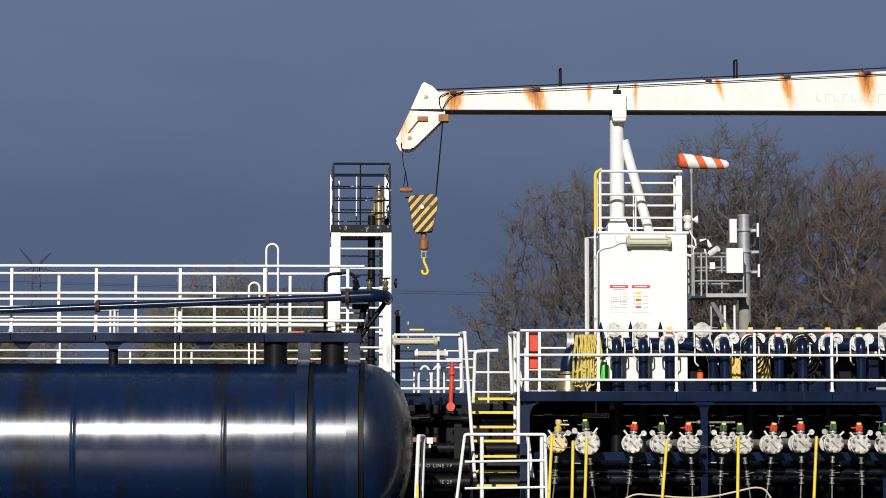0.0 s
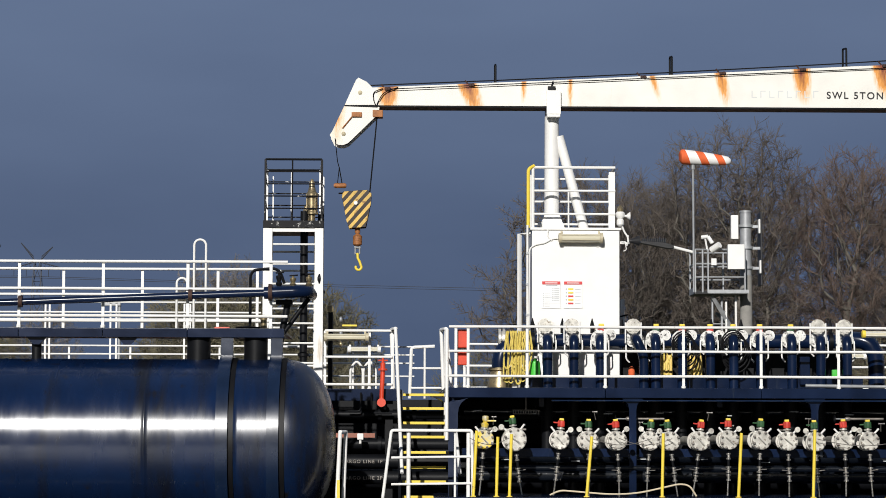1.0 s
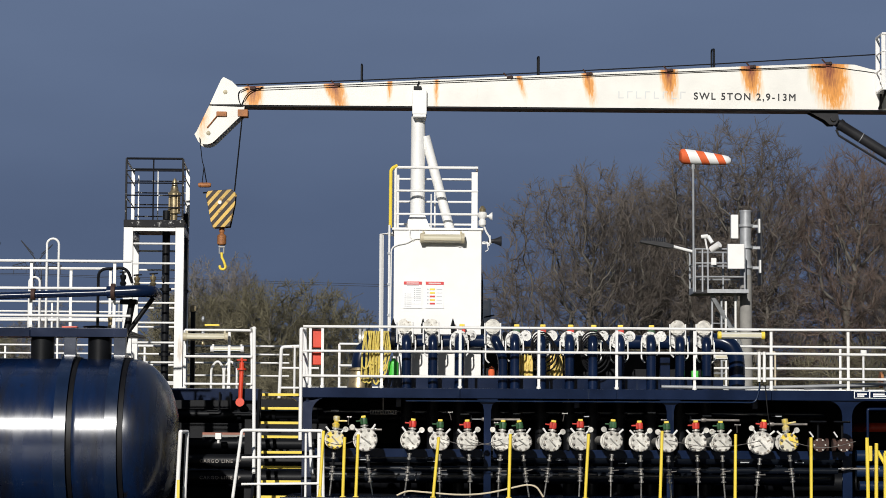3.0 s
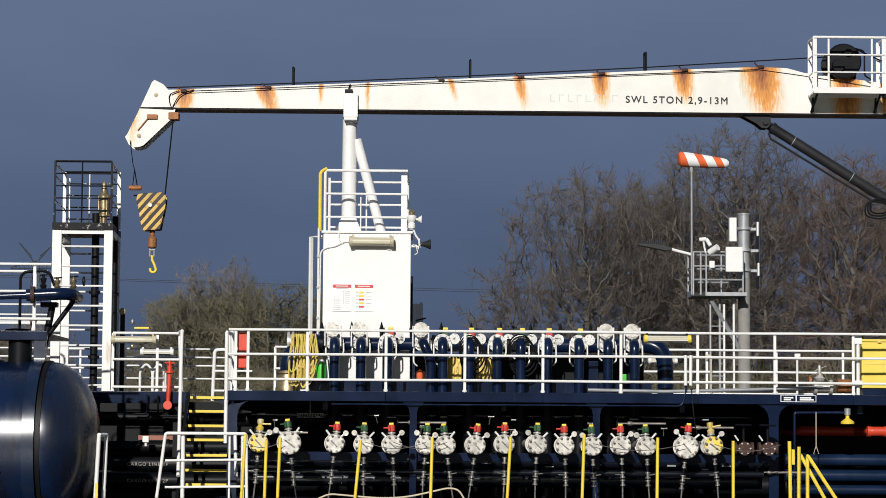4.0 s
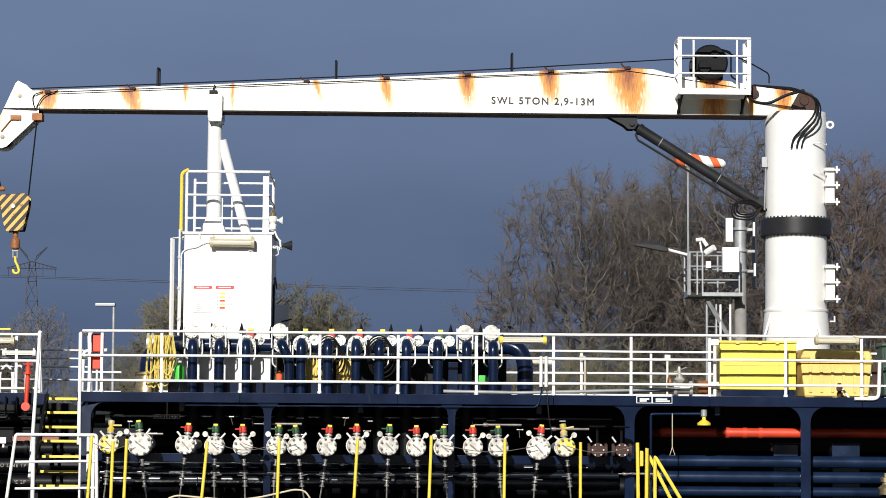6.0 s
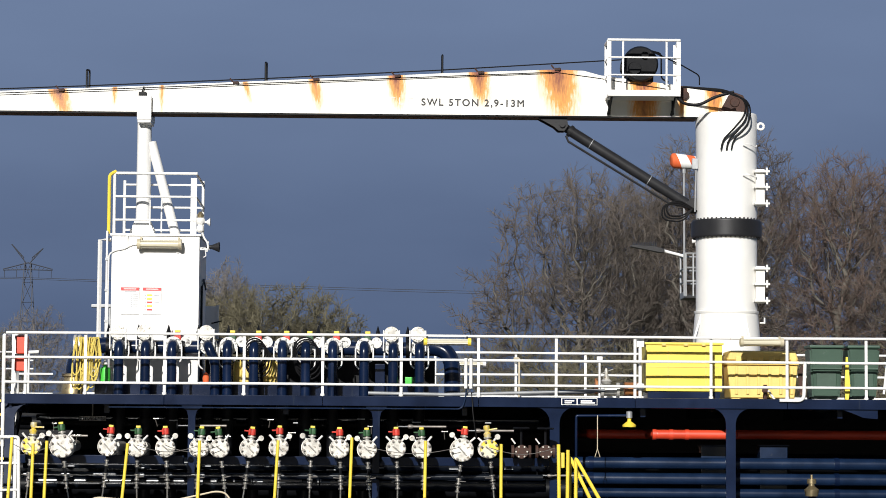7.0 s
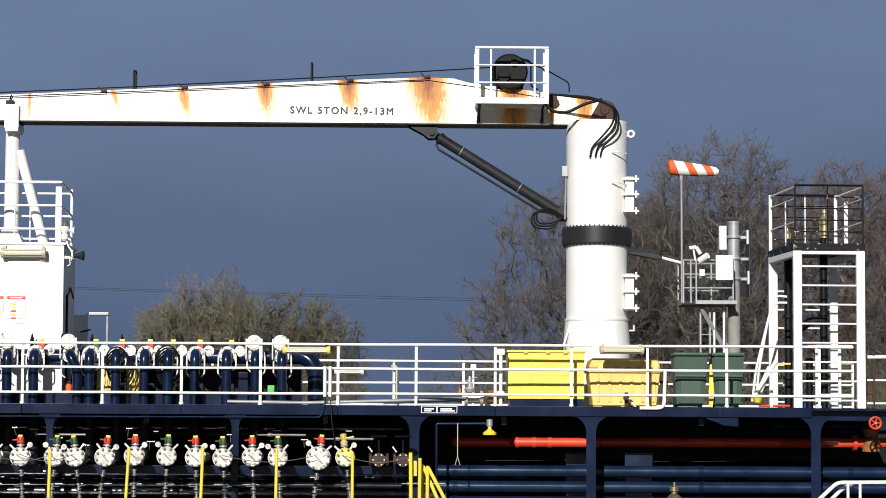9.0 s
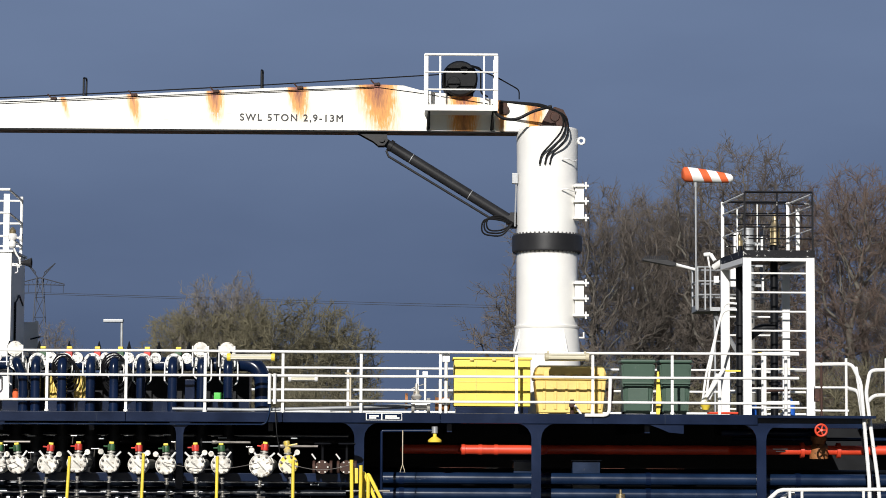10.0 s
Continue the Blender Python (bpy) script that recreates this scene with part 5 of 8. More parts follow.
    for k in range(22):
        x, y, z = -3.0 + k * 0.37 + rng.uniform(-0.1, 0.1), 38.95 + rng.uniform(0, 0.25), rng.choice((1.62, 1.72, 1.80, 1.02, 0.92)) + rng.uniform(-0.05, 0.05)
        if k % 3 == 0:
            v = thing("stem_valve", "small black handwheel valve in the pipework", "valve", (x, y, z), "stem valves")
            bm = B()
            tube(bm, [(x, y + 0.055 * math.cos(q), z + 0.055 * math.sin(q)) for q in [i * math.pi / 8 for i in range(17)]], 0.009, 6)
            part("handwheel", bm, BLACK, v)
            bm = B()
            rod(bm, (x, y, z), (x + 0.16, y, z), 0.010, 6)
            part("stem", bm, GALV, v)
            bm = B()
            lathe(bm, (x + 0.16, y, z), "x", [(0, 0.02), (0.02, 0.035), (0.07, 0.035), (0.09, 0.02), (0.6, 0.02)], 10)
            part("body", bm, DULLSTEEL, v)
        else:
            v = thing("pipe_fitting", "small bright steel pipe fitting among dark pipes", "fitting", (x, y, z), "pipe fittings")
            bm = B()
            w = rng.uniform(0.02, 0.06)
            lathe(bm, (x - w, y, z), "x", [(0, 0.008), (0.005, 0.017), (0.02, 0.017), (0.022, 0.010), (2 * w, 0.010), (2 * w + 0.002, 0.016), (2 * w + 0.018, 0.016), (2 * w + 0.02, 0.008)], 10)
            part("coupling", bm, CHROME, v)
            bm = B()
            rod(bm, (x, y, z - 0.01), (x + rng.uniform(-0.03, 0.03), y + 0.05, z - 0.12), 0.007, 6)
            part("stub", bm, DULLSTEEL, v)
    sh = thing("pipe_shelf", "navy support beam behind the flanges", "beam", (0, 38.9, 1.2))
    for x0, x1 in ((-3.2, -0.62), (-0.45, 2.25), (2.42, 5.0)):
        bm = B()
        box(bm, x0, x1, 38.95, 39.05, 1.15, 1.28, 0.008)
        part("beam", bm, NAVY, sh)


manifold_row()


def cargo_lines_left():
    """Marked cargo lines between the tank end and the stair."""
    for z, txt, y in ((1.06, "CARGO LINE 1P", 40.15), (0.80, "CARGO LINE 2P", 40.15)):
        th = thing("cargo_line", "black cargo pipe with white stencilled line name", "pipe", (-5, y, z), "cargo lines")
        bm = B()
        rod(bm, (-13, y, z), (-3.2, y, z), 0.11, 18)
        part("pipe", bm, BLACK, th)
        words(txt, -5.05, y - 0.125, z - 0.03, 0.075, DULLSTEEL, th)
    for z, r, y in ((1.80, 0.07, 40.3), (1.33, 0.09, 40.4)):
        th = thing("cargo_line", "black pipe under the side platform", "pipe", (-5, y, z), "cargo lines")
        bm = B()
        rod(bm, (-13, y, z), (-3.2, y, z), r, 18)
        part("pipe", bm, BLACK, th)
        for x in (-4.45, -3.9):
            bm = B()
            lathe(bm, (x, y, z), "x", [(-0.03, r), (-0.03, r * 1.35), (0.03, r * 1.35), (0.03, r)], 16)
            part("flange", bm, BLACK, th)
    bx = thing("sensor_box", "small white sensor box on the cargo lines", "box", (-4.75, 39.9, 1.42))
    bm = B()
    box(bm, -4.80, -4.70, 39.9, 40.0, 1.40, 1.50, 0.01)
    rod(bm, (-4.75, 39.95, 1.34), (-4.75, 39.95, 1.42), 0.02)
    part("case", bm, RAILWHITE, bx)
    ub = thing("black_brackets", "black bent pipe loop below the side platform", "pipe", (-4.6, 40.0, 1.8))
    bm = B()
    tube(bm, bend([(-4.75, 40.1, 2.15), (-4.75, 40.1, 1.85), (-4.95, 40.1, 1.85)], 0.06), 0.016, 8)
    tube(bm, bend([(-4.58, 40.1, 2.15), (-4.58, 40.1, 1.82), (-4.25, 40.1, 1.82)], 0.06), 0.016, 8)
    part("loop", bm, BLACK, ub)


cargo_lines_left()


# ---- under the deck towards the stern ----
def stern_pipes():
    for z, y, r, x0 in ((1.20, 40.4, 0.095, 5.45), (0.95, 40.4, 0.095, 5.45), (0.72, 40.4, 0.08, 5.5)):
        th = thing("deck_line", "glossy navy deck pipe on brackets", "pipe", (9, y, z), "deck lines")
        bm = B()
        rod(bm, (x0, y, z), (24, y, z), r, 18)
        part("pipe", bm, PIPEBLUE, th)
        for x in (5.75, 8.1, 9.7, 12.1, 14.6):
            bm = B()
            lathe(bm, (x, y, z), "x", [(-0.04, r), (-0.04, r * 1.12), (0.04, r * 1.12), (0.04, r)], 16)
            part("collar", bm, NAVY, th)
    th = thing("fire_main", "red painted fire main pipe with a handwheel valve", "pipe", (9, 40.3, 1.66))
    bm = B()
    tube(bm, bend([(5.80, 43.5, 1.66), (5.80, 41.0, 1.66), (6.74, 41.0, 1.66), (6.76, 40.0, 1.66), (8.00, 40.0, 1.66), (8.02, 41.0, 1.665), (11.1, 41.0, 1.67), (11.5, 40.3, 1.675), (24, 40.3, 1.70)], 0.03), 0.078, 18)
    part("pipe", bm, RED, th)
    for x in (6.73, 7.0, 7.25, 12.16, 12.74):
        bm = B()
        lathe(bm, (x, 40.3 if x > 9 else 40.0, 1.675 if x > 9 else 1.66), "x", [(-0.03, 0.07), (-0.03, 0.125 if x > 9 else 0.09), (0.03, 0.125 if x > 9 else 0.09), (0.03, 0.07)], 18)
        part("flange", bm, RED, th)
    bm = B()
    lathe(bm, (12.43, 40.3, 1.52), "z", [(0, 0.05), (0.02, 0.15), (0.2, 0.16), (0.26, 0.10), (0.34, 0.13), (0.38, 0.13), (0.40, 0.04), (0.52, 0.03)], 18)
    va = part("valve_body", bm, RUSTORANGE, th, "rusty valve bonnet")
    bm = B()
    cx, cz = 12.30, 1.99
    tube(bm, [(cx + 0.09 * math.cos(t), 39.25, cz + 0.09 * math.sin(t)) for t in [i * 2 * math.pi / 20 for i in range(21)]], 0.017, 8)
    for k in range(5):
        rod(bm, (cx, 39.25, cz), (cx + 0.09 * math.cos(k * 1.257), 39.25, cz + 0.09 * math.sin(k * 1.257)), 0.013, 6)
    rod(bm, (cx, 39.22, cz), (12.43, 40.3, 1.9), 0.022, 8)
    part("handwheel", bm, RED, va, "red handwheel")
    bm = B()
    box(bm, 11.68, 11.92, 40.217, 40.221, 1.685, 1.70)
    box(bm, 11.73, 11.87, 40.217, 40.221, 1.65, 1.665)
    part("writing", bm, SIGNWHITE, th)
    up = thing("blue_branch_pipe", "navy branch pipe below the tower", "pipe", (12.0, 40.6, 1.9))
    bm = B()
    tube(bm, bend([(10.9, 40.6, 1.95), (12.35, 40.6, 1.95), (12.5, 40.6, 2.05)], 0.1), 0.055, 12)
    rod(bm, (11.2, 41.6, 1.86), (16, 41.6, 1.86), 0.03, 10)
    part("pipe", bm, NAVY, up)
    # floodlight on a bent arm
    la = thing("deck_lamp", "yellow shaded lamp on a navy bent pipe arm", "lamp", (5.42, 39.3, 0.6))
    bm = B()
    tube(bm, bend([(5.44, 39.3, 0.4), (5.44, 39.3, 1.94), (6.24, 39.3, 1.95)], 0.03), 0.022, 10)
    part("arm", bm, NAVY, la)
    bm = B()
    lathe(bm, (6.27, 39.3, 1.77), "z", [(0, 0.105), (0.03, 0.11), (0.07, 0.06), (0.09, 0.03), (0.15, 0.03)], 18)
    part("shade", bm, YELLOW, la)
    bm = B()
    lathe(bm, (6.27, 39.3, 1.91), "z", [(0, 0.03), (0.0, 0.05), (0.10, 0.05), (0.11, 0.02)], 12)
    part("socket", bm, GALV, la)
    rp = thing("pull_rope", "thin rope with a triangle grip", "rope", (5.77, 39.25, 1.3))
    bm = B()
    rod(bm, (5.77, 39.25, 1.95), (5.77, 39.25, 1.42), 0.008, 6)
    tube(bm, [(5.77, 39.25, 1.43), (5.73, 39.25, 1.30), (5.81, 39.25, 1.30), (5.77, 39.25, 1.43)], 0.007, 6)
    part("rope", bm, HOSE, rp)
    # name plate with writing too small to read
    pl = thing("deck_plate_sign", "white framed sign plate on the deck edge", "sign", (5.5, 39.17, 2.16))
    bm = B()
    box(bm, 5.20, 5.76, 39.165, 39.178, 2.105, 2.215)
    part("plate", bm, SIGNWHITE, pl)
    bm = B()
    box(bm, 5.212, 5.435, 39.160, 39.164, 2.115, 2.207)
    box(bm, 5.455, 5.75, 39.160, 39.164, 2.115, 2.207)
    part("panel", bm, NAVY, pl)
    bm = B()
    for x0, x1, z in ((5.25, 5.40, 2.17), (5.25, 5.36, 2.14), (5.50, 5.68, 2.17), (5.50, 5.72, 2.14)):
        box(bm, x0, x1, 39.156, 39.159, z - 0.010, z + 0.012)
    part("writing", bm, SIGNWHITE, pl)
    # yellow ladder rails over the tray end
    ld = thing("yellow_ladder", "yellow steel ladder with sloping handrails", "ladder", (5.3, 37.2, 0.0))
    for pts in ([(5.05, 37.1, 0.1), (5.03, 37.1, 1.50)], [(5.16, 37.1, 0.1), (5.17, 37.1, 1.42)], [(5.28, 37.0, 0.1), (5.28, 37.0, 1.30), (5.68, 36.4, 0.55), (5.70, 36.4, 0.0)], [(5.20, 37.3, 0.1), (5.21, 37.3, 1.32), (5.55, 36.7, 0.55), (5.57, 36.7, 0.0)]):
        bm = B()
        tube(bm, bend(pts, 0.03, 2), 0.027, 8)
        part("rail", bm, YELLOW, ld)
    bm = B()
    box(bm, 5.06, 5.13, 37.2, 37.3, 1.15, 1.38, 0.015)
    part("latch", bm, YELLOW, ld)
    vv = thing("deck_valve", "brass valve with a round dial between the pipes", "valve", (9.2, 39.9, 0.7))
    bm = B()
    lathe(bm, (9.22, 39.9, 0.70), "z", [(0, 0.10), (0.1, 0.12), (0.16, 0.05), (0.2, 0.05), (0.2, 0.075), (0.27, 0.075), (0.28, 0.02), (0.34, 0.02)], 16)
    part("body", bm, BRASS, vv)
    for x0, x1 in ((7.55, 7.95), (8.50, 8.95)):
        wb = thing("pipe_saddle", "navy steel saddle box behind the deck pipes", "pipe support", (x0, 40.7, 0.9), "pipe saddles")
        bm = B()
        box(bm, x0, x1, 40.62, 40.95, 0.6, 1.48, 0.012)
        part("case", bm, PIPEBLUE, wb)
        bm = B()
        box(bm, x0 - 0.03, x1 + 0.03, 40.60, 40.97, 1.484, 1.50, 0.004)
        part("cap_plate", bm, PIPEBLUE, wb)


stern_pipes()


# ---- deckhouse with the jib rest ----
def deckhouse():
    th = thing("deckhouse", "small white steel deckhouse with railed roof", "deckhouse", (-1.29, 41.3, 2.2))
    bm = B()
    box(bm, -2.00, -0.58, 40.6, 42.0, 2.2, 4.80, 0.012)
    part("house_body", bm, WHITE, th)
    bm = B()
    box(bm, -2.03, -0.55, 40.57, 42.03, 4.80, 4.84, 0.008)
    part("roof", bm, WHITE, th)
    bm = B()
    box(bm, -0.578, -0.565, 40.95, 41.65, 2.25, 4.1, 0.004)
    part("side_door", bm, WHITE, th)
    bm = B()
    tube(bm, [(-0.56, 40.92, 2.25), (-0.56, 40.92, 4.0), (-0.56, 41.3, 4.14), (-0.56, 41.68, 4.0)], 0.018, 6)
    part("door_seal", bm, BLACK, th)
    # flat duct beside the house
    dk = thing("wall_duct", "flat white cable duct beside the deckhouse", "duct", (-2.15, 40.7, 2.2))
    bm = B()
    tube(bm, [(-2.20, 40.7, 2.2), (-2.20, 40.7, 4.74), (-2.02, 40.7, 4.74)], 0.035, 4)
    part("duct", bm, WHITE, dk)
    bm = B()
    rod(bm, (-2.075, 40.6, 2.2), (-2.075, 40.6, 4.88), 0.018, 8)
    part("conduit", bm, RAILWHITE, dk)
    for z in (2.9, 3.4, 3.9, 4.4):
        bm = B()
        box(bm, -2.10, -2.04, 40.57, 40.6, z, z + 0.04)
        part("clip", bm, GALV, dk)
    cb = thing("lamp_cable", "white cable led along the deckhouse to the lamp", "cable", (-1.8, 40.58, 4.4))
    bm = B()
    tube(bm, bend([(-2.05, 40.58, 3.2), (-2.04, 40.58, 4.50), (-1.95, 40.58, 4.56), (-1.78, 40.58, 4.59), (-1.68, 40.58, 4.66), (-1.56, 40.57, 4.66)], 0.06), 0.012, 6)
    tube(bm, bend([(-1.74, 40.58, 4.84), (-1.75, 40.58, 4.70), (-1.68, 40.58, 4.63)], 0.04), 0.012, 6)
    tube(bm, bend([(-0.98, 40.58, 4.56), (-0.94, 40.58, 4.53), (-0.88, 40.58, 4.55)], 0.02), 0.006, 6)
    part("cable", bm, RAILWHITE, cb)
    # notice boards
    for x0, kind in ((-1.84, 0), (-1.485, 1)):
        nb = thing("notice_board", "white safety notice with a red header", "sign", (x0, 40.59, 3.53), "notices")
        bm = B()
        box(bm, x0, x0 + 0.30, 40.586, 40.596, 3.53, 3.97, 0.002)
        part("plate", bm, SIGNWHITE, nb)
        bm = B()
        box(bm, x0 + 0.004, x0 + 0.296, 40.58, 40.5845, 3.915, 3.965)
        part("header", bm, SIGNRED, nb)
        bm = B()
        box(bm, x0 + 0.05, x0 + 0.25, 40.576, 40.579, 3.933, 3.946)
        part("writing", bm, SIGNWHITE, nb)
        bm = B()
        if kind == 0:
            box(bm, x0 + 0.06, x0 + 0.25, 40.58, 40.5845, 3.893, 3.903)
            for i in range(7):
                box(bm, x0 + 0.02, x0 + 0.035, 40.58, 40.5845, 3.56 + i * 0.033, 3.572 + i * 0.033)
                box(bm, x0 + 0.05, x0 + 0.13, 40.58, 40.5845, 3.562 + i * 0.033, 3.567 + i * 0.033)
                box(bm, x0 + 0.17, x0 + 0.185, 40.58, 40.5845, 3.65 + i * 0.033, 3.662 + i * 0.033)
                box(bm, x0 + 0.20, x0 + 0.28, 40.58, 40.5845, 3.652 + i * 0.033, 3.657 + i * 0.033)
            for z in (3.70, 3.60):
                box(bm, x0 + 0.015, x0 + 0.285, 40.58, 40.5845, z, z + 0.003)
        else:
            for i in range(5):
                box(bm, x0 + 0.03, x0 + 0.05, 40.58, 40.5845, 3.60 + i * 0.058, 3.62 + i * 0.058)
                box(bm, x0 + 0.18, x0 + 0.27, 40.58, 40.5845, 3.605 + i * 0.058, 3.611 + i * 0.058)
        tagged(part("small_print", bm, SIGNGREY, nb), "grey small print", kind="stuff")
        if kind == 1:
            for i in range(5):
                bm = B()
                box(bm, x0 + 0.07, x0 + 0.155, 40.58, 40.5845, 3.595 + i * 0.058, 3.623 + i * 0.058)
                part("coloured_field", bm, (SIGNRED, YELLOW, SIGNRED, YELLOW, YELLOW)[i], nb)
    # roof railing
    rr = thing("roof_railing", "white railing with one yellow post on the deckhouse roof", "railing", (-1.34, 40.6, 4.84), "railings")
    for x, y in ((-1.98, 40.7), (-0.69, 40.7), (-0.64, 41.9), (-1.95, 41.9)):
        bm = B()
        if x == -0.69:
            box(bm, x - 0.055, x + 0.045, y, y + 0.02, 4.84, 5.76, 0.004)
        else:
            rod(bm, (x, y, 4.84), (x, y, 5.83), 0.025, 8)
        part("post", bm, RAILWHITE, rr)
    for k, (z, zb) in enumerate(((5.83, 5.76), (5.45, 5.38), (5.07, 5.00))):
        bm = B()
        rod(bm, (-2.0, 40.7, z), (-0.64, 40.7, z), 0.024 if k == 0 else 0.019, 8)
        part("rail", bm, RAILWHITE, rr)
        bm = B()
        rod(bm, (-0.66, 40.7, z), (-0.63, 41.9, zb), 0.02, 8)
        part("rail", bm, RAILWHITE, rr)
        bm = B()
        rod(bm, (-1.96, 41.9, zb), (-0.63, 41.9, zb), 0.019, 8)
        part("rail", bm, RAILWHITE, rr)
    bm = B()
    rod(bm, (-1.40, 40.7, 4.84), (-1.40, 40.7, 5.4), 0.012)
    part("post", bm, RAILWHITE, rr)
    bm = B()
    rod(bm, (-1.33, 41.9, 4.84), (-1.33, 41.9, 5.8), 0.014)
    part("post", bm, RAILWHITE, rr)
    bm = B()
    tube(bm, bend([(-2.06, 40.65, 4.84), (-2.06, 40.65, 5.80), (-1.96, 40.7, 5.86)], 0.06), 0.028, 8)
    part("yellow_post", bm, YELLOW, rr)
    # jib rest
    jr = thing("jib_rest", "white post with a cradle that holds the crane jib", "support post", (-1.61, 41.75, 4.84))
    bm = B()
    lathe(bm, (-1.62, 41.75, 4.84), "z", [(0, 0.125), (1.95, 0.118)], 20)
    part("post", bm, WHITE, jr)
    for y in (41.58, 41.90):
        bm = B()
        prism(bm, [(-1.86, 4.84), (-1.38, 4.84), (-1.50, 5.14), (-1.74, 5.14)], y, y + 0.03)
        part("foot_gusset", bm, WHITE, jr)
    bm = B()
    box(bm, -1.72, -1.48, 41.44, 41.49, 6.80, 7.20, 0.012)
    box(bm, -1.72, -1.48, 41.99, 42.04, 6.80, 7.20, 0.012)
    box(bm, -1.71, -1.49, 41.455, 42.025, 6.755, 6.90, 0.01)
    part("cradle", bm, WHITE, jr)
    bm = B()
    box(bm, -1.70, -1.57, 41.46, 41.50, 7.20, 7.27, 0.006)
    rod(bm, (-1.64, 41.47, 7.27), (-1.61, 41.47, 7.36), 0.01, 6)
    part("latch", bm, BLACK, jr)
    bm = B()
    rod(bm, (-1.50, 41.75, 6.46), (-1.06, 41.75, 4.84), 0.082, 14)
    part("brace", bm, WHITE, jr)
    # signal lamp and horn on the house corner
    sl = thing("signal_lamp", "small white signal lamp with a brass cap", "lamp", (-0.57, 40.65, 4.8))
    bm = B()
    lathe(bm, (-0.57, 40.57, 4.86), "z", [(0, 0.03), (0.03, 0.06), (0.10, 0.06), (0.12, 0.04), (0.17, 0.075), (0.22, 0.075), (0.24, 0.05)], 14)
    part("body", bm, RAILWHITE, sl)
    bm = B()
    lathe(bm, (-0.57, 40.57, 5.10), "z", [(0, 0.05), (0.05, 0.055), (0.10, 0.02), (0.10, 0.0)], 14)
    part("cap", bm, BRASS, sl)
    bm = B()
    lathe(bm, (-0.52, 40.57, 5.03), "x", [(0, 0.02), (0.05, 0.02), (0.06, 0.035), (0.11, 0.07), (0.112, 0.05)], 14)
    part("side_horn", bm, RAILWHITE, sl)
    bm = B()
    tube(bm, bend([(-0.54, 40.57, 4.86), (-0.50, 40.57, 4.76), (-0.45, 40.57, 4.70), (-0.44, 40.57, 4.60)], 0.05), 0.016, 6)
    tube(bm, bend([(-0.55, 40.57, 4.62), (-0.49, 40.57, 4.60), (-0.47, 40.57, 4.48), (-0.52, 40.57, 4.46)], 0.04), 0.008, 6)
    part("cable", bm, RAILWHITE, sl)
    hn = thing("loudspeaker", "dark grey horn loudspeaker on a white bracket", "loudspeaker", (-0.45, 40.6, 4.6))
    bm = B()
    lathe(bm, (-0.48, 40.6, 4.63), "x", [(0, 0.025), (0.06, 0.03), (0.10, 0.035), (0.22, 0.085), (0.225, 0.07), (0.14, 0.02)], 18)
    part("horn", bm, DARKGREY, hn)
    bm = B()
    box(bm, -0.57, -0.42, 40.59, 40.62, 4.58, 4.62)
    rod(bm, (-0.46, 40.6, 4.55), (-0.44, 40.6, 4.72), 0.012)
    part("bracket", bm, RAILWHITE, hn)
    ca = thing("wall_cabinet", "white steel cabinet behind the deckhouse", "cabinet", (-0.43, 42.2, 2.9))
    bm = B()
    box(bm, -0.66, -0.41, 42.2, 42.5, 3.25, 3.75, 0.008)
    rod(bm, (-0.53, 42.35, 2.2), (-0.53, 42.35, 3.25), 0.03)
    part("case", bm, RAILWHITE, ca)
    bm = B()
    box(bm, -0.42, -0.37, 42.15, 42.2, 3.20, 3.77, 0.006)
    part("door", bm, RAILWHITE, ca)
    bm = B()
    rod(bm, (-0.49, 42.12, 3.46), (-0.32, 42.12, 3.50), 0.014, 6)
    part("handle", bm, BLACK, ca)


deckhouse()


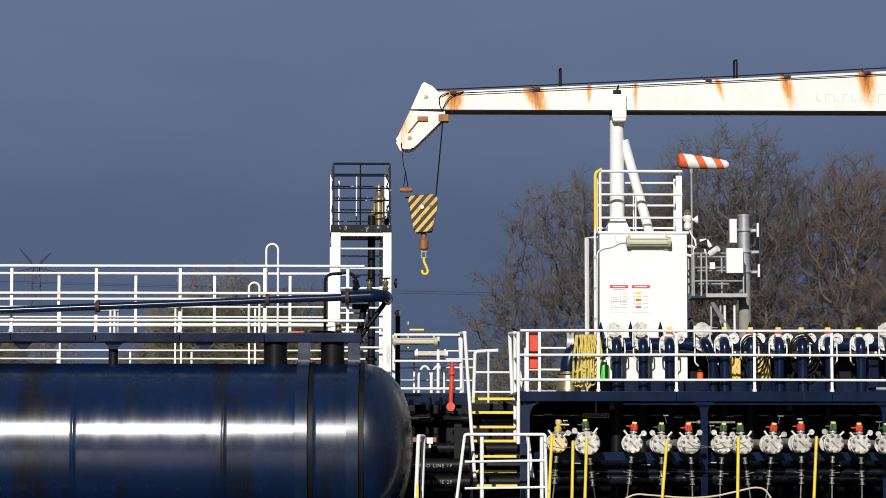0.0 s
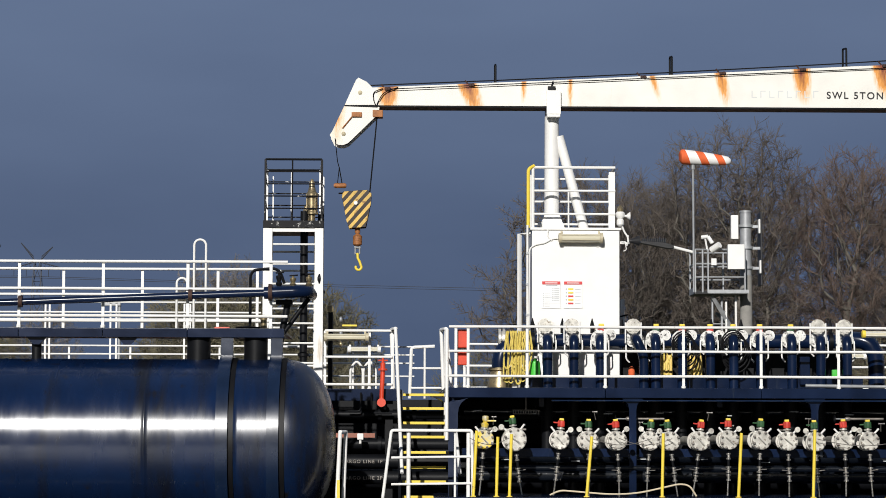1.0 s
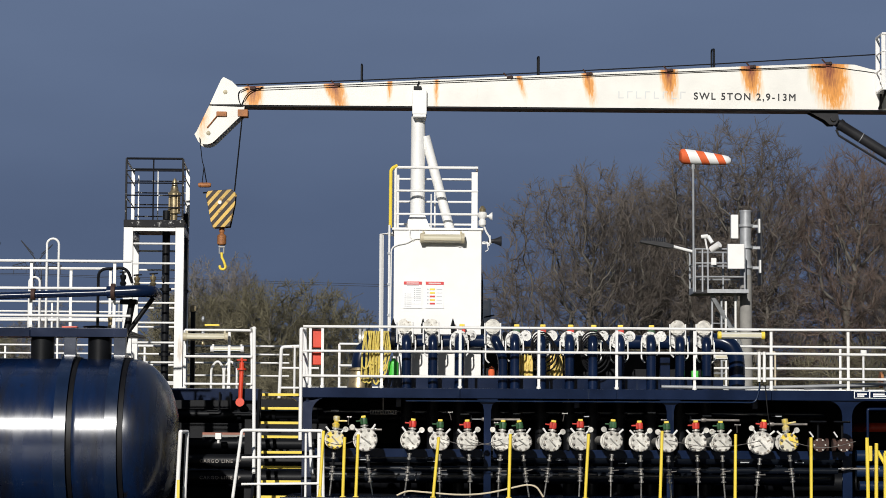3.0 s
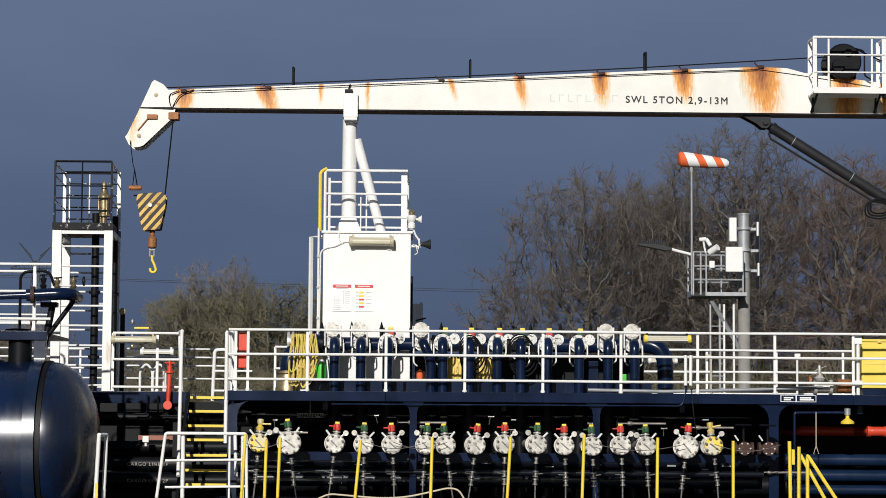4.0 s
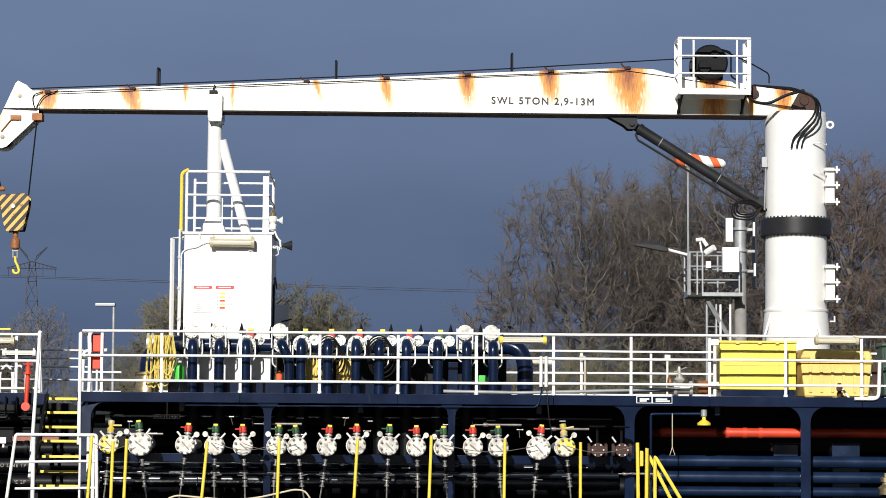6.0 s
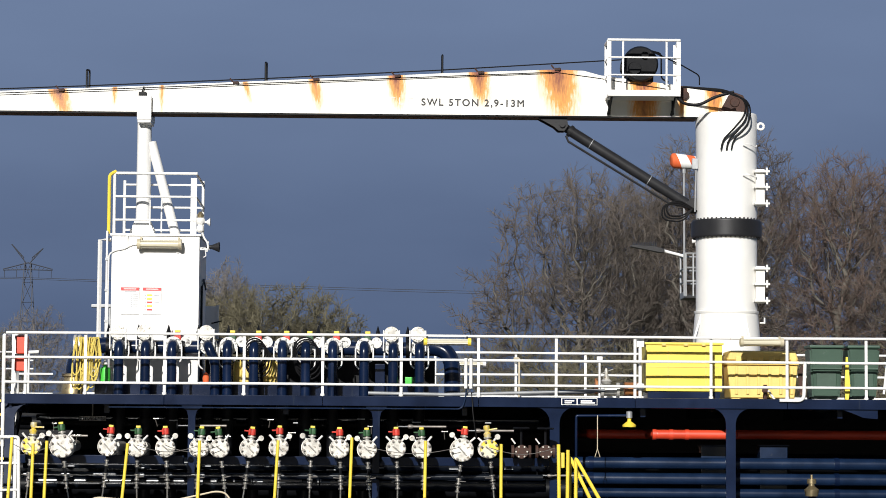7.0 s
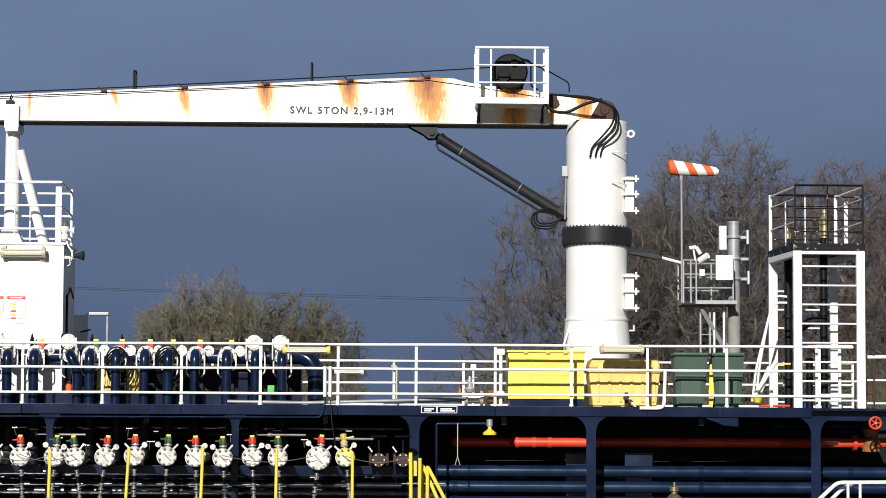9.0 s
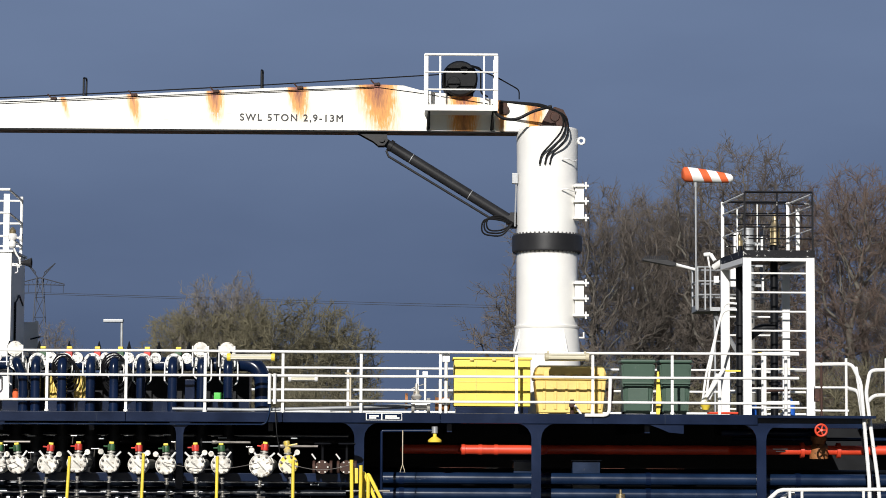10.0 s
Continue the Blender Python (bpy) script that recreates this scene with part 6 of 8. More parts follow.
# ---- crane ----
def deck_crane():
    cx, cy = CRANE[0], CRANE[1]
    th = thing("deck_crane", "white deck crane with rust-streaked jib laid horizontal", "crane", CRANE)
    bm = B()
    lathe(bm, (cx, cy, 0), "z", [(2.2, 0.565), (3.25, 0.565), (3.28, 0.565), (3.68, 0.53), (3.70, 0.545), (3.73, 0.545), (3.74, 0.515), (4.97, 0.515)], 64)
    ped = part("pedestal", bm, WHITE, th)
    for k in range(4):
        a = k * math.pi / 2 + 0.5
        c, s = math.cos(a), math.sin(a)
        bm = B()
        rod(bm, (cx + 0.50 * c, cy + 0.5 * s, 3.7), (cx + 0.66 * c, cy + 0.66 * s, 3.25), 0.02, 4)
        part("foot_gusset", bm, WHITE, ped)
    bm = B()
    lathe(bm, (cx, cy, 0), "z", [(4.97, 0.50), (4.97, 0.575), (5.00, 0.592), (5.23, 0.592), (5.26, 0.575), (5.27, 0.50)], 64)
    for k in range(44):
        a = k * 2 * math.pi / 44
        c, s = math.cos(a), math.sin(a)
        rod(bm, (cx + 0.555 * c, cy + 0.555 * s, 5.25), (cx + 0.555 * c, cy + 0.555 * s, 5.285), 0.014, 6)
        rod(bm, (cx + 0.555 * c, cy + 0.555 * s, 4.95), (cx + 0.555 * c, cy + 0.555 * s, 4.98), 0.014, 6)
    part("slewing_ring", bm, DARKGREY, th, "black bolted slewing ring")
    bm = B()
    lathe(bm, (cx, cy, 0), "z", [(5.27, 0.515), (6.6, 0.515), (7.02, 0.522), (7.06, 0.51), (7.06, 0.0)], 64)
    col = part("column", bm, WHITE, th)
    for z0 in (5.49, 3.86):
        bm = B()
        x = cx + 0.50
        box(bm, x - 0.05, x + 0.10, cy - 0.35, cy - 0.25, z0, z0 + 0.62, 0.008)
        for z in (z0 + 0.02, z0 + 0.30, z0 + 0.56):
            box(bm, x - 0.08, x + 0.18, cy - 0.42, cy - 0.2, z, z + 0.035, 0.006)
            rod(bm, (x + 0.13, cy - 0.40, z - 0.04), (x + 0.13, cy - 0.40, z + 0.08), 0.018, 8)
        part("clamp_bracket", bm, WHITE, col)
    bm = B()
    tube(bm, [(cx + 0.57 + 0.052 * math.cos(t), cy - 0.1, 6.86 + 0.052 * math.sin(t)) for t in [i * 2 * math.pi / 16 for i in range(17)]], 0.022, 8)
    part("lifting_eye", bm, WHITE, col)
    for z in (6.49, 5.98):
        bm = B()
        tube(bm, bend([(cx + 0.22, cy - 0.50, z + 0.01), (cx + 0.30, cy - 0.56, z + 0.02), (cx + 0.45, cy - 0.42, z - 0.02), (cx + 0.47, cy - 0.32, z + 0.02)], 0.05), 0.011, 6)
        part("rung", bm, WHITE, col)
    bm = B()
    box(bm, cx - 0.60, cx - 0.50, cy - 0.2, cy - 0.1, 6.12, 6.30, 0.01)
    rod(bm, (cx - 0.55, cy - 0.15, 5.4), (cx - 0.53, cy - 0.15, 6.12), 0.014, 6)
    part("junction_box", bm, GALV, col)
    bm = B()
    rod(bm, (cx + 0.60, cy - 0.3, 3.52), (cx + 0.60, cy - 0.3, 3.62), 0.014, 6)
    rod(bm, (cx + 0.52, cy - 0.3, 3.53), (cx + 0.61, cy - 0.3, 3.53), 0.014, 6)
    part("hook", bm, WHITE, ped)
    # jib
    y0, y1 = 41.52, 41.98
    top = [(-4.72, 7.24), (-1.61, 7.375), (1.31, 7.525), (3.4, 7.635), (5.25, 7.715), (5.70, 7.70), (5.98, 7.62), (7.21, 7.475), (8.02, 7.36)]
    heel = [(8.30, 7.28), (8.40, 7.16), (8.38, 7.02), (8.25, 6.97)]
    bm = B()
    prism(bm, [(-5.08, 6.935)] + top + heel + [(7.6, 6.94)], y0, y1, 0.008)
    jib = part("jib", bm, JIB, th, "white box jib with rust runs")
    # black strip that paints the shadow along the jib's underside
    bm = B()
    box(bm, -5.0, 7.6, y0 + 0.01, y1 - 0.01, 6.915, 6.934, 0.003)
    part("lower_flange", bm, BLACK, jib)
    bm = B()
    prism(bm, [(-5.09, 6.93), (-4.90, 7.36), (-4.86, 7.40), (-4.72, 7.33), (-4.60, 7.21), (-4.50, 6.98), (-4.52, 6.80)] + [(-5.14 + 0.19 * math.cos(radians(k)), 6.44 + 0.17 * math.sin(radians(k))) for k in (-35, -55, -80, -105, -130)] + [(-5.33, 6.44), (-5.29, 6.50)], y0 - 0.03, y0 + 0.0)
    prism(bm, [(-5.09, 6.93), (-4.90, 7.36), (-4.86, 7.40), (-4.72, 7.33), (-4.60, 7.21), (-4.50, 6.98), (-4.52, 6.80)] + [(-5.14 + 0.19 * math.cos(radians(k)), 6.44 + 0.17 * math.sin(radians(k))) for k in (-35, -55, -80, -105, -130)] + [(-5.33, 6.44), (-5.29, 6.50)], y1 + 0.0, y1 + 0.03)
    head = part("jib_head", bm, JIB, th)
    bm = B()
    prism(bm, [(-5.09, 6.925), (-4.55, 6.905), (-4.48, 6.93), (-4.55, 6.945), (-5.09, 6.94)], y0 - 0.045, y0 - 0.03)
    part("fold_plate", bm, BLACK, head)
    for x, z in ((-4.83, 7.15), (-5.10, 6.46)):
        bm = B()
        lathe(bm, (x, y0 - 0.05, z), "y", [(0, 0), (0, 0.014), (0.012, 0.036), (0.03, 0.036)], 14)
        part("sheave_pin", bm, LAMPBODY, head)
    for x, z in ((-4.83, 7.13), (-5.12, 6.46)):
        bm = B()
        lathe(bm, (x, (y0 + y1) / 2, z), "y", [(-0.05, 0.02), (-0.05, 0.16), (-0.02, 0.13), (0.02, 0.13), (0.05, 0.16), (0.05, 0.02)], 24)
        part("sheave", bm, RUSTY, head)
    bm = B()
    rod(bm, (-5.12, y0 - 0.045, 6.55), (-4.95, y0 - 0.045, 6.76), 0.011, 6)
    box(bm, -4.97, -4.80, y0 - 0.07, y0 - 0.03, 6.74, 6.82, 0.008)
    part("limit_lever", bm, RUSTORANGE, head, "rusty limit switch lever")
    bm = B()
    box(bm, -4.62, -4.45, y0 - 0.05, y0 + 0.2, 6.74, 6.86, 0.01)
    part("limit_switch", bm, RUSTORANGE, head, "rusty limit switch")
    bm = B()
    tube(bm, bend([(-4.45, y0 - 0.03, 7.22), (-4.62, y0 - 0.05, 7.16), (-4.60, y0 - 0.05, 7.0), (-4.56, y0 - 0.05, 6.92)], 0.08), 0.009, 6)
    tube(bm, bend([(-4.2, y0 - 0.03, 7.24), (-4.45, y0 - 0.05, 7.15), (-4.55, y0 - 0.05, 6.95)], 0.1), 0.009, 6)
    part("cable", bm, RUBBER, head)
    # ropes and lugs along the top edge
    bm = B()
    tube(bm, [(-4.4, y0 - 0.01, 7.215), (-1.6, y0 - 0.012, 7.345), (1.3, y0 - 0.012, 7.485), (5.2, y0 - 0.012, 7.67), (5.9, y0 - 0.012, 7.58), (7.1, y0 - 0.02, 7.40)], 0.005, 6)
    tube(bm, [(-4.4, y0 - 0.01, 7.18), (-1.6, y0 - 0.012, 7.315), (1.3, y0 - 0.012, 7.46), (5.2, y0 - 0.012, 7.65)], 0.004, 6)
    part("cable_run", bm, RUBBER, jib)
    for x in (-4.38, -2.98, -0.10, 1.23, 2.58, 3.97, 5.25):
        z = 7.445 + 0.0515 * x
        bm = B()
        box(bm, x - 0.045, x + 0.045, y0 - 0.03, y0 + 0.10, z - 0.024, z + 0.024, 0.008)
        lathe(bm, (x + 0.03, y0 - 0.045, z), "y", [(0, 0), (0, 0.022), (0.02, 0.03)], 10)
        rod(bm, (x - 0.05, y0 + 0.05, z + 0.02), (x - 0.10, y0 + 0.05, z + 0.08), 0.014, 6)
        part("rope_lug", bm, RUSTY, jib)
    for x in (-2.57, 0.39, 3.33):
        z = 7.445 + 0.0515 * x
        bm = B()
        tube(bm, bend([(x, y0 + 0.05, z - 0.03), (x, y0 + 0.05, z + 0.33), (x, y0 + 0.40, z + 0.37), (x, y0 + 0.40, z - 0.03)], 0.04, 3), 0.017, 6)
        part("rope_guide", bm, BLACK, jib)
    bm = B()
    tube(bm, [(-4.80, 41.75, 7.30), (-2.57, 41.75, 7.40), (0.39, 41.75, 7.55), (3.33, 41.75, 7.72), (6.45, 41.75, 7.93)], 0.011, 6)
    part("hoist_rope", bm, RUBBER, jib)
    words("SWL 5TON 2,9-13M", 2.98, y0 - 0.004, 7.095, 0.165, LETTER, jib)
    bm = B()
    for k in range(8):
        x = 1.72 + k * 0.148
        box(bm, x, x + 0.018, y0 - 0.004, y0 - 0.002, 7.10, 7.22)
        box(bm, x + 0.018, x + 0.09, y0 - 0.004, y0 - 0.002, 7.205 if k % 2 else 7.10, 7.22 if k % 2 else 7.115)
    part("faded_mark", bm, PALE, jib)
    # heel lugs and hoses
    bm = B()
    prism(bm, [(7.95, 6.97), (8.02, 7.12), (8.12, 7.30), (8.22, 7.35), (8.36, 7.30), (8.44, 7.15), (8.46, 7.0), (8.46, 6.98)], y0 - 0.06, y0 - 0.01)
    lathe(bm, (8.22, y0 - 0.09, 7.18), "y", [(0, 0), (0, 0.07), (0.04, 0.09)], 16)
    part("heel_lug", bm, RUSTY, th, "dark rusty pivot lug")
    for k, (x, z, w) in enumerate(((8.01, 6.41, 0.017), (8.10, 6.41, 0.017), (8.18, 6.41, 0.014))):
        bm = B()
        tube(bm, bend([(7.35, y0 - 0.03, 7.44), (8.05, y0 - 0.07, 7.39 - 0.02 * k), (8.40 + 0.02 * k, y0 - 0.05, 7.22), (8.40 + 0.05 * k, cy - 0.66, 6.98), (8.20 + 0.10 * k, cy - 0.62, 6.74), (x + 0.03, cy - 0.56, 6.58), (x, cy - 0.54, z)], 0.14, 5), w, 8)
        part("hose", bm, RUBBER, th)
    bm = B()
    tube(bm, bend([(7.20, y0 - 0.03, 7.38), (7.32, y0 - 0.05, 7.16), (7.60, y0 - 0.05, 7.12), (7.90, y0 - 0.05, 7.28), (8.2, y0 - 0.05, 7.36)], 0.12), 0.026, 8)
    part("hose", bm, RUBBER, th)
    bm = B()
    box(bm, 7.28, 7.42, y0 - 0.05, y0, 7.22, 7.42, 0.01)
    lathe(bm, (7.40, y0 - 0.06, 7.30), "y", [(0, 0.02), (0, 0.06), (0.05, 0.06)], 12)
    part("valve_block", bm, RUSTY, th)
    # luffing cylinder
    bm = B()
    prism(bm, [(4.93, 6.915), (5.42, 6.915), (5.44, 6.78), (5.38, 6.70), (5.28, 6.70), (5.20, 6.77)], 41.60, 41.64)
    prism(bm, [(4.93, 6.915), (5.42, 6.915), (5.44, 6.78), (5.38, 6.70), (5.28, 6.70), (5.20, 6.77)], 41.86, 41.90)
    lathe(bm, (5.34, 41.56, 6.80), "y", [(0, 0), (0, 0.05), (0.38, 0.05), (0.38, 0)], 14)
    part("cylinder_lug", bm, DARKGREY, th)
    a, b = Vector((5.36, 41.75, 6.79)), Vector((7.62, 41.75, 5.40))
    d = (b - a).normalized()
    bm = B()
    rod(bm, a, a + d * 0.14, 0.07, 14)
    rod(bm, a + d * 0.12, a + d * 0.18, 0.10, 18)
    rod(bm, a + d * 0.16, a + d * 2.45, 0.088, 18)
    part("luffing_cylinder", bm, DARKGREY, th, "dark grey hydraulic cylinder")
    bm = B()
    for s in (0.55, 1.7):
        rod(bm, a + d * s, a + d * (s + 0.012), 0.091, 18)
    part("weld_ring", bm, GALV, th)
    off = Vector((-0.062, -0.03, -0.125))
    bm = B()
    tube(bm, [a + d * 0.12 + off * 0.8, a + d * 0.2 + off * 1.25, a + d * 2.2 + off * 1.1, a + d * 2.4 + off * 0.5], 0.020, 8)
    part("cylinder_pipe", bm, DARKGREY, th)
    bm = B()
    lathe(bm, (7.50, 41.62, 5.47), "y", [(0, 0.02), (0, 0.085), (0.26, 0.085), (0.26, 0.02)], 16)
    box(bm, 7.48, 7.72, 41.66, 41.84, 5.34, 5.60, 0.01)
    part("cylinder_foot", bm, DARKGREY, th)
    for k in range(3):
        bm = B()
        tube(bm, bend([(7.52, 41.58, 5.40), (7.35, 41.55, 5.28 - 0.05 * k), (7.10 - 0.05 * k, 41.55, 5.28 - 0.03 * k), (7.08 - 0.03 * k, 41.55, 5.48), (7.3, 41.55, 5.55 - 0.04 * k), (7.62, 41.6, 5.36)], 0.12, 5), 0.016, 6)
        part("hose", bm, RUBBER, th)
    # winch and its platform
    bm = B()
    lathe(bm, (6.63, 41.35, 7.80), "y", [(0, 0), (0, 0.27), (0.04, 0.30), (0.08, 0.30), (0.09, 0.2), (0.5, 0.2), (0.51, 0.30), (0.56, 0.30), (0.56, 0)], 32)
    part("winch_drum", bm, BLACK, th)
    bm = B()
    box(bm, 6.42, 6.86, 41.50, 41.95, 7.52, 7.66, 0.02)
    lathe(bm, (6.53, 41.28, 7.72), "y", [(0, 0), (0, 0.10), (0.1, 0.12)], 16)
    lathe(bm, (6.70, 41.30, 7.94), "y", [(0, 0), (0, 0.06), (0.1, 0.08)], 12)
    part("winch_frame", bm, BLACK, th)
    bm = B()
    tube(bm, bend([(6.66, 41.4, 8.06), (6.98, 41.4, 7.98), (6.98, 41.4, 7.56), (7.1, 41.4, 7.50)], 0.06), 0.015, 6)
    tube(bm, bend([(6.72, 41.4, 8.06), (7.30, 41.4, 7.80), (7.62, 41.4, 7.62), (7.62, 41.4, 7.46)], 0.06), 0.012, 6)
    part("hydraulic_pipe", bm, BLACK, th)
    bm = B()
    box(bm, 6.05, 7.25, 40.92, 41.50, 7.20, 7.235, 0.004)
    box(bm, 6.05, 7.25, 40.91, 40.93, 7.20, 7.30, 0.004)
    pf = part("winch_platform", bm, WHITE, th)
    for x in (6.12, 7.18):
        bm = B()
        rod(bm, (x, 41.0, 7.20), (x - 0.02, 41.5, 6.96), 0.022, 4)
        rod(bm, (x, 41.45, 7.2), (x, 41.5, 6.96), 0.022, 4)
        part("platform_bracket", bm, BLACK, pf)
    for x, y in ((6.07, 40.93), (7.22, 40.93), (6.07, 41.46), (7.22, 41.46)):
        bm = B()
        box(bm, x - 0.035, x + 0.035, y - 0.008, y + 0.008, 7.235, 8.13, 0.004)
        part("rail_post", bm, RAILWHITE, pf)
    for x in (6.30, 7.02):
        bm = B()
        box(bm, x - 0.015, x + 0.015, 40.93, 40.945, 7.235, 8.13)
        part("rail_post", bm, RAILWHITE, pf)
    for k, z in enumerate((8.13, 7.84, 7.55)):
        bm = B()
        tube(bm, [(6.05, 41.46, z), (6.05, 40.92, z), (7.24, 40.92, z), (7.24, 41.46, z)], 0.022 if k == 0 else 0.014, 8)
        part("platform_rail", bm, RAILWHITE, pf)
    return th


deck_crane()


def stripe_paint():
    m = surface("hook_block_stripes", (0.62, 0.40, 0.09), 0.55, vary=0.3, spots=(0.16, 0.07, 0.03), amount=0.42, spot_scale=9)
    t = m.node_tree
    n = t.nodes
    p = n["Principled BSDF"]
    base = p.inputs["Base Color"].links[0].from_socket
    co, mp, wv = n.new("ShaderNodeTexCoord"), n.new("ShaderNodeMapping"), n.new("ShaderNodeTexWave")
    mp.inputs["Rotation"].default_value = (0, radians(-41), 0)
    wv.bands_direction, wv.inputs["Scale"].default_value, wv.inputs["Distortion"].default_value = "X", 2.9, 0.3
    link(t, co.outputs["Object"], mp.inputs[0])
    link(t, mp.outputs[0], wv.inputs["Vector"])
    r = n.new("ShaderNodeValToRGB")
    r.color_ramp.elements[0].position, r.color_ramp.elements[1].position = 0.42, 0.5
    link(t, wv.outputs[0], r.inputs[0])
    mx = n.new("ShaderNodeMix")
    mx.data_type = "RGBA"
    link(t, r.outputs[0], mx.inputs[0])
    link(t, base, mx.inputs[6])
    mx.inputs[7].default_value = (0.022, 0.013, 0.009, 1)
    link(t, mx.outputs[2], p.inputs["Base Color"])
    return m


STRIPES = stripe_paint()


def hook_block():
    y = 41.55
    th = thing("hook_block", "yellow and black striped hook block with yellow hook", "hook block", (-4.88, y, 4.16))
    bm = B()
    prism(bm, [(-5.08, 5.38), (-5.06, 5.46), (-4.72, 5.48), (-4.67, 5.42), (-4.74, 4.93), (-4.98, 4.91)], y - 0.10, y + 0.10)
    part("sheave_case", bm, STRIPES, th)
    for d in (-0.13, 0.10):
        bm = B()
        prism(bm, [(-5.12, 5.40), (-5.10, 5.49), (-4.70, 5.52), (-4.63, 5.46), (-4.64, 5.30), (-4.72, 4.90), (-5.00, 4.88), (-5.04, 5.0)], y + d, y + d + 0.03, 0.006)
        part("cheek_plate", bm, STRIPES, th)
    bm = B()
    lathe(bm, (-4.89, y - 0.16, 5.30), "y", [(0, 0), (0, 0.03), (0.03, 0.038)], 14)
    part("pin", bm, RAILWHITE, th)
    bm = B()
    rod(bm, (-5.18, y, 5.47), (-5.02, y, 5.48), 0.014, 6)
    part("rope_lug", bm, BLACK, th)
    bm = B()
    lathe(bm, (-4.86, y, 4.60), "z", [(0, 0.05), (0.02, 0.075), (0.16, 0.075), (0.18, 0.05), (0.20, 0.03), (0.22, 0.045), (0.30, 0.045)], 16)
    part("swivel", bm, RUSTORANGE, th)
    bm = B()
    for sx in (-0.035, 0.035):
        rod(bm, (-4.86 + sx, y, 4.46), (-4.86 + sx, y, 4.60), 0.015, 8)
    rod(bm, (-4.91, y, 4.57), (-4.81, y, 4.57), 0.02, 8)
    part("shackle", bm, GALV, th)
    bm = B()
    c = (-4.84, 4.245)
    pts = [(-4.86, y, 4.48), (-4.855, y, 4.40), (-4.82, y, 4.33)] + [(c[0] + 0.048 * math.cos(radians(k)), y, c[1] + 0.048 * math.sin(radians(k))) for k in (40, 15, -15, -45, -80, -115, -150, -180, -205)]
    tube(bm, pts, 0.022, 10)
    part("hook", bm, YELLOW, th)
    bm = B()
    tube(bm, [(-4.54, y, 6.84), (-4.56, y, 6.6), (-4.66, y, 5.5)], 0.013, 6)
    part("fall_rope", bm, RUBBER, th)
    w = thing("limit_weight", "orange wooden limit weight hung on a thin rope", "weight", (-5.15, y, 5.6))
    bm = B()
    lathe(bm, (-5.26, y, 5.60), "x", [(0, 0), (0, 0.03), (0.03, 0.042), (0.18, 0.042), (0.21, 0.03), (0.21, 0)], 14)
    part("weight", bm, RUSTORANGE, w)
    bm = B()
    tube(bm, [(-5.24, y - 0.1, 6.38), (-5.20, y, 6.0), (-5.17, y, 5.9)], 0.008, 6)
    tube(bm, [(-5.17, y, 5.9), (-5.20, y, 5.62)], 0.008, 6)
    tube(bm, [(-5.17, y, 5.9), (-5.12, y, 5.62)], 0.010, 6)
    part("rope", bm, RUBBER, w)


hook_block()


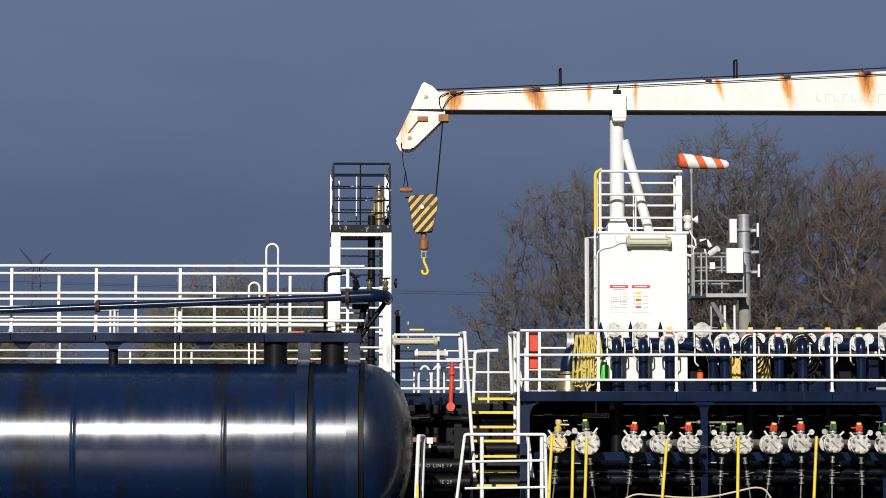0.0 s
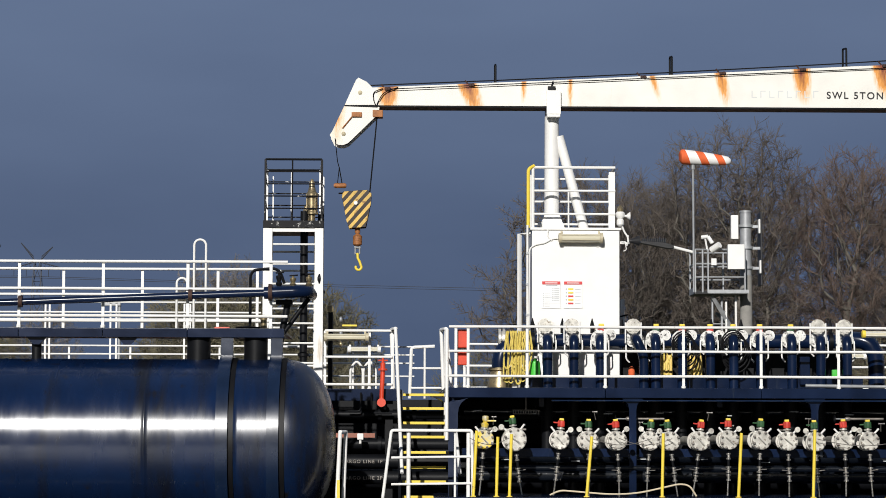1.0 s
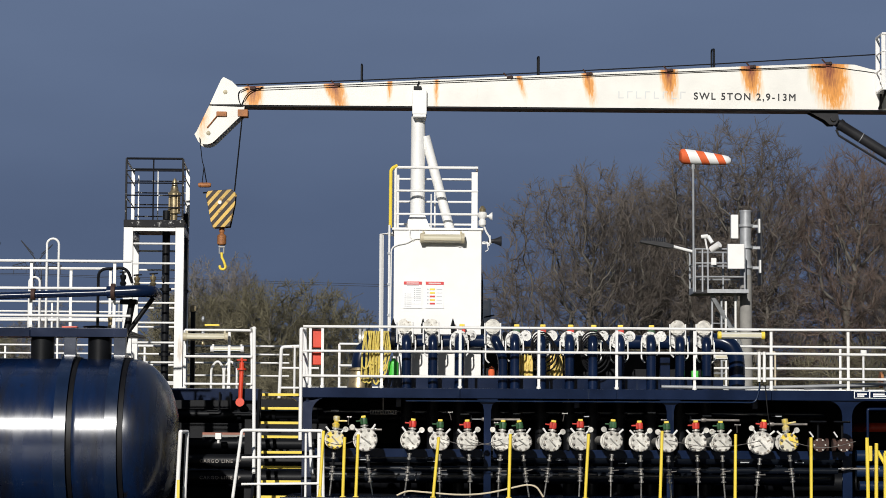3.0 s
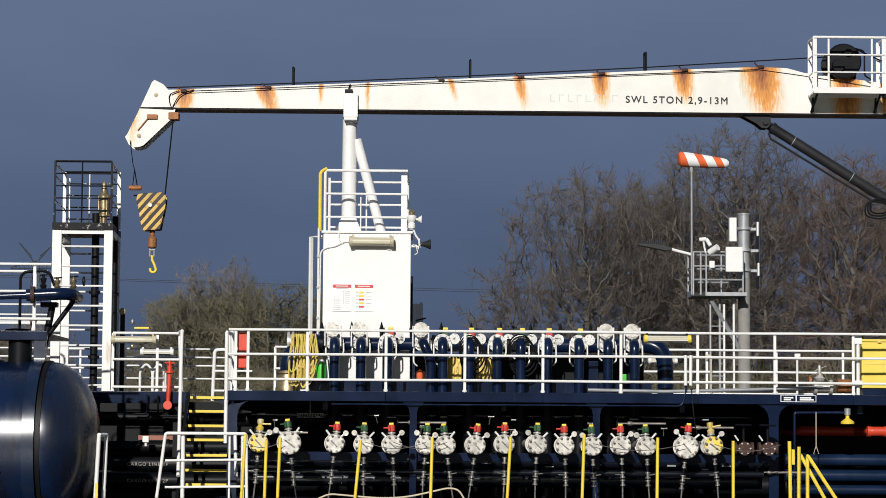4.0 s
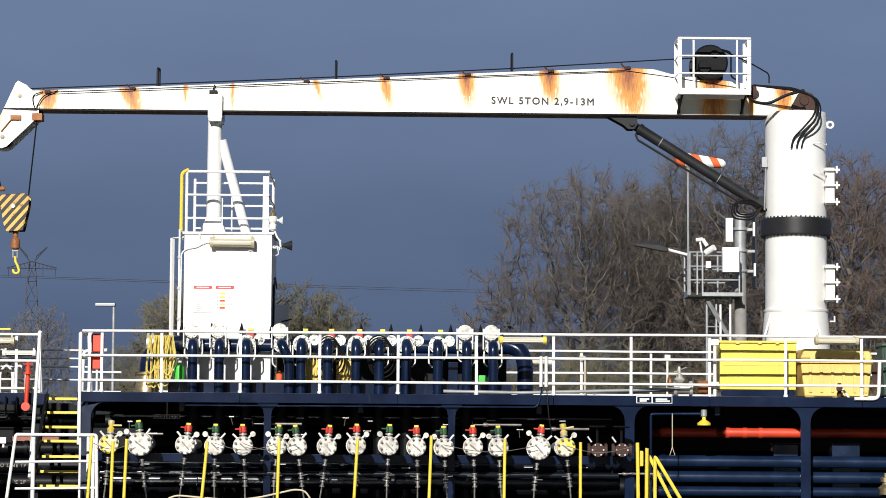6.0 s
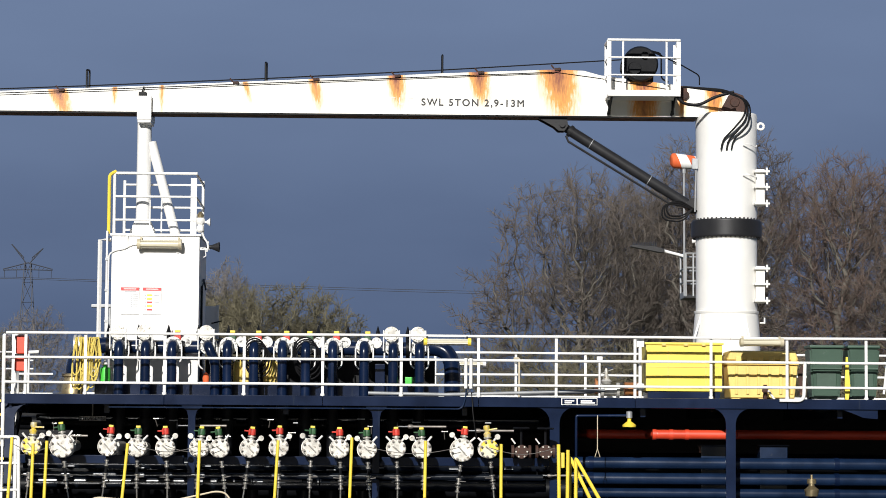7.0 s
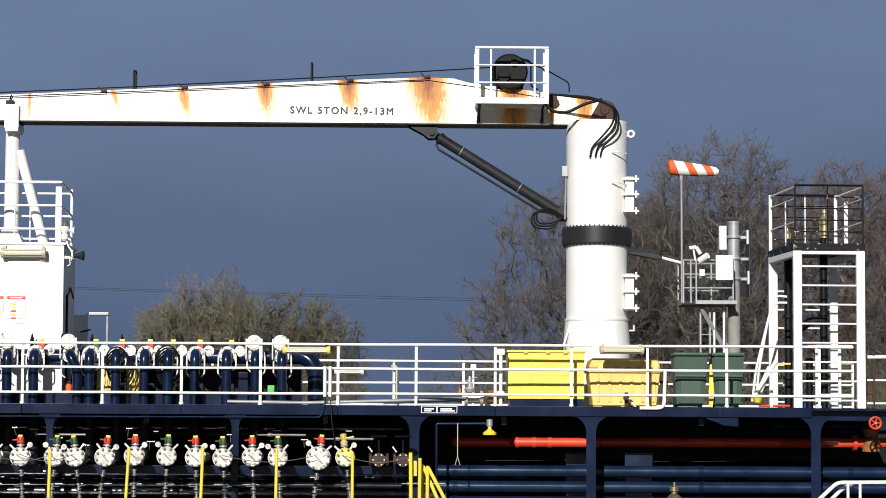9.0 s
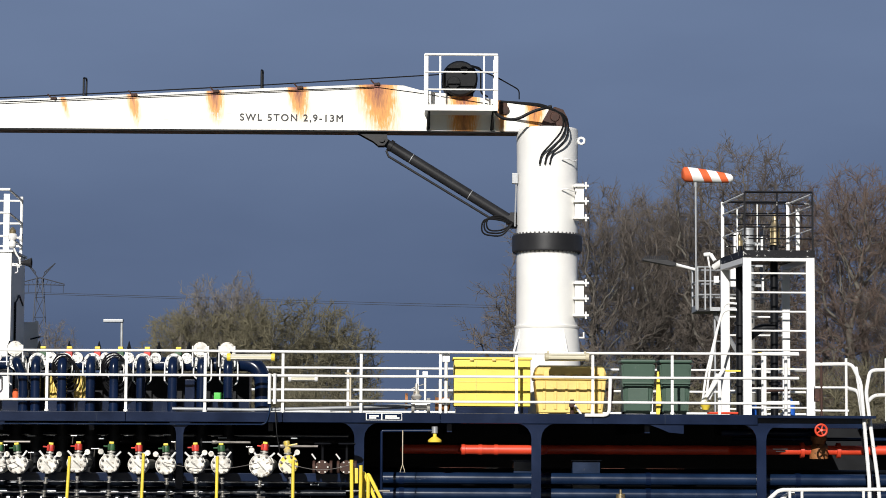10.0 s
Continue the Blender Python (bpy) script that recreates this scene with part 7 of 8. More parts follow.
# ---- loose things on the upper deck ----
def deck_gear():
    bx = thing("storage_box", "bright yellow panelled storage box on the deck", "storage box", (7.17, 40.1, 2.3))
    bm = B()
    box(bm, 6.57, 7.78, 39.72, 40.5, 2.34, 3.07, 0.012)
    part("body", bm, BOXYELLOW, bx)
    bm = B()
    box(bm, 6.55, 7.80, 39.69, 40.53, 3.075, 3.115, 0.012)
    part("lid", bm, BOXYELLOW, bx)
    for x in (6.92, 7.52):
        bm = B()
        box(bm, x - 0.006, x + 0.006, 39.712, 39.722, 2.36, 3.06)
        part("panel_seam", bm, CHESTYELLOW, bx)
    bm = B()
    box(bm, 6.62, 7.73, 39.712, 39.722, 2.72, 2.73)
    part("panel_seam", bm, CHESTYELLOW, bx)
    for x in (6.85, 7.2, 7.48):
        bm = B()
        box(bm, x - 0.03, x + 0.03, 39.675, 39.69, 3.06, 3.10, 0.004)
        part("latch", bm, CHESTYELLOW, bx)
    bm = B()
    box(bm, 6.6, 7.75, 39.75, 40.45, 2.215, 2.335, 0.01)
    part("plinth", bm, NAVY, bx)
    ch = thing("deck_chest", "faded yellow ribbed plastic chest with a tilted lid", "chest", (8.4, 40.1, 2.22))
    bm = B()
    prism(bm, [(7.90, 2.24), (8.92, 2.24), (8.97, 2.76), (7.85, 2.76)], 39.66, 40.4, 0.015)
    part("body", bm, CHESTYELLOW, ch)
    bm = B()
    box(bm, 7.83, 8.99, 39.62, 40.45, 2.765, 2.83, 0.015)
    prism(bm, [(7.84, 2.835), (8.98, 2.835), (8.93, 2.99), (7.89, 2.99)], 39.63, 40.44, 0.02)
    part("lid", bm, CHESTYELLOW, ch)
    for i in range(6):
        x = 7.97 + i * 0.175
        bm = B()
        prism(bm, [(x, 2.30), (x + 0.05, 2.30), (x + 0.05, 2.74), (x, 2.74)], 39.635, 39.67, 0.008)
        part("rib", bm, CHESTYELLOW, ch)
        bm = B()
        box(bm, x + 0.01, x + 0.10, 39.60, 39.635, 2.80, 2.90, 0.01)
        part("lid_rib", bm, CHESTYELLOW, ch)
    for x in (7.92, 8.35, 8.78):
        bm = B()
        box(bm, x, x + 0.14, 39.68, 40.3, 2.215, 2.245)
        part("foot", bm, CHESTYELLOW, ch)
    tp = thing("tap", "rusty tap with a pale hose in front of the chest", "tap", (8.42, 39.5, 2.3))
    bm = B()
    lathe(bm, (8.42, 39.4, 2.36), "y", [(0, 0.02), (0.02, 0.05), (0.06, 0.05), (0.08, 0.02)], 12)
    rod(bm, (8.42, 39.45, 2.22), (8.42, 39.45, 2.45), 0.03)
    part("tap_body", bm, RUSTY, tp)
    bm = B()
    rod(bm, (8.46, 39.4, 2.36), (8.56, 39.4, 2.22), 0.018, 8)
    part("spout", bm, RAILWHITE, tp)
    br = thing("bent_rail", "white bent end rail beside the chest", "railing", (9.02, 39.2, 2.2), "railings")
    bm = B()
    tube(bm, bend([(8.60, 39.14, 2.20), (8.98, 39.14, 2.20), (9.0, 39.14, 2.80)], 0.10), 0.028, 8)
    part("rail", bm, RAILWHITE, br)
    rd = thing("red_strap", "rusty red strap hanging beside the chest", "strap", (9.06, 39.6, 2.6))
    bm = B()
    prism(bm, [(8.99, 2.30), (9.06, 2.30), (9.09, 2.62), (9.03, 2.78), (8.96, 2.66)], 39.6, 39.62)
    part("strap", bm, RUSTY, rd)
    # two wheeled bins
    def bin_at(x, w):
        b = thing("wheeled_bin", "dark green wheeled refuse bin with closed lid", "bin", (x, 40.6, 2.215), "wheeled bins")
        bm = B()
        lo, hi = [], []
        for sx, sy in ((-1, -1), (1, -1), (1, 1), (-1, 1)):
            lo.append(bm.verts.new((x + sx * w * 0.40, 40.6 + sy * 0.20, 2.25)))
            hi.append(bm.verts.new((x + sx * w * 0.5, 40.6 + sy * 0.27, 3.06)))
        bm.faces.new(lo[::-1]), bm.faces.new(hi)
        for i in range(4):
            bm.faces.new((lo[i], lo[(i + 1) % 4], hi[(i + 1) % 4], hi[i]))
        bmesh.ops.bevel(bm, geom=list(bm.edges), offset=0.03, segments=2, affect="EDGES")
        part("body", bm, BINGREEN, b)
        bm = B()
        box(bm, x - w * 0.51, x + w * 0.51, 40.31, 40.92, 3.06, 3.115, 0.02)
        part("lid", bm, BINGREEN, b)
        bm = B()
        box(bm, x - w * 0.45, x + w * 0.45, 40.325, 40.35, 2.72, 2.75, 0.008)
        box(bm, x - w * 0.30, x + w * 0.30, 40.345, 40.37, 2.42, 2.66, 0.012)
        part("front_panel", bm, BINGREEN, b)
        for sx in (-1, 1):
            bm = B()
            lathe(bm, (x + sx * w * 0.36, 40.82, 2.30), "x", [(-0.03, 0.0), (-0.03, 0.085), (0.03, 0.085), (0.03, 0)], 18)
            part("wheel", bm, RUBBER, b)
    bin_at(9.54, 0.55)
    bin_at(10.14, 0.52)
    st = thing("yellow_broom", "yellow handled squeegee leaning between the bins", "broom", (9.85, 40.25, 2.22))
    bm = B()
    prism(bm, [(9.82, 2.22), (9.87, 2.22), (9.90, 2.45), (9.86, 2.92), (9.83, 2.92), (9.81, 2.45)], 40.22, 40.25)
    part("handle", bm, YELLOW, st)
    # white hoses hung beside the tower, buckets, mop
    hz = thing("white_hose", "white hoses hanging from the ladder tower", "hose", (10.9, 41.6, 2.3))
    for k in range(2):
        bm = B()
        tube(bm, bend([(11.30, 41.7, 4.10 - 0.10 * k), (11.10 - 0.02 * k, 41.7, 4.12 - 0.12 * k), (10.98, 41.7, 3.7), (10.78 + 0.05 * k, 41.7, 2.9), (10.70 + 0.06 * k, 41.6, 2.35)], 0.16, 6), 0.020, 8)
        part("hose", bm, RAILWHITE, hz)
    mp = thing("cleaning_tools", "white mop heads and a yellow bucket by the tower", "tools", (10.8, 40.8, 2.22))
    bm = B()
    rod(bm, (10.60, 40.8, 2.40), (10.98, 40.8, 3.0), 0.035, 8)
    rod(bm, (10.72, 40.9, 2.5), (10.90, 40.9, 2.9), 0.05, 8)
    rod(bm, (10.90, 40.8, 2.22), (10.90, 40.8, 2.8), 0.03, 8)
    part("mop", bm, CLOTHWHITE, mp)
    bm = B()
    lathe(bm, (10.66, 40.7, 2.32), "z", [(0, 0.05), (0.10, 0.10), (0.13, 0.07)], 12)
    part("bucket", bm, YELLOW, mp)
    bm = B()
    rod(bm, (10.7, 40.8, 2.27), (11.2, 40.8, 2.27), 0.02, 8)
    part("red_bar", bm, RED, mp)
    bl = thing("blue_drum", "small blue plastic drum inside the tower", "drum", (11.6, 42.4, 2.22))
    bm = B()
    lathe(bm, (11.62, 42.4, 2.215), "z", [(0, 0), (0, 0.11), (0.2, 0.11), (0.26, 0.06), (0.27, 0)], 14)
    part("body", bm, BLUEPLASTIC, bl)
    bl = thing("blue_funnel", "blue plastic funnel behind the tower", "funnel", (12.3, 43.3, 2.22))
    bm = B()
    lathe(bm, (12.42, 43.4, 2.22), "z", [(0, 0.10), (0.25, 0.10), (0.38, 0.02)], 14)
    part("body", bm, BLUEPLASTIC, bl)
    # pipes, valves and levers in the tower foot
    tv = thing("tower_piping", "black pipes with yellow levers at the tower foot", "pipe", (11.8, 42.2, 2.22))
    bm = B()
    tube(bm, bend([(11.98, 42.1, 3.72), (11.75, 42.1, 3.72), (11.55, 42.3, 3.55)], 0.1), 0.075, 12)
    rod(bm, (11.75, 42.2, 2.2), (11.75, 42.2, 3.1), 0.06, 12)
    part("pipe", bm, BLACK, tv)
    for x, z in ((11.15, 2.98), (12.05, 3.02), (11.7, 3.28)):
        bm = B()
        box(bm, x, x + 0.26, 42.05, 42.08, z, z + 0.03, 0.004)
        part("lever", bm, YELLOW, tv)
    for z in (2.75, 2.85, 2.98, 3.06):
        bm = B()
        lathe(bm, (11.56, 42.0, z), "z", [(-0.03, 0.03), (-0.02, 0.075), (0.02, 0.075), (0.03, 0.03)], 12)
        part("joint", bm, STEEL if z > 2.8 else RUSTY, tv)
    bm = B()
    rod(bm, (11.75, 41.9, 2.66), (12.2, 41.9, 2.68), 0.025, 8)
    part("red_pipe", bm, RUSTY, tv)
    # short ladder stiles in front of the tower
    ls = thing("access_ladder", "white ladder stile and short rails before the tower", "ladder", (11.6, 39.5, 2.1))
    for x in (11.42, 11.78):
        bm = B()
        rod(bm, (x, 39.45, 2.05), (x, 39.45, 3.18), 0.028, 8)
        part("stile", bm, RAILWHITE, ls)
    for z in (3.19, 2.80, 2.42):
        bm = B()
        rod(bm, (11.4, 39.42, z), (11.98, 39.42, z), 0.025, 8)
        part("rung", bm, RAILWHITE, ls)
    # pump on the deck
    pm = thing("deck_pump", "rusty deck pump with a pale valve body", "pump", (6.0, 40.3, 2.22))
    bm = B()
    lathe(bm, (5.90, 40.3, 2.36), "x", [(0, 0.05), (0, 0.12), (0.05, 0.12), (0.05, 0.08), (0.25, 0.08), (0.25, 0.12), (0.30, 0.12), (0.30, 0.05)], 16)
    part("body", bm, STEEL, pm)
    bm = B()
    lathe(bm, (6.28, 40.3, 2.38), "x", [(0, 0.05), (0, 0.11), (0.22, 0.11), (0.24, 0.06)], 16)
    part("motor", bm, RUSTORANGE, pm)
    bm = B()
    lathe(bm, (5.98, 40.2, 2.45), "z", [(0, 0.06), (0.05, 0.09), (0.09, 0.05), (0.14, 0.05), (0.15, 0.025), (0.22, 0.03), (0.26, 0.015)], 14)
    rod(bm, (5.90, 40.2, 2.62), (6.10, 40.2, 2.70), 0.008, 6)
    part("valve", bm, STEEL, pm)
    bm = B()
    lathe(bm, (5.80, 40.2, 2.42), "x", [(0, 0.03), (0, 0.13), (0.04, 0.13), (0.04, 0.03)], 16)
    part("flange", bm, RUSTORANGE, pm)
    bm = B()
    rod(bm, (4.6, 40.3, 2.28), (5.9, 40.3, 2.34), 0.03, 10)
    part("suction_pipe", bm, GALV, pm)
    hb = thing("hose_stand", "white standing valve post on the deck edge", "post", (6.42, 39.3, 2.2))
    bm = B()
    rod(bm, (6.44, 39.3, 2.1), (6.44, 39.3, 3.15), 0.028, 8)
    box(bm, 6.38, 6.50, 39.26, 39.34, 3.02, 3.17, 0.01)
    box(bm, 6.38, 6.50, 39.26, 39.34, 2.35, 2.45, 0.01)
    part("post", bm, RAILWHITE, hb)
    hb = thing("tap_post", "pale tap post by the far railing", "post", (4.75, 44.9, 2.2), "tap posts")
    bm = B()
    tube(bm, bend([(4.80, 44.9, 2.2), (4.80, 44.9, 3.0), (4.70, 44.9, 3.0)], 0.03), 0.018, 6)
    part("pipe", bm, HOSE, hb)
    hb = thing("tap_post", "pale tap post by the far railing", "post", (6.1, 43.5, 2.2), "tap posts")
    bm = B()
    rod(bm, (6.13, 43.5, 2.2), (6.13, 43.5, 2.95), 0.02)
    box(bm, 6.08, 6.18, 43.45, 43.55, 2.90, 3.0, 0.01)
    part("pipe", bm, RAILWHITE, hb)


deck_gear()


def stern_end():
    th = thing("stern_stair", "white stair rails at the end of the upper deck", "stair", (13.2, 40, 0.3))
    for pts in ([(12.36, 40.2, 3.05), (12.95, 40.2, 3.06), (13.04, 39.9, 2.75), (12.93, 38.6, 1.2), (12.92, 38.5, 0.5)],
                [(12.88, 40.3, 2.68), (13.02, 40.0, 2.62), (13.06, 39.9, 2.2)],
                [(14.1, 40.2, 2.98), (13.24, 40.2, 2.96), (13.14, 40.0, 2.6), (13.10, 38.8, 1.2), (13.10, 38.5, 0.4)],
                [(13.0, 40.1, 3.0), (13.06, 39.6, 2.0)], [(14.1, 40.2, 2.58), (13.3, 40.2, 2.56), (13.18, 40.1, 2.45)]):
        bm = B()
        tube(bm, bend(pts, 0.10, 4), 0.030, 8)
        part("handrail", bm, RAILWHITE, th)
    for x in (12.46, 12.86, 13.50):
        bm = B()
        rod(bm, (x, 40.2, 2.15), (x, 40.2, 3.15), 0.022, 8)
        part("post", bm, RUSTY if x == 12.46 else RAILWHITE, th)
    for z in (2.68, 2.31):
        bm = B()
        rod(bm, (12.35, 40.2, z), (12.9, 40.2, z), 0.018, 8)
        part("rail", bm, RAILWHITE, th)
    for x in (13.0, 13.5):
        bm = B()
        rod(bm, (x, 39.9, 2.2), (x + 0.1, 38.4, 0.3), 0.03, 4)
        part("stringer", bm, BLACK, th)
    lk = thing("life_jacket_box", "small rusty red box on the railing", "box", (12.42, 40.3, 2.5))
    bm = B()
    box(bm, 12.36, 12.44, 40.22, 40.34, 2.45, 2.70, 0.015)
    part("case", bm, RUSTY, lk)
    lr = thing("low_railing", "white railing at the main deck stair", "railing", (12.2, 37.2, 0.2), "railings")
    for pts in ([(10.6, 37.2, 0.40), (11.34, 37.2, 1.09), (14.5, 37.2, 1.12)], [(10.85, 37.4, 0.40), (11.45, 37.4, 1.0), (11.6, 37.4, 1.05)]):
        bm = B()
        tube(bm, bend(pts, 0.08), 0.030, 8)
        part("rail", bm, RAILWHITE, lr)
    for x in (11.50, 11.68, 12.59, 13.7):
        bm = B()
        rod(bm, (x, 37.2, 0.1), (x, 37.2, 1.09), 0.022, 8)
        part("post", bm, RAILWHITE, lr)


stern_end()


# ---- far bank ----
def mast():
    Y = 75.0
    th = thing("radar_mast", "grey mast with a railed camera platform on the far bank", "mast", (9.95, Y, 0.0), ship=False)
    bm = B()
    lathe(bm, (9.98, Y, 0), "z", [(0, 0.20), (6.3, 0.18)], 20)
    part("concrete_pole", bm, CONCRETE, th)
    bm = B()
    lathe(bm, (9.98, Y, 0), "z", [(6.3, 0.175), (8.2, 0.17), (8.2, 0.19), (8.25, 0.19), (8.25, 0)], 20)
    part("steel_pole", bm, GALV, th)
    for z in (6.5, 7.1, 7.75):
        bm = B()
        lathe(bm, (9.98, Y, z), "z", [(0, 0.17), (0, 0.24), (0.08, 0.24), (0.08, 0.17)], 14)
        box(bm, 10.1, 10.42, Y - 0.12, Y - 0.05, z - 0.02, z + 0.06)
        part("clamp", bm, GALV, th)
    for x0, z0, z1 in ((9.62, 7.38, 8.10), (10.38, 6.35, 6.75), (10.36, 7.55, 7.98)):
        bm = B()
        box(bm, x0 - (0.11 if x0 < 10 else 0.03), x0 + (0.11 if x0 < 10 else 0.03), Y - 0.3, Y - 0.1, z0, z1, 0.02)
        part("antenna", bm, RAILWHITE, th)
    bm = B()
    box(bm, 10.40, 10.46, Y - 0.2, Y + 0.5, 6.0, 8.2, 0.02)
    part("dark_panel", bm, DARKGREY, th)
    bm = B()
    box(bm, 8.35, 9.92, Y - 0.9, Y + 0.5, 5.70, 5.80, 0.01)
    part("platform_floor", bm, DARKGREY, th)
    bm = B()
    box(bm, 8.72, 9.94, Y - 0.93, Y - 0.90, 5.72, 5.83)
    box(bm, 8.33, 8.36, Y - 0.9, Y + 0.5, 5.72, 5.9)
    part("kick_plate", bm, GALV, th)
    for x, y in ((8.36, -0.9), (8.58, -0.9), (8.74, -0.9), (9.36, 0.5), (9.83, -0.9), (8.36, 0.5), (8.9, 0.5)):
        bm = B()
        rod(bm, (x, Y + y, 5.75), (x, Y + y, 7.02), 0.03, 6)
        part("rail_post", bm, GALV, th)
    for z in (7.02, 6.6, 6.2):
        for y in (-0.9, 0.5):
            bm = B()
            rod(bm, (8.36, Y + y, z), (9.85, Y + y, z), 0.028, 6)
            part("rail", bm, GALV, th)
        bm = B()
        rod(bm, (8.36, Y - 0.9, z), (8.36, Y + 0.5, z), 0.028, 6)
        part("rail", bm, GALV, th)
    bm = B()
    box(bm, 9.30, 9.80, Y - 1.15, Y - 0.93, 6.42, 7.16, 0.02)
    part("white_cabinet", bm, RAILWHITE, th)
    bm = B()
    rod(bm, (8.72, Y - 0.9, 7.0), (8.66, Y - 0.9, 7.35), 0.03, 6)
    rod(bm, (8.55, Y - 0.9, 7.38), (8.74, Y - 0.95, 7.40), 0.06, 8)
    rod(bm, (8.74, Y - 0.95, 7.40), (8.86, Y - 1.0, 7.20), 0.06, 8)
    rod(bm, (8.84, Y - 1.0, 7.00), (9.05, Y - 1.2, 7.14), 0.10, 10)
    box(bm, 8.83, 8.98, Y - 1.0, Y - 0.9, 6.55, 6.75)
    part("camera_unit", bm, RAILWHITE, th)
    bm = B()
    rod(bm, (8.88, Y - 0.6, 5.70), (9.85, Y - 0.1, 4.15), 0.075, 4)
    rod(bm, (9.1, Y + 0.3, 5.2), (9.8, Y, 4.5), 0.05, 4)
    part("brace", bm, GALV, th)
    for x in (8.92, 9.20, 9.33, 9.62):
        bm = B()
        rod(bm, (x, Y - 0.4, 0.1), (x, Y - 0.4, 5.7 if x != 9.33 else 5.5), 0.035, 6)
        part("ladder_rail", bm, RAILWHITE if x > 9.3 else GALV, th)
    for k in range(14):
        bm = B()
        rod(bm, (9.2 if k % 4 else 8.92, Y - 0.4, 0.4 + k * 0.37), (9.33, Y - 0.4, 0.4 + k * 0.37), 0.022, 6)
        part("ladder_rung", bm, GALV, th)
    # windsock pole and sock
    ws = thing("windsock", "orange and white striped windsock on a thin pole", "windsock", (8.31, Y - 0.95, 5.8), ship=False)
    bm = B()
    rod(bm, (8.31, Y - 0.95, 5.75), (8.31, Y - 0.95, 9.55), 0.032, 8)
    rod(bm, (8.31, Y - 0.95, 9.40), (8.31, Y - 0.95, 9.56), 0.055, 8)
    part("pole", bm, GALV, ws)
    a, b = Vector((7.90, Y - 0.95, 9.78)), Vector((9.42, Y - 0.95, 9.65))
    size = [(0.0, 0.13), (0.04, 0.22), (0.12, 0.225), (0.3, 0.215), (0.5, 0.195), (0.7, 0.17), (0.9, 0.14), (0.96, 0.12), (1.0, 0.06)]
    cuts = [(0.0, 0.0), (0.10, 0.22), (0.30, 0.44), (0.46, 0.60), (0.66, 0.78), (0.82, 0.92), (1.0, 1.0)]
    around = 20

    def ring(u, v):
        """A slanting cut round the sock, from u at its top to v underneath."""
        out = []
        for q in range(around):
            an = 2 * math.pi * q / around
            w = u + (v - u) * (0.5 - 0.5 * math.cos(an))
            r = np.interp(w, [p[0] for p in size], [p[1] for p in size])
            out.append(a.lerp(b, w) + Vector((0, math.sin(an) * r, math.cos(an) * r)))
        return out

    for k in range(6):
        bm = B()
        rows = []
        for q in range(5):
            (u0, v0), (u1, v1) = cuts[k], cuts[k + 1]
            rows.append([bm.verts.new(p) for p in ring(u0 + (u1 - u0) * q / 4, v0 + (v1 - v0) * q / 4)])
        for ra, rb in zip(rows, rows[1:]):
            for q in range(around):
                bm.faces.new((ra[q], ra[(q + 1) % around], rb[(q + 1) % around], rb[q]))
        if k == 0:
            bm.faces.new(rows[0][::-1])
        if k == 5:
            bm.faces.new(rows[-1])
        part("stripe", bm, ORANGE if k in (0, 2, 4) else CLOTHWHITE, ws)
    sl = thing("mast_lamp", "dark flat street lamp on a pale arm", "street lamp", (8.3, Y - 0.9, 6.9), ship=False)
    bm = B()
    rod(bm, (8.3, Y - 0.9, 6.94), (7.68, Y - 0.9, 7.10), 0.045, 8)
    part("arm", bm, RAILWHITE, sl)
    bm = B()
    prism(bm, [(6.72, 7.20), (6.74, 7.27), (7.45, 7.22), (7.72, 7.14), (7.70, 7.04), (7.55, 7.04)], Y - 1.05, Y - 0.75, 0.01)
    for k in range(12):
        box(bm, 6.80 + k * 0.06, 6.82 + k * 0.06, Y - 1.03, Y - 0.77, 7.22, 7.34)
    part("head", bm, DARKGREY, sl)
    for ob in (th, ws, sl):
        ob.matrix_basis = Matrix.Translation((-0.045, 0, -0.055)) @ ob.matrix_basis


mast()


def street_lamp(x, y, h, arm):
    th = thing("street_lamp", "slim grey street lamp with a flat head", "street lamp", (x, y, 0), "street lamps", ship=False)
    bm = B()
    lathe(bm, (x, y, 0), "z", [(0, 0.08), (h, 0.05)], 10)
    part("pole", bm, GALV, th)
    bm = B()
    box(bm, x - arm, x + 0.06, y - 0.12, y + 0.12, h, h + 0.12, 0.03)
    part("head", bm, GALV, th)


street_lamp(-10.55, 90, 6.05, 0.66)
street_lamp(-14.9, 90, 8.15, 0.9)


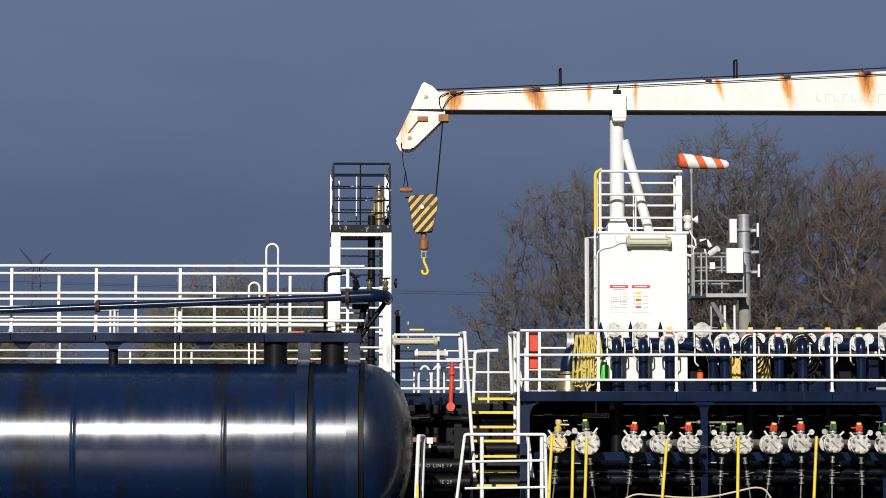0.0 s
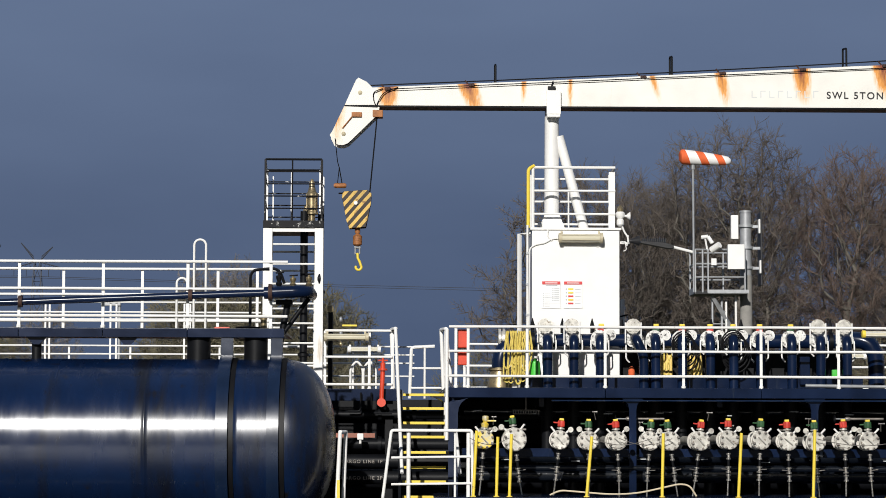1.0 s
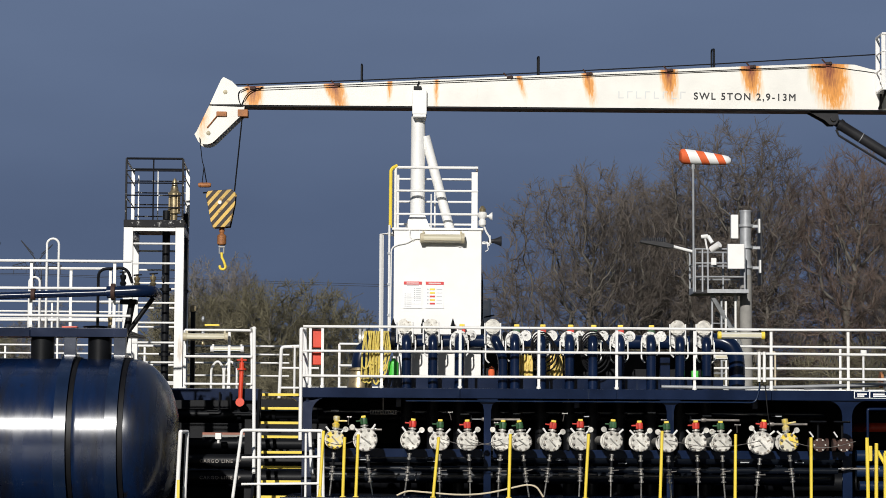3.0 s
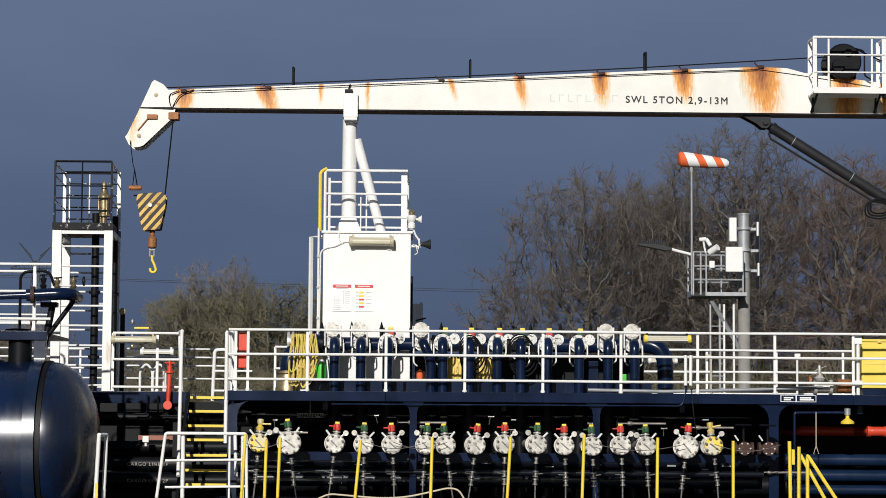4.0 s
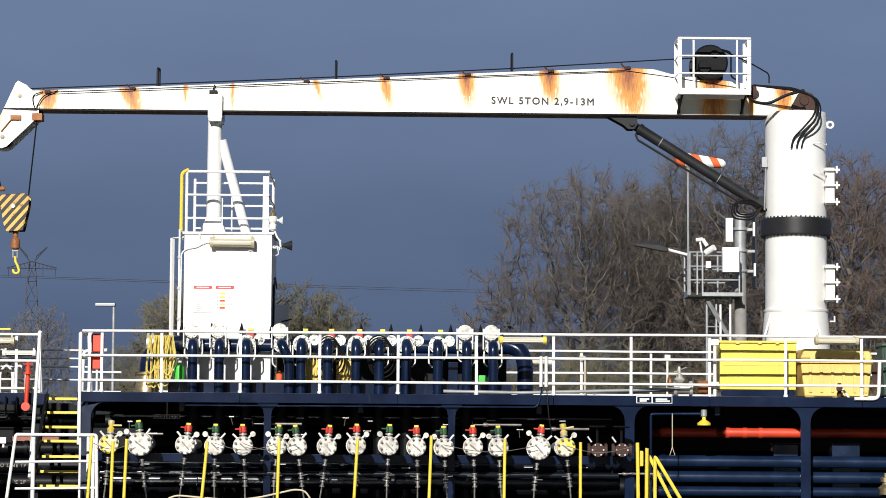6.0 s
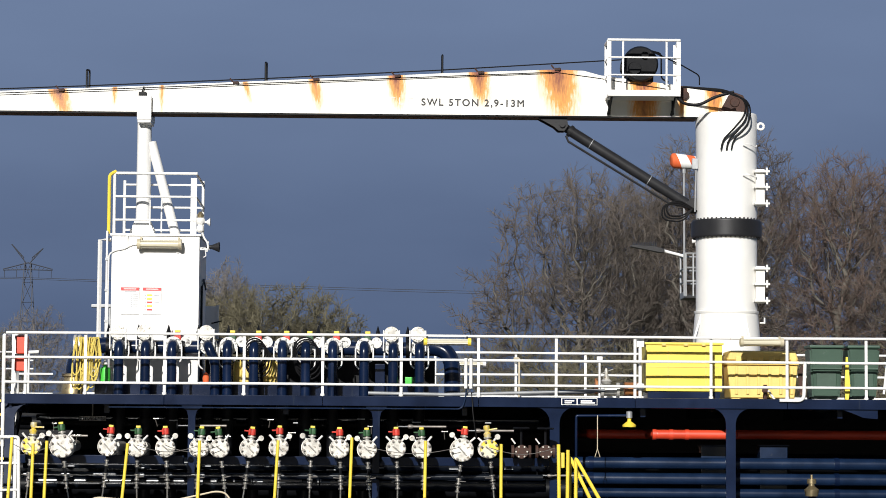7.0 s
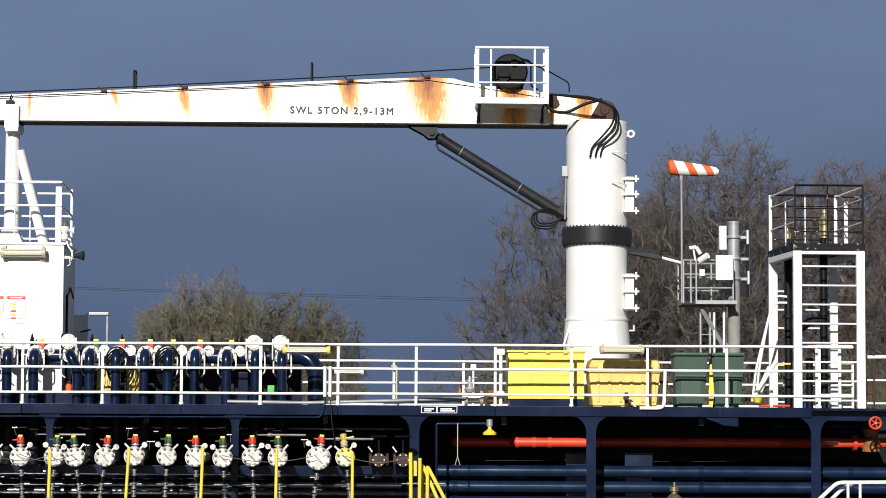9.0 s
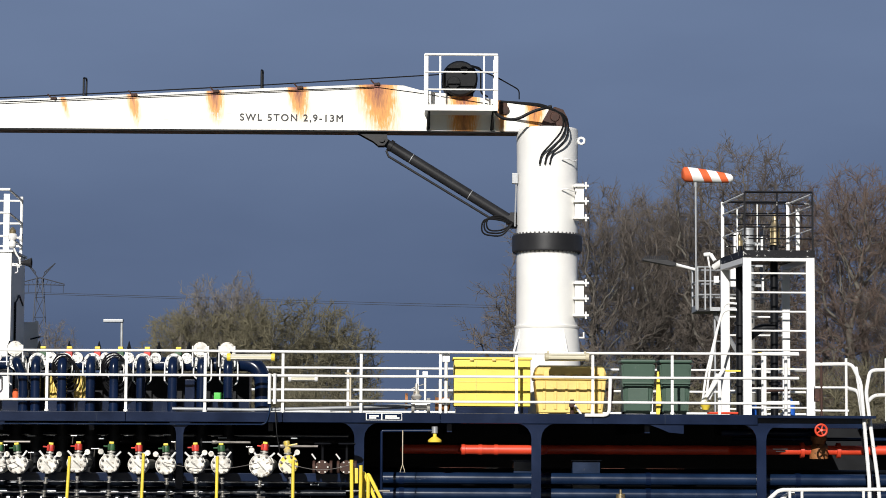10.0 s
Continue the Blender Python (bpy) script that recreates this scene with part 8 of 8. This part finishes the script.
def pylon(x, y, s=1.0):
    """Lattice pylon with raised arms like horns, and a lower cross arm."""
    th = thing("power_pylon", "distant dark lattice power pylon", "pylon", (x, y, 0), "pylons", ship=False)
    bm = B()
    r = 0.10
    for sx in (-1, 1):
        for dy in (-0.8, 0.8):
            rod(bm, (x + sx * 2.6, y + dy * 3, 0), (x + sx * 0.55, y + dy, 35.2), r, 4)
        for k in range(9):
            z0, z1 = k * 3.9, (k + 1) * 3.9
            w0, w1 = 2.6 - 2.05 * k / 9, 2.6 - 2.05 * (k + 1) / 9
            rod(bm, (x - sx * w0, y, z0), (x + sx * w1, y, z1), r * 0.6, 4)
            rod(bm, (x - w1, y, z1), (x + w1, y, z1), r * 0.5, 4)
    part("tower", bm, PYLONGREY, th)
    bm = B()
    for sx, tx, tz in ((-1, -3.3, 38.9), (1, 3.0, 38.1)):
        base = [(x + sx * 0.2, 34.9), (x + sx * 0.8, 36.2)]
        rod(bm, (base[0][0], y, base[0][1]), (x + tx, y, tz), r, 4)
        rod(bm, (base[1][0], y, base[1][1]), (x + tx, y, tz), r, 4)
        for k in range(1, 6):
            f = k / 6
            p = (base[0][0] + (x + tx - base[0][0]) * f, y, base[0][1] + (tz - base[0][1]) * f)
            q = (base[1][0] + (x + tx - base[1][0]) * (f - 0.08), y, base[1][1] + (tz - base[1][1]) * (f - 0.08))
            rod(bm, p, q, r * 0.6, 4)
    part("horn_arm", bm, PYLONGREY, th)
    bm = B()
    for sx in (-1, 1):
        rod(bm, (x, y, 35.2), (x + sx * 4.9, y, 33.9), r, 4)
        rod(bm, (x, y, 33.8), (x + sx * 4.9, y, 33.7), r, 4)
        for k in range(1, 6):
            f = k / 6
            rod(bm, (x + sx * 4.9 * f, y, 35.2 - 1.3 * f), (x + sx * 4.9 * (f - 0.08), y, 33.8), r * 0.5, 4)
        for f in (0.45, 0.95):
            rod(bm, (x + sx * 4.9 * f, y, 33.7), (x + sx * 4.9 * f, y, 32.2), r * 0.6, 4)
    part("cross_arm", bm, PYLONGREY, th)


pylon(-75.0, 500)


def power_lines():
    th = thing("power_lines", "thin dark power lines across the sky", "power line", (0, 500, 30), ship=False)
    for z0, z1 in ((32.3, 30.4), (32.0, 29.6)):
        bm = B()
        tube(bm, [(-260 + k * 26, 500, z0 + (z1 - z0) * ((k - 7) / 6 if k > 7 else 0) * 0.5 - 2.2 * math.sin(math.pi * max(0, min(1, (k - 7) / 12)))) for k in range(21)], 0.05, 4)
        part("wire", bm, PYLONGREY, th)


power_lines()


def far_wall():
    th = thing("brick_wall", "low red brick wall with white panels on the far quay", "wall", (0, 64.5, 0), ship=False)
    bm = B()
    box(bm, -60, 60, 64.5, 64.8, -0.3, 1.62)
    part("wall", bm, BRICKRED, th)
    for i in range(12):
        bm = B()
        x = -42 + i * 7.3
        box(bm, x, x + 1.6, 64.47, 64.5, 0.2, 1.45)
        part("panel", bm, CONCRETE, th)


far_wall()


# ---- trees: bare winter crowns ----
def colonise(rng, blobs, roots, step, reach, kill, rise=0.02):
    """Grows limbs from the roots towards random buds in the crown's rounded clumps; nodes and their parents."""
    buds = []
    for cx, cy, cz, rx, ry, rz, count in blobs:
        for _ in range(count // 6):
            v = Vector((rng.gauss(0, 1), rng.gauss(0, 1), rng.gauss(0, 1))).normalized() * rng.random() ** 0.36
            heart = Vector((cx + v.x * rx, cy + v.y * ry, cz + v.z * rz))
            buds += [heart + Vector((rng.gauss(0, 0.34), rng.gauss(0, 0.34), rng.gauss(0, 0.30))) for _ in range(6)]
    at, parent, kids = [], [], []

    def put(p, q):
        at.append(p)
        parent.append(q)
        kids.append(0)
        if q >= 0:
            kids[q] += 1
        return len(at) - 1

    for j, (base, top) in enumerate(roots):
        base, top = Vector(base), Vector(top)
        n = max(2, int((top - base).length / step))
        k = put(base, -1 if j == 0 else 0)
        for i in range(1, n + 1):
            k = put(base.lerp(top, i / n) + Vector((rng.gauss(0, 0.07), rng.gauss(0, 0.07), 0)), k)
    for _ in range(110):
        tree_kd = kdtree.KDTree(len(at))
        for i, p in enumerate(at):
            tree_kd.insert(p, i)
        tree_kd.balance()
        pull = {}
        for p in buds:
            co, i, d = tree_kd.find(p)
            if d < reach and kids[i] < 3:
                pull[i] = pull.get(i, Vector()) + (p - co) / (d + 1e-6)
        if not pull:
            break
        fresh = []
        for i, v in pull.items():
            d = (v.normalized() + Vector((rng.gauss(0, 0.34), rng.gauss(0, 0.34), rise + rng.gauss(0, 0.3)))).normalized()
            fresh.append(put(at[i] + d * step, i))
        new_kd = kdtree.KDTree(len(fresh))
        for i in fresh:
            new_kd.insert(at[i], i)
        new_kd.balance()
        buds = [p for p in buds if new_kd.find(p)[2] > kill]
        if len(buds) < 12:
            break
    return at, parent


def grow(rng, blobs, roots, step=0.30, reach=2.6, kill=0.40, tip=0.0125, sprays=4, spray=0.5, power=2.15):
    """Segments (a, b, ra, rb) of limbs and of twigs; limbs thicken with all that they carry."""
    at, parent = colonise(rng, blobs, roots, step, reach, kill)
    load = [0.0] * len(at)
    for i in range(len(at) - 1, -1, -1):
        load[i] = max(load[i], tip ** power)
        if parent[i] >= 0:
            load[parent[i]] += load[i]
    rad = [v ** (1 / power) for v in load]
    wood, twigs = [], []
    for i, q in enumerate(parent):
        if q < 0:
            continue
        ra, rb = min(rad[q], rad[i] * 1.35), rad[i]
        (wood if rb > tip * 2.4 else twigs).append((at[q], at[i], ra, rb))
        if rb > tip * 2.6:
            continue
        dd = (at[i] - at[q]).normalized()
        for _ in range(sprays):
            d = (dd * 0.8 + Vector((rng.gauss(0, 0.65), rng.gauss(0, 0.65), 0.12 + rng.gauss(0, 0.5)))).normalized()
            p, n = at[q].lerp(at[i], rng.random()), spray * rng.uniform(0.5, 1.2)
            e = p + d * n * 0.55
            twigs.append((p, e, tip * 0.75, tip * 0.62))
            for _ in range(2):
                f = (d + Vector((rng.gauss(0, 0.4), rng.gauss(0, 0.4), 0.15 + rng.gauss(0, 0.35)))).normalized()
                twigs.append((e, e + f * n * 0.6, tip * 0.62, tip * 0.4))
    return wood, twigs


def sticks(name, segs, mat, sides=3):
    a, b = np.array([s[0] for s in segs]), np.array([s[1] for s in segs])
    ra, rb = np.array([s[2] for s in segs])[:, None], np.array([s[3] for s in segs])[:, None]
    d = b - a
    d /= np.linalg.norm(d, axis=1, keepdims=True) + 1e-9
    up = np.where(np.abs(d[:, 2:3]) > 0.9, np.array([[1.0, 0, 0]]), np.array([[0, 0, 1.0]]))
    u = np.cross(d, up)
    u /= np.linalg.norm(u, axis=1, keepdims=True)
    v = np.cross(d, u)
    n = len(segs)
    vs = np.empty((n, 2 * sides, 3))
    for k in range(sides):
        w = u * math.cos(2 * math.pi * k / sides) + v * math.sin(2 * math.pi * k / sides)
        vs[:, k], vs[:, sides + k] = a + w * ra, b + w * rb
    idx = np.arange(n)[:, None] * 2 * sides
    fs = np.concatenate([idx + np.array([[k, (k + 1) % sides, sides + (k + 1) % sides, sides + k]]) for k in range(sides)])
    me = bpy.data.meshes.new(name)
    me.from_pydata(vs.reshape(-1, 3).tolist(), [], fs.tolist())
    me.materials.append(mat)
    me.shade_smooth()
    return me


def tree(label, seed, blobs, roots, mat, group="bare trees", **how):
    wood, twigs = grow(random.Random(seed), blobs, roots, **how)
    th = thing("tree", label, "tree", (0, 0, 0), group, ship=False)
    for name, segs, m, sides in (("trunk", wood, BARK, 6), ("crown", twigs, mat, 3)):
        ob = new(name, sticks(name, segs, m, sides))
        ob.parent = th
    return th


# a broad tree that branches low, a tall vase-shaped one, and one with red-brown twigs at its head
BROAD = tree("broad bare winter tree with grey-brown twigs", 11, [(0.2, 0, 8.4, 3.9, 3.2, 4.2, 1500), (-2.6, 0, 6.4, 2.6, 2.4, 2.9, 750), (2.2, 0, 7.4, 2.6, 2.4, 3.4, 750), (0.4, 0, 11.0, 2.4, 2.0, 1.9, 450)],
             [((0, 0, 0), (0.2, 0, 5.4)), ((0.1, 0.1, 1.0), (2.0, 0.4, 4.6)), ((0.1, 0.0, 1.2), (-2.2, -0.2, 4.6))], TWIG)
TALLTREE = tree("tall vase-shaped bare winter tree with dark twigs", 12, [(0, 0, 10.4, 3.2, 2.8, 3.9, 1500), (0.2, 0, 6.4, 3.0, 2.6, 3.4, 900), (-1.6, 0, 12.0, 1.6, 1.5, 1.7, 300), (1.4, 0, 12.4, 1.7, 1.5, 1.6, 320)],
                [((0, 0, 0), (0.2, 0, 7.2)), ((0.1, 0.1, 2.0), (1.6, 0.4, 6.6)), ((0.0, 0.0, 1.6), (-1.6, -0.2, 6.2))], TWIG)
REDTREE = tree("bare winter tree with reddish brown twigs", 13, [(0, 0, 8.4, 3.2, 2.8, 4.6, 1500), (0.6, 0, 11.2, 2.5, 2.1, 1.9, 800), (-0.4, 0, 5.0, 3.0, 2.6, 3.0, 700)],
               [((0, 0, 0), (0.1, 0, 6.0)), ((0.0, 0.1, 1.6), (1.5, 0.3, 5.4))], TWIGRED, sprays=4)
FINE = tree("slender bare tree with pale fine twigs", 21, [(0, 0, 8.6, 3.4, 2.8, 4.4, 1100), (0.3, 0, 5.0, 3.2, 2.8, 3.6, 600)],
            [((0, 0, 0), (0.1, 0, 4.4)), ((0, 0, 0.8), (-1.6, 0, 4.2)), ((0, 0, 0.6), (1.5, 0, 3.8))], TWIGPALE, step=0.36, kill=0.5, tip=0.014, sprays=5)
BUSH = tree("low bushy bare tree with olive twigs", 22, [(0, 0, 5.4, 4.0, 3.2, 4.4, 1500), (2.4, 0, 7.2, 2.3, 2.0, 2.2, 450), (-1.8, 0, 6.6, 2.3, 2.0, 2.6, 450)],
            [((0, 0, 0), (0.1, 0, 3.4)), ((0, 0, 0.3), (-2.0, 0.3, 2.8)), ((0, 0, 0.3), (2.0, 0.2, 2.8))], TWIGOLIVE, step=0.34, kill=0.46, tip=0.017, sprays=6)
SHRUB = tree("leafless undergrowth shrub with tangled twigs", 31, [(0, 0, 2.2, 2.4, 2.0, 2.3, 420)],
             [((0.0, 0, 0), (0.05, 0, 0.4)), ((0, 0, 0.1), (-1.0, 0, 0.7)), ((0, 0, 0.1), (1.0, 0.2, 0.7))], TWIGOLIVE, "undergrowth", step=0.3, kill=0.4, reach=3.0, sprays=5)


def plant(proto, used, x, y, scale, turn):
    m = pose(x, y, 0.1, 0, 0, turn) @ Matrix.Scale(scale, 4)
    if proto.name not in used:
        used.add(proto.name)
        proto.matrix_basis = m
    else:
        copy_thing(proto, m)


def woods():
    used = set()
    # which tree, place, scale, turn
    for p, x, y, k, a in ((BROAD, 7.0, 104, 0.97, 0), (BROAD, 9.9, 107, 1.0, 150), (TALLTREE, 13.3, 104, 1.0, 0), (REDTREE, 18.1, 105, 1.0, 0), (BROAD, 22.0, 106, 0.94, 215),
                          (TALLTREE, 10.8, 112, 0.88, 80), (BROAD, 12.6, 110, 0.95, 60), (REDTREE, 15.6, 111, 0.96, 140), (TALLTREE, 20.2, 112, 0.93, 200), (TALLTREE, 25.5, 110, 0.95, 300)):
        plant(p, used, x, y, k, a)
    for p, x, y, k, a in ((FINE, -12.6, 160, 1.0, 0), (FINE, -11.9, 162, 0.97, 100), (FINE, -15.2, 163, 0.74, 120), (BUSH, -8.6, 157, 1.16, 0), (BUSH, -11.6, 159, 0.98, 180), (BUSH, -5.3, 160, 0.86, 60), (BUSH, -14.2, 164, 0.95, 240), (BUSH, -16.4, 166, 0.72, 20),
                          (FINE, -24.4, 166, 0.78, 60), (BUSH, -27.5, 168, 0.78, 90), (FINE, -31.0, 170, 0.74, 30)):
        plant(p, used, x, y, k, a)
    rng = random.Random(3)
    for k in range(26):
        x = 2.9 + k * 0.95 + rng.uniform(-0.4, 0.4)
        plant(SHRUB, used, x, 100 + rng.uniform(-2, 8), rng.uniform(0.8, 1.25), rng.uniform(0, 360))
    for k in range(14):
        x = -16.5 + k * 0.95 + rng.uniform(-0.5, 0.5)
        plant(SHRUB, used, x, 150 + rng.uniform(-3, 6), rng.uniform(1.0, 1.45), rng.uniform(0, 360))
    for k in range(6):
        plant(SHRUB, used, -31 + k * 2.1 + rng.uniform(-0.6, 0.6), 158 + rng.uniform(-3, 6), rng.uniform(0.8, 1.1), rng.uniform(0, 360))


woods()


# ---- motion: the ship and all that is on it glide towards -x ----
def motions():
    for ob in SHIP:
        base = ob.matrix_basis.copy()
        walk(ob, [(t, pose(-x, 0.0, z, 0, 0.155, 0) @ base) for t, x, z in SAIL])


motions()
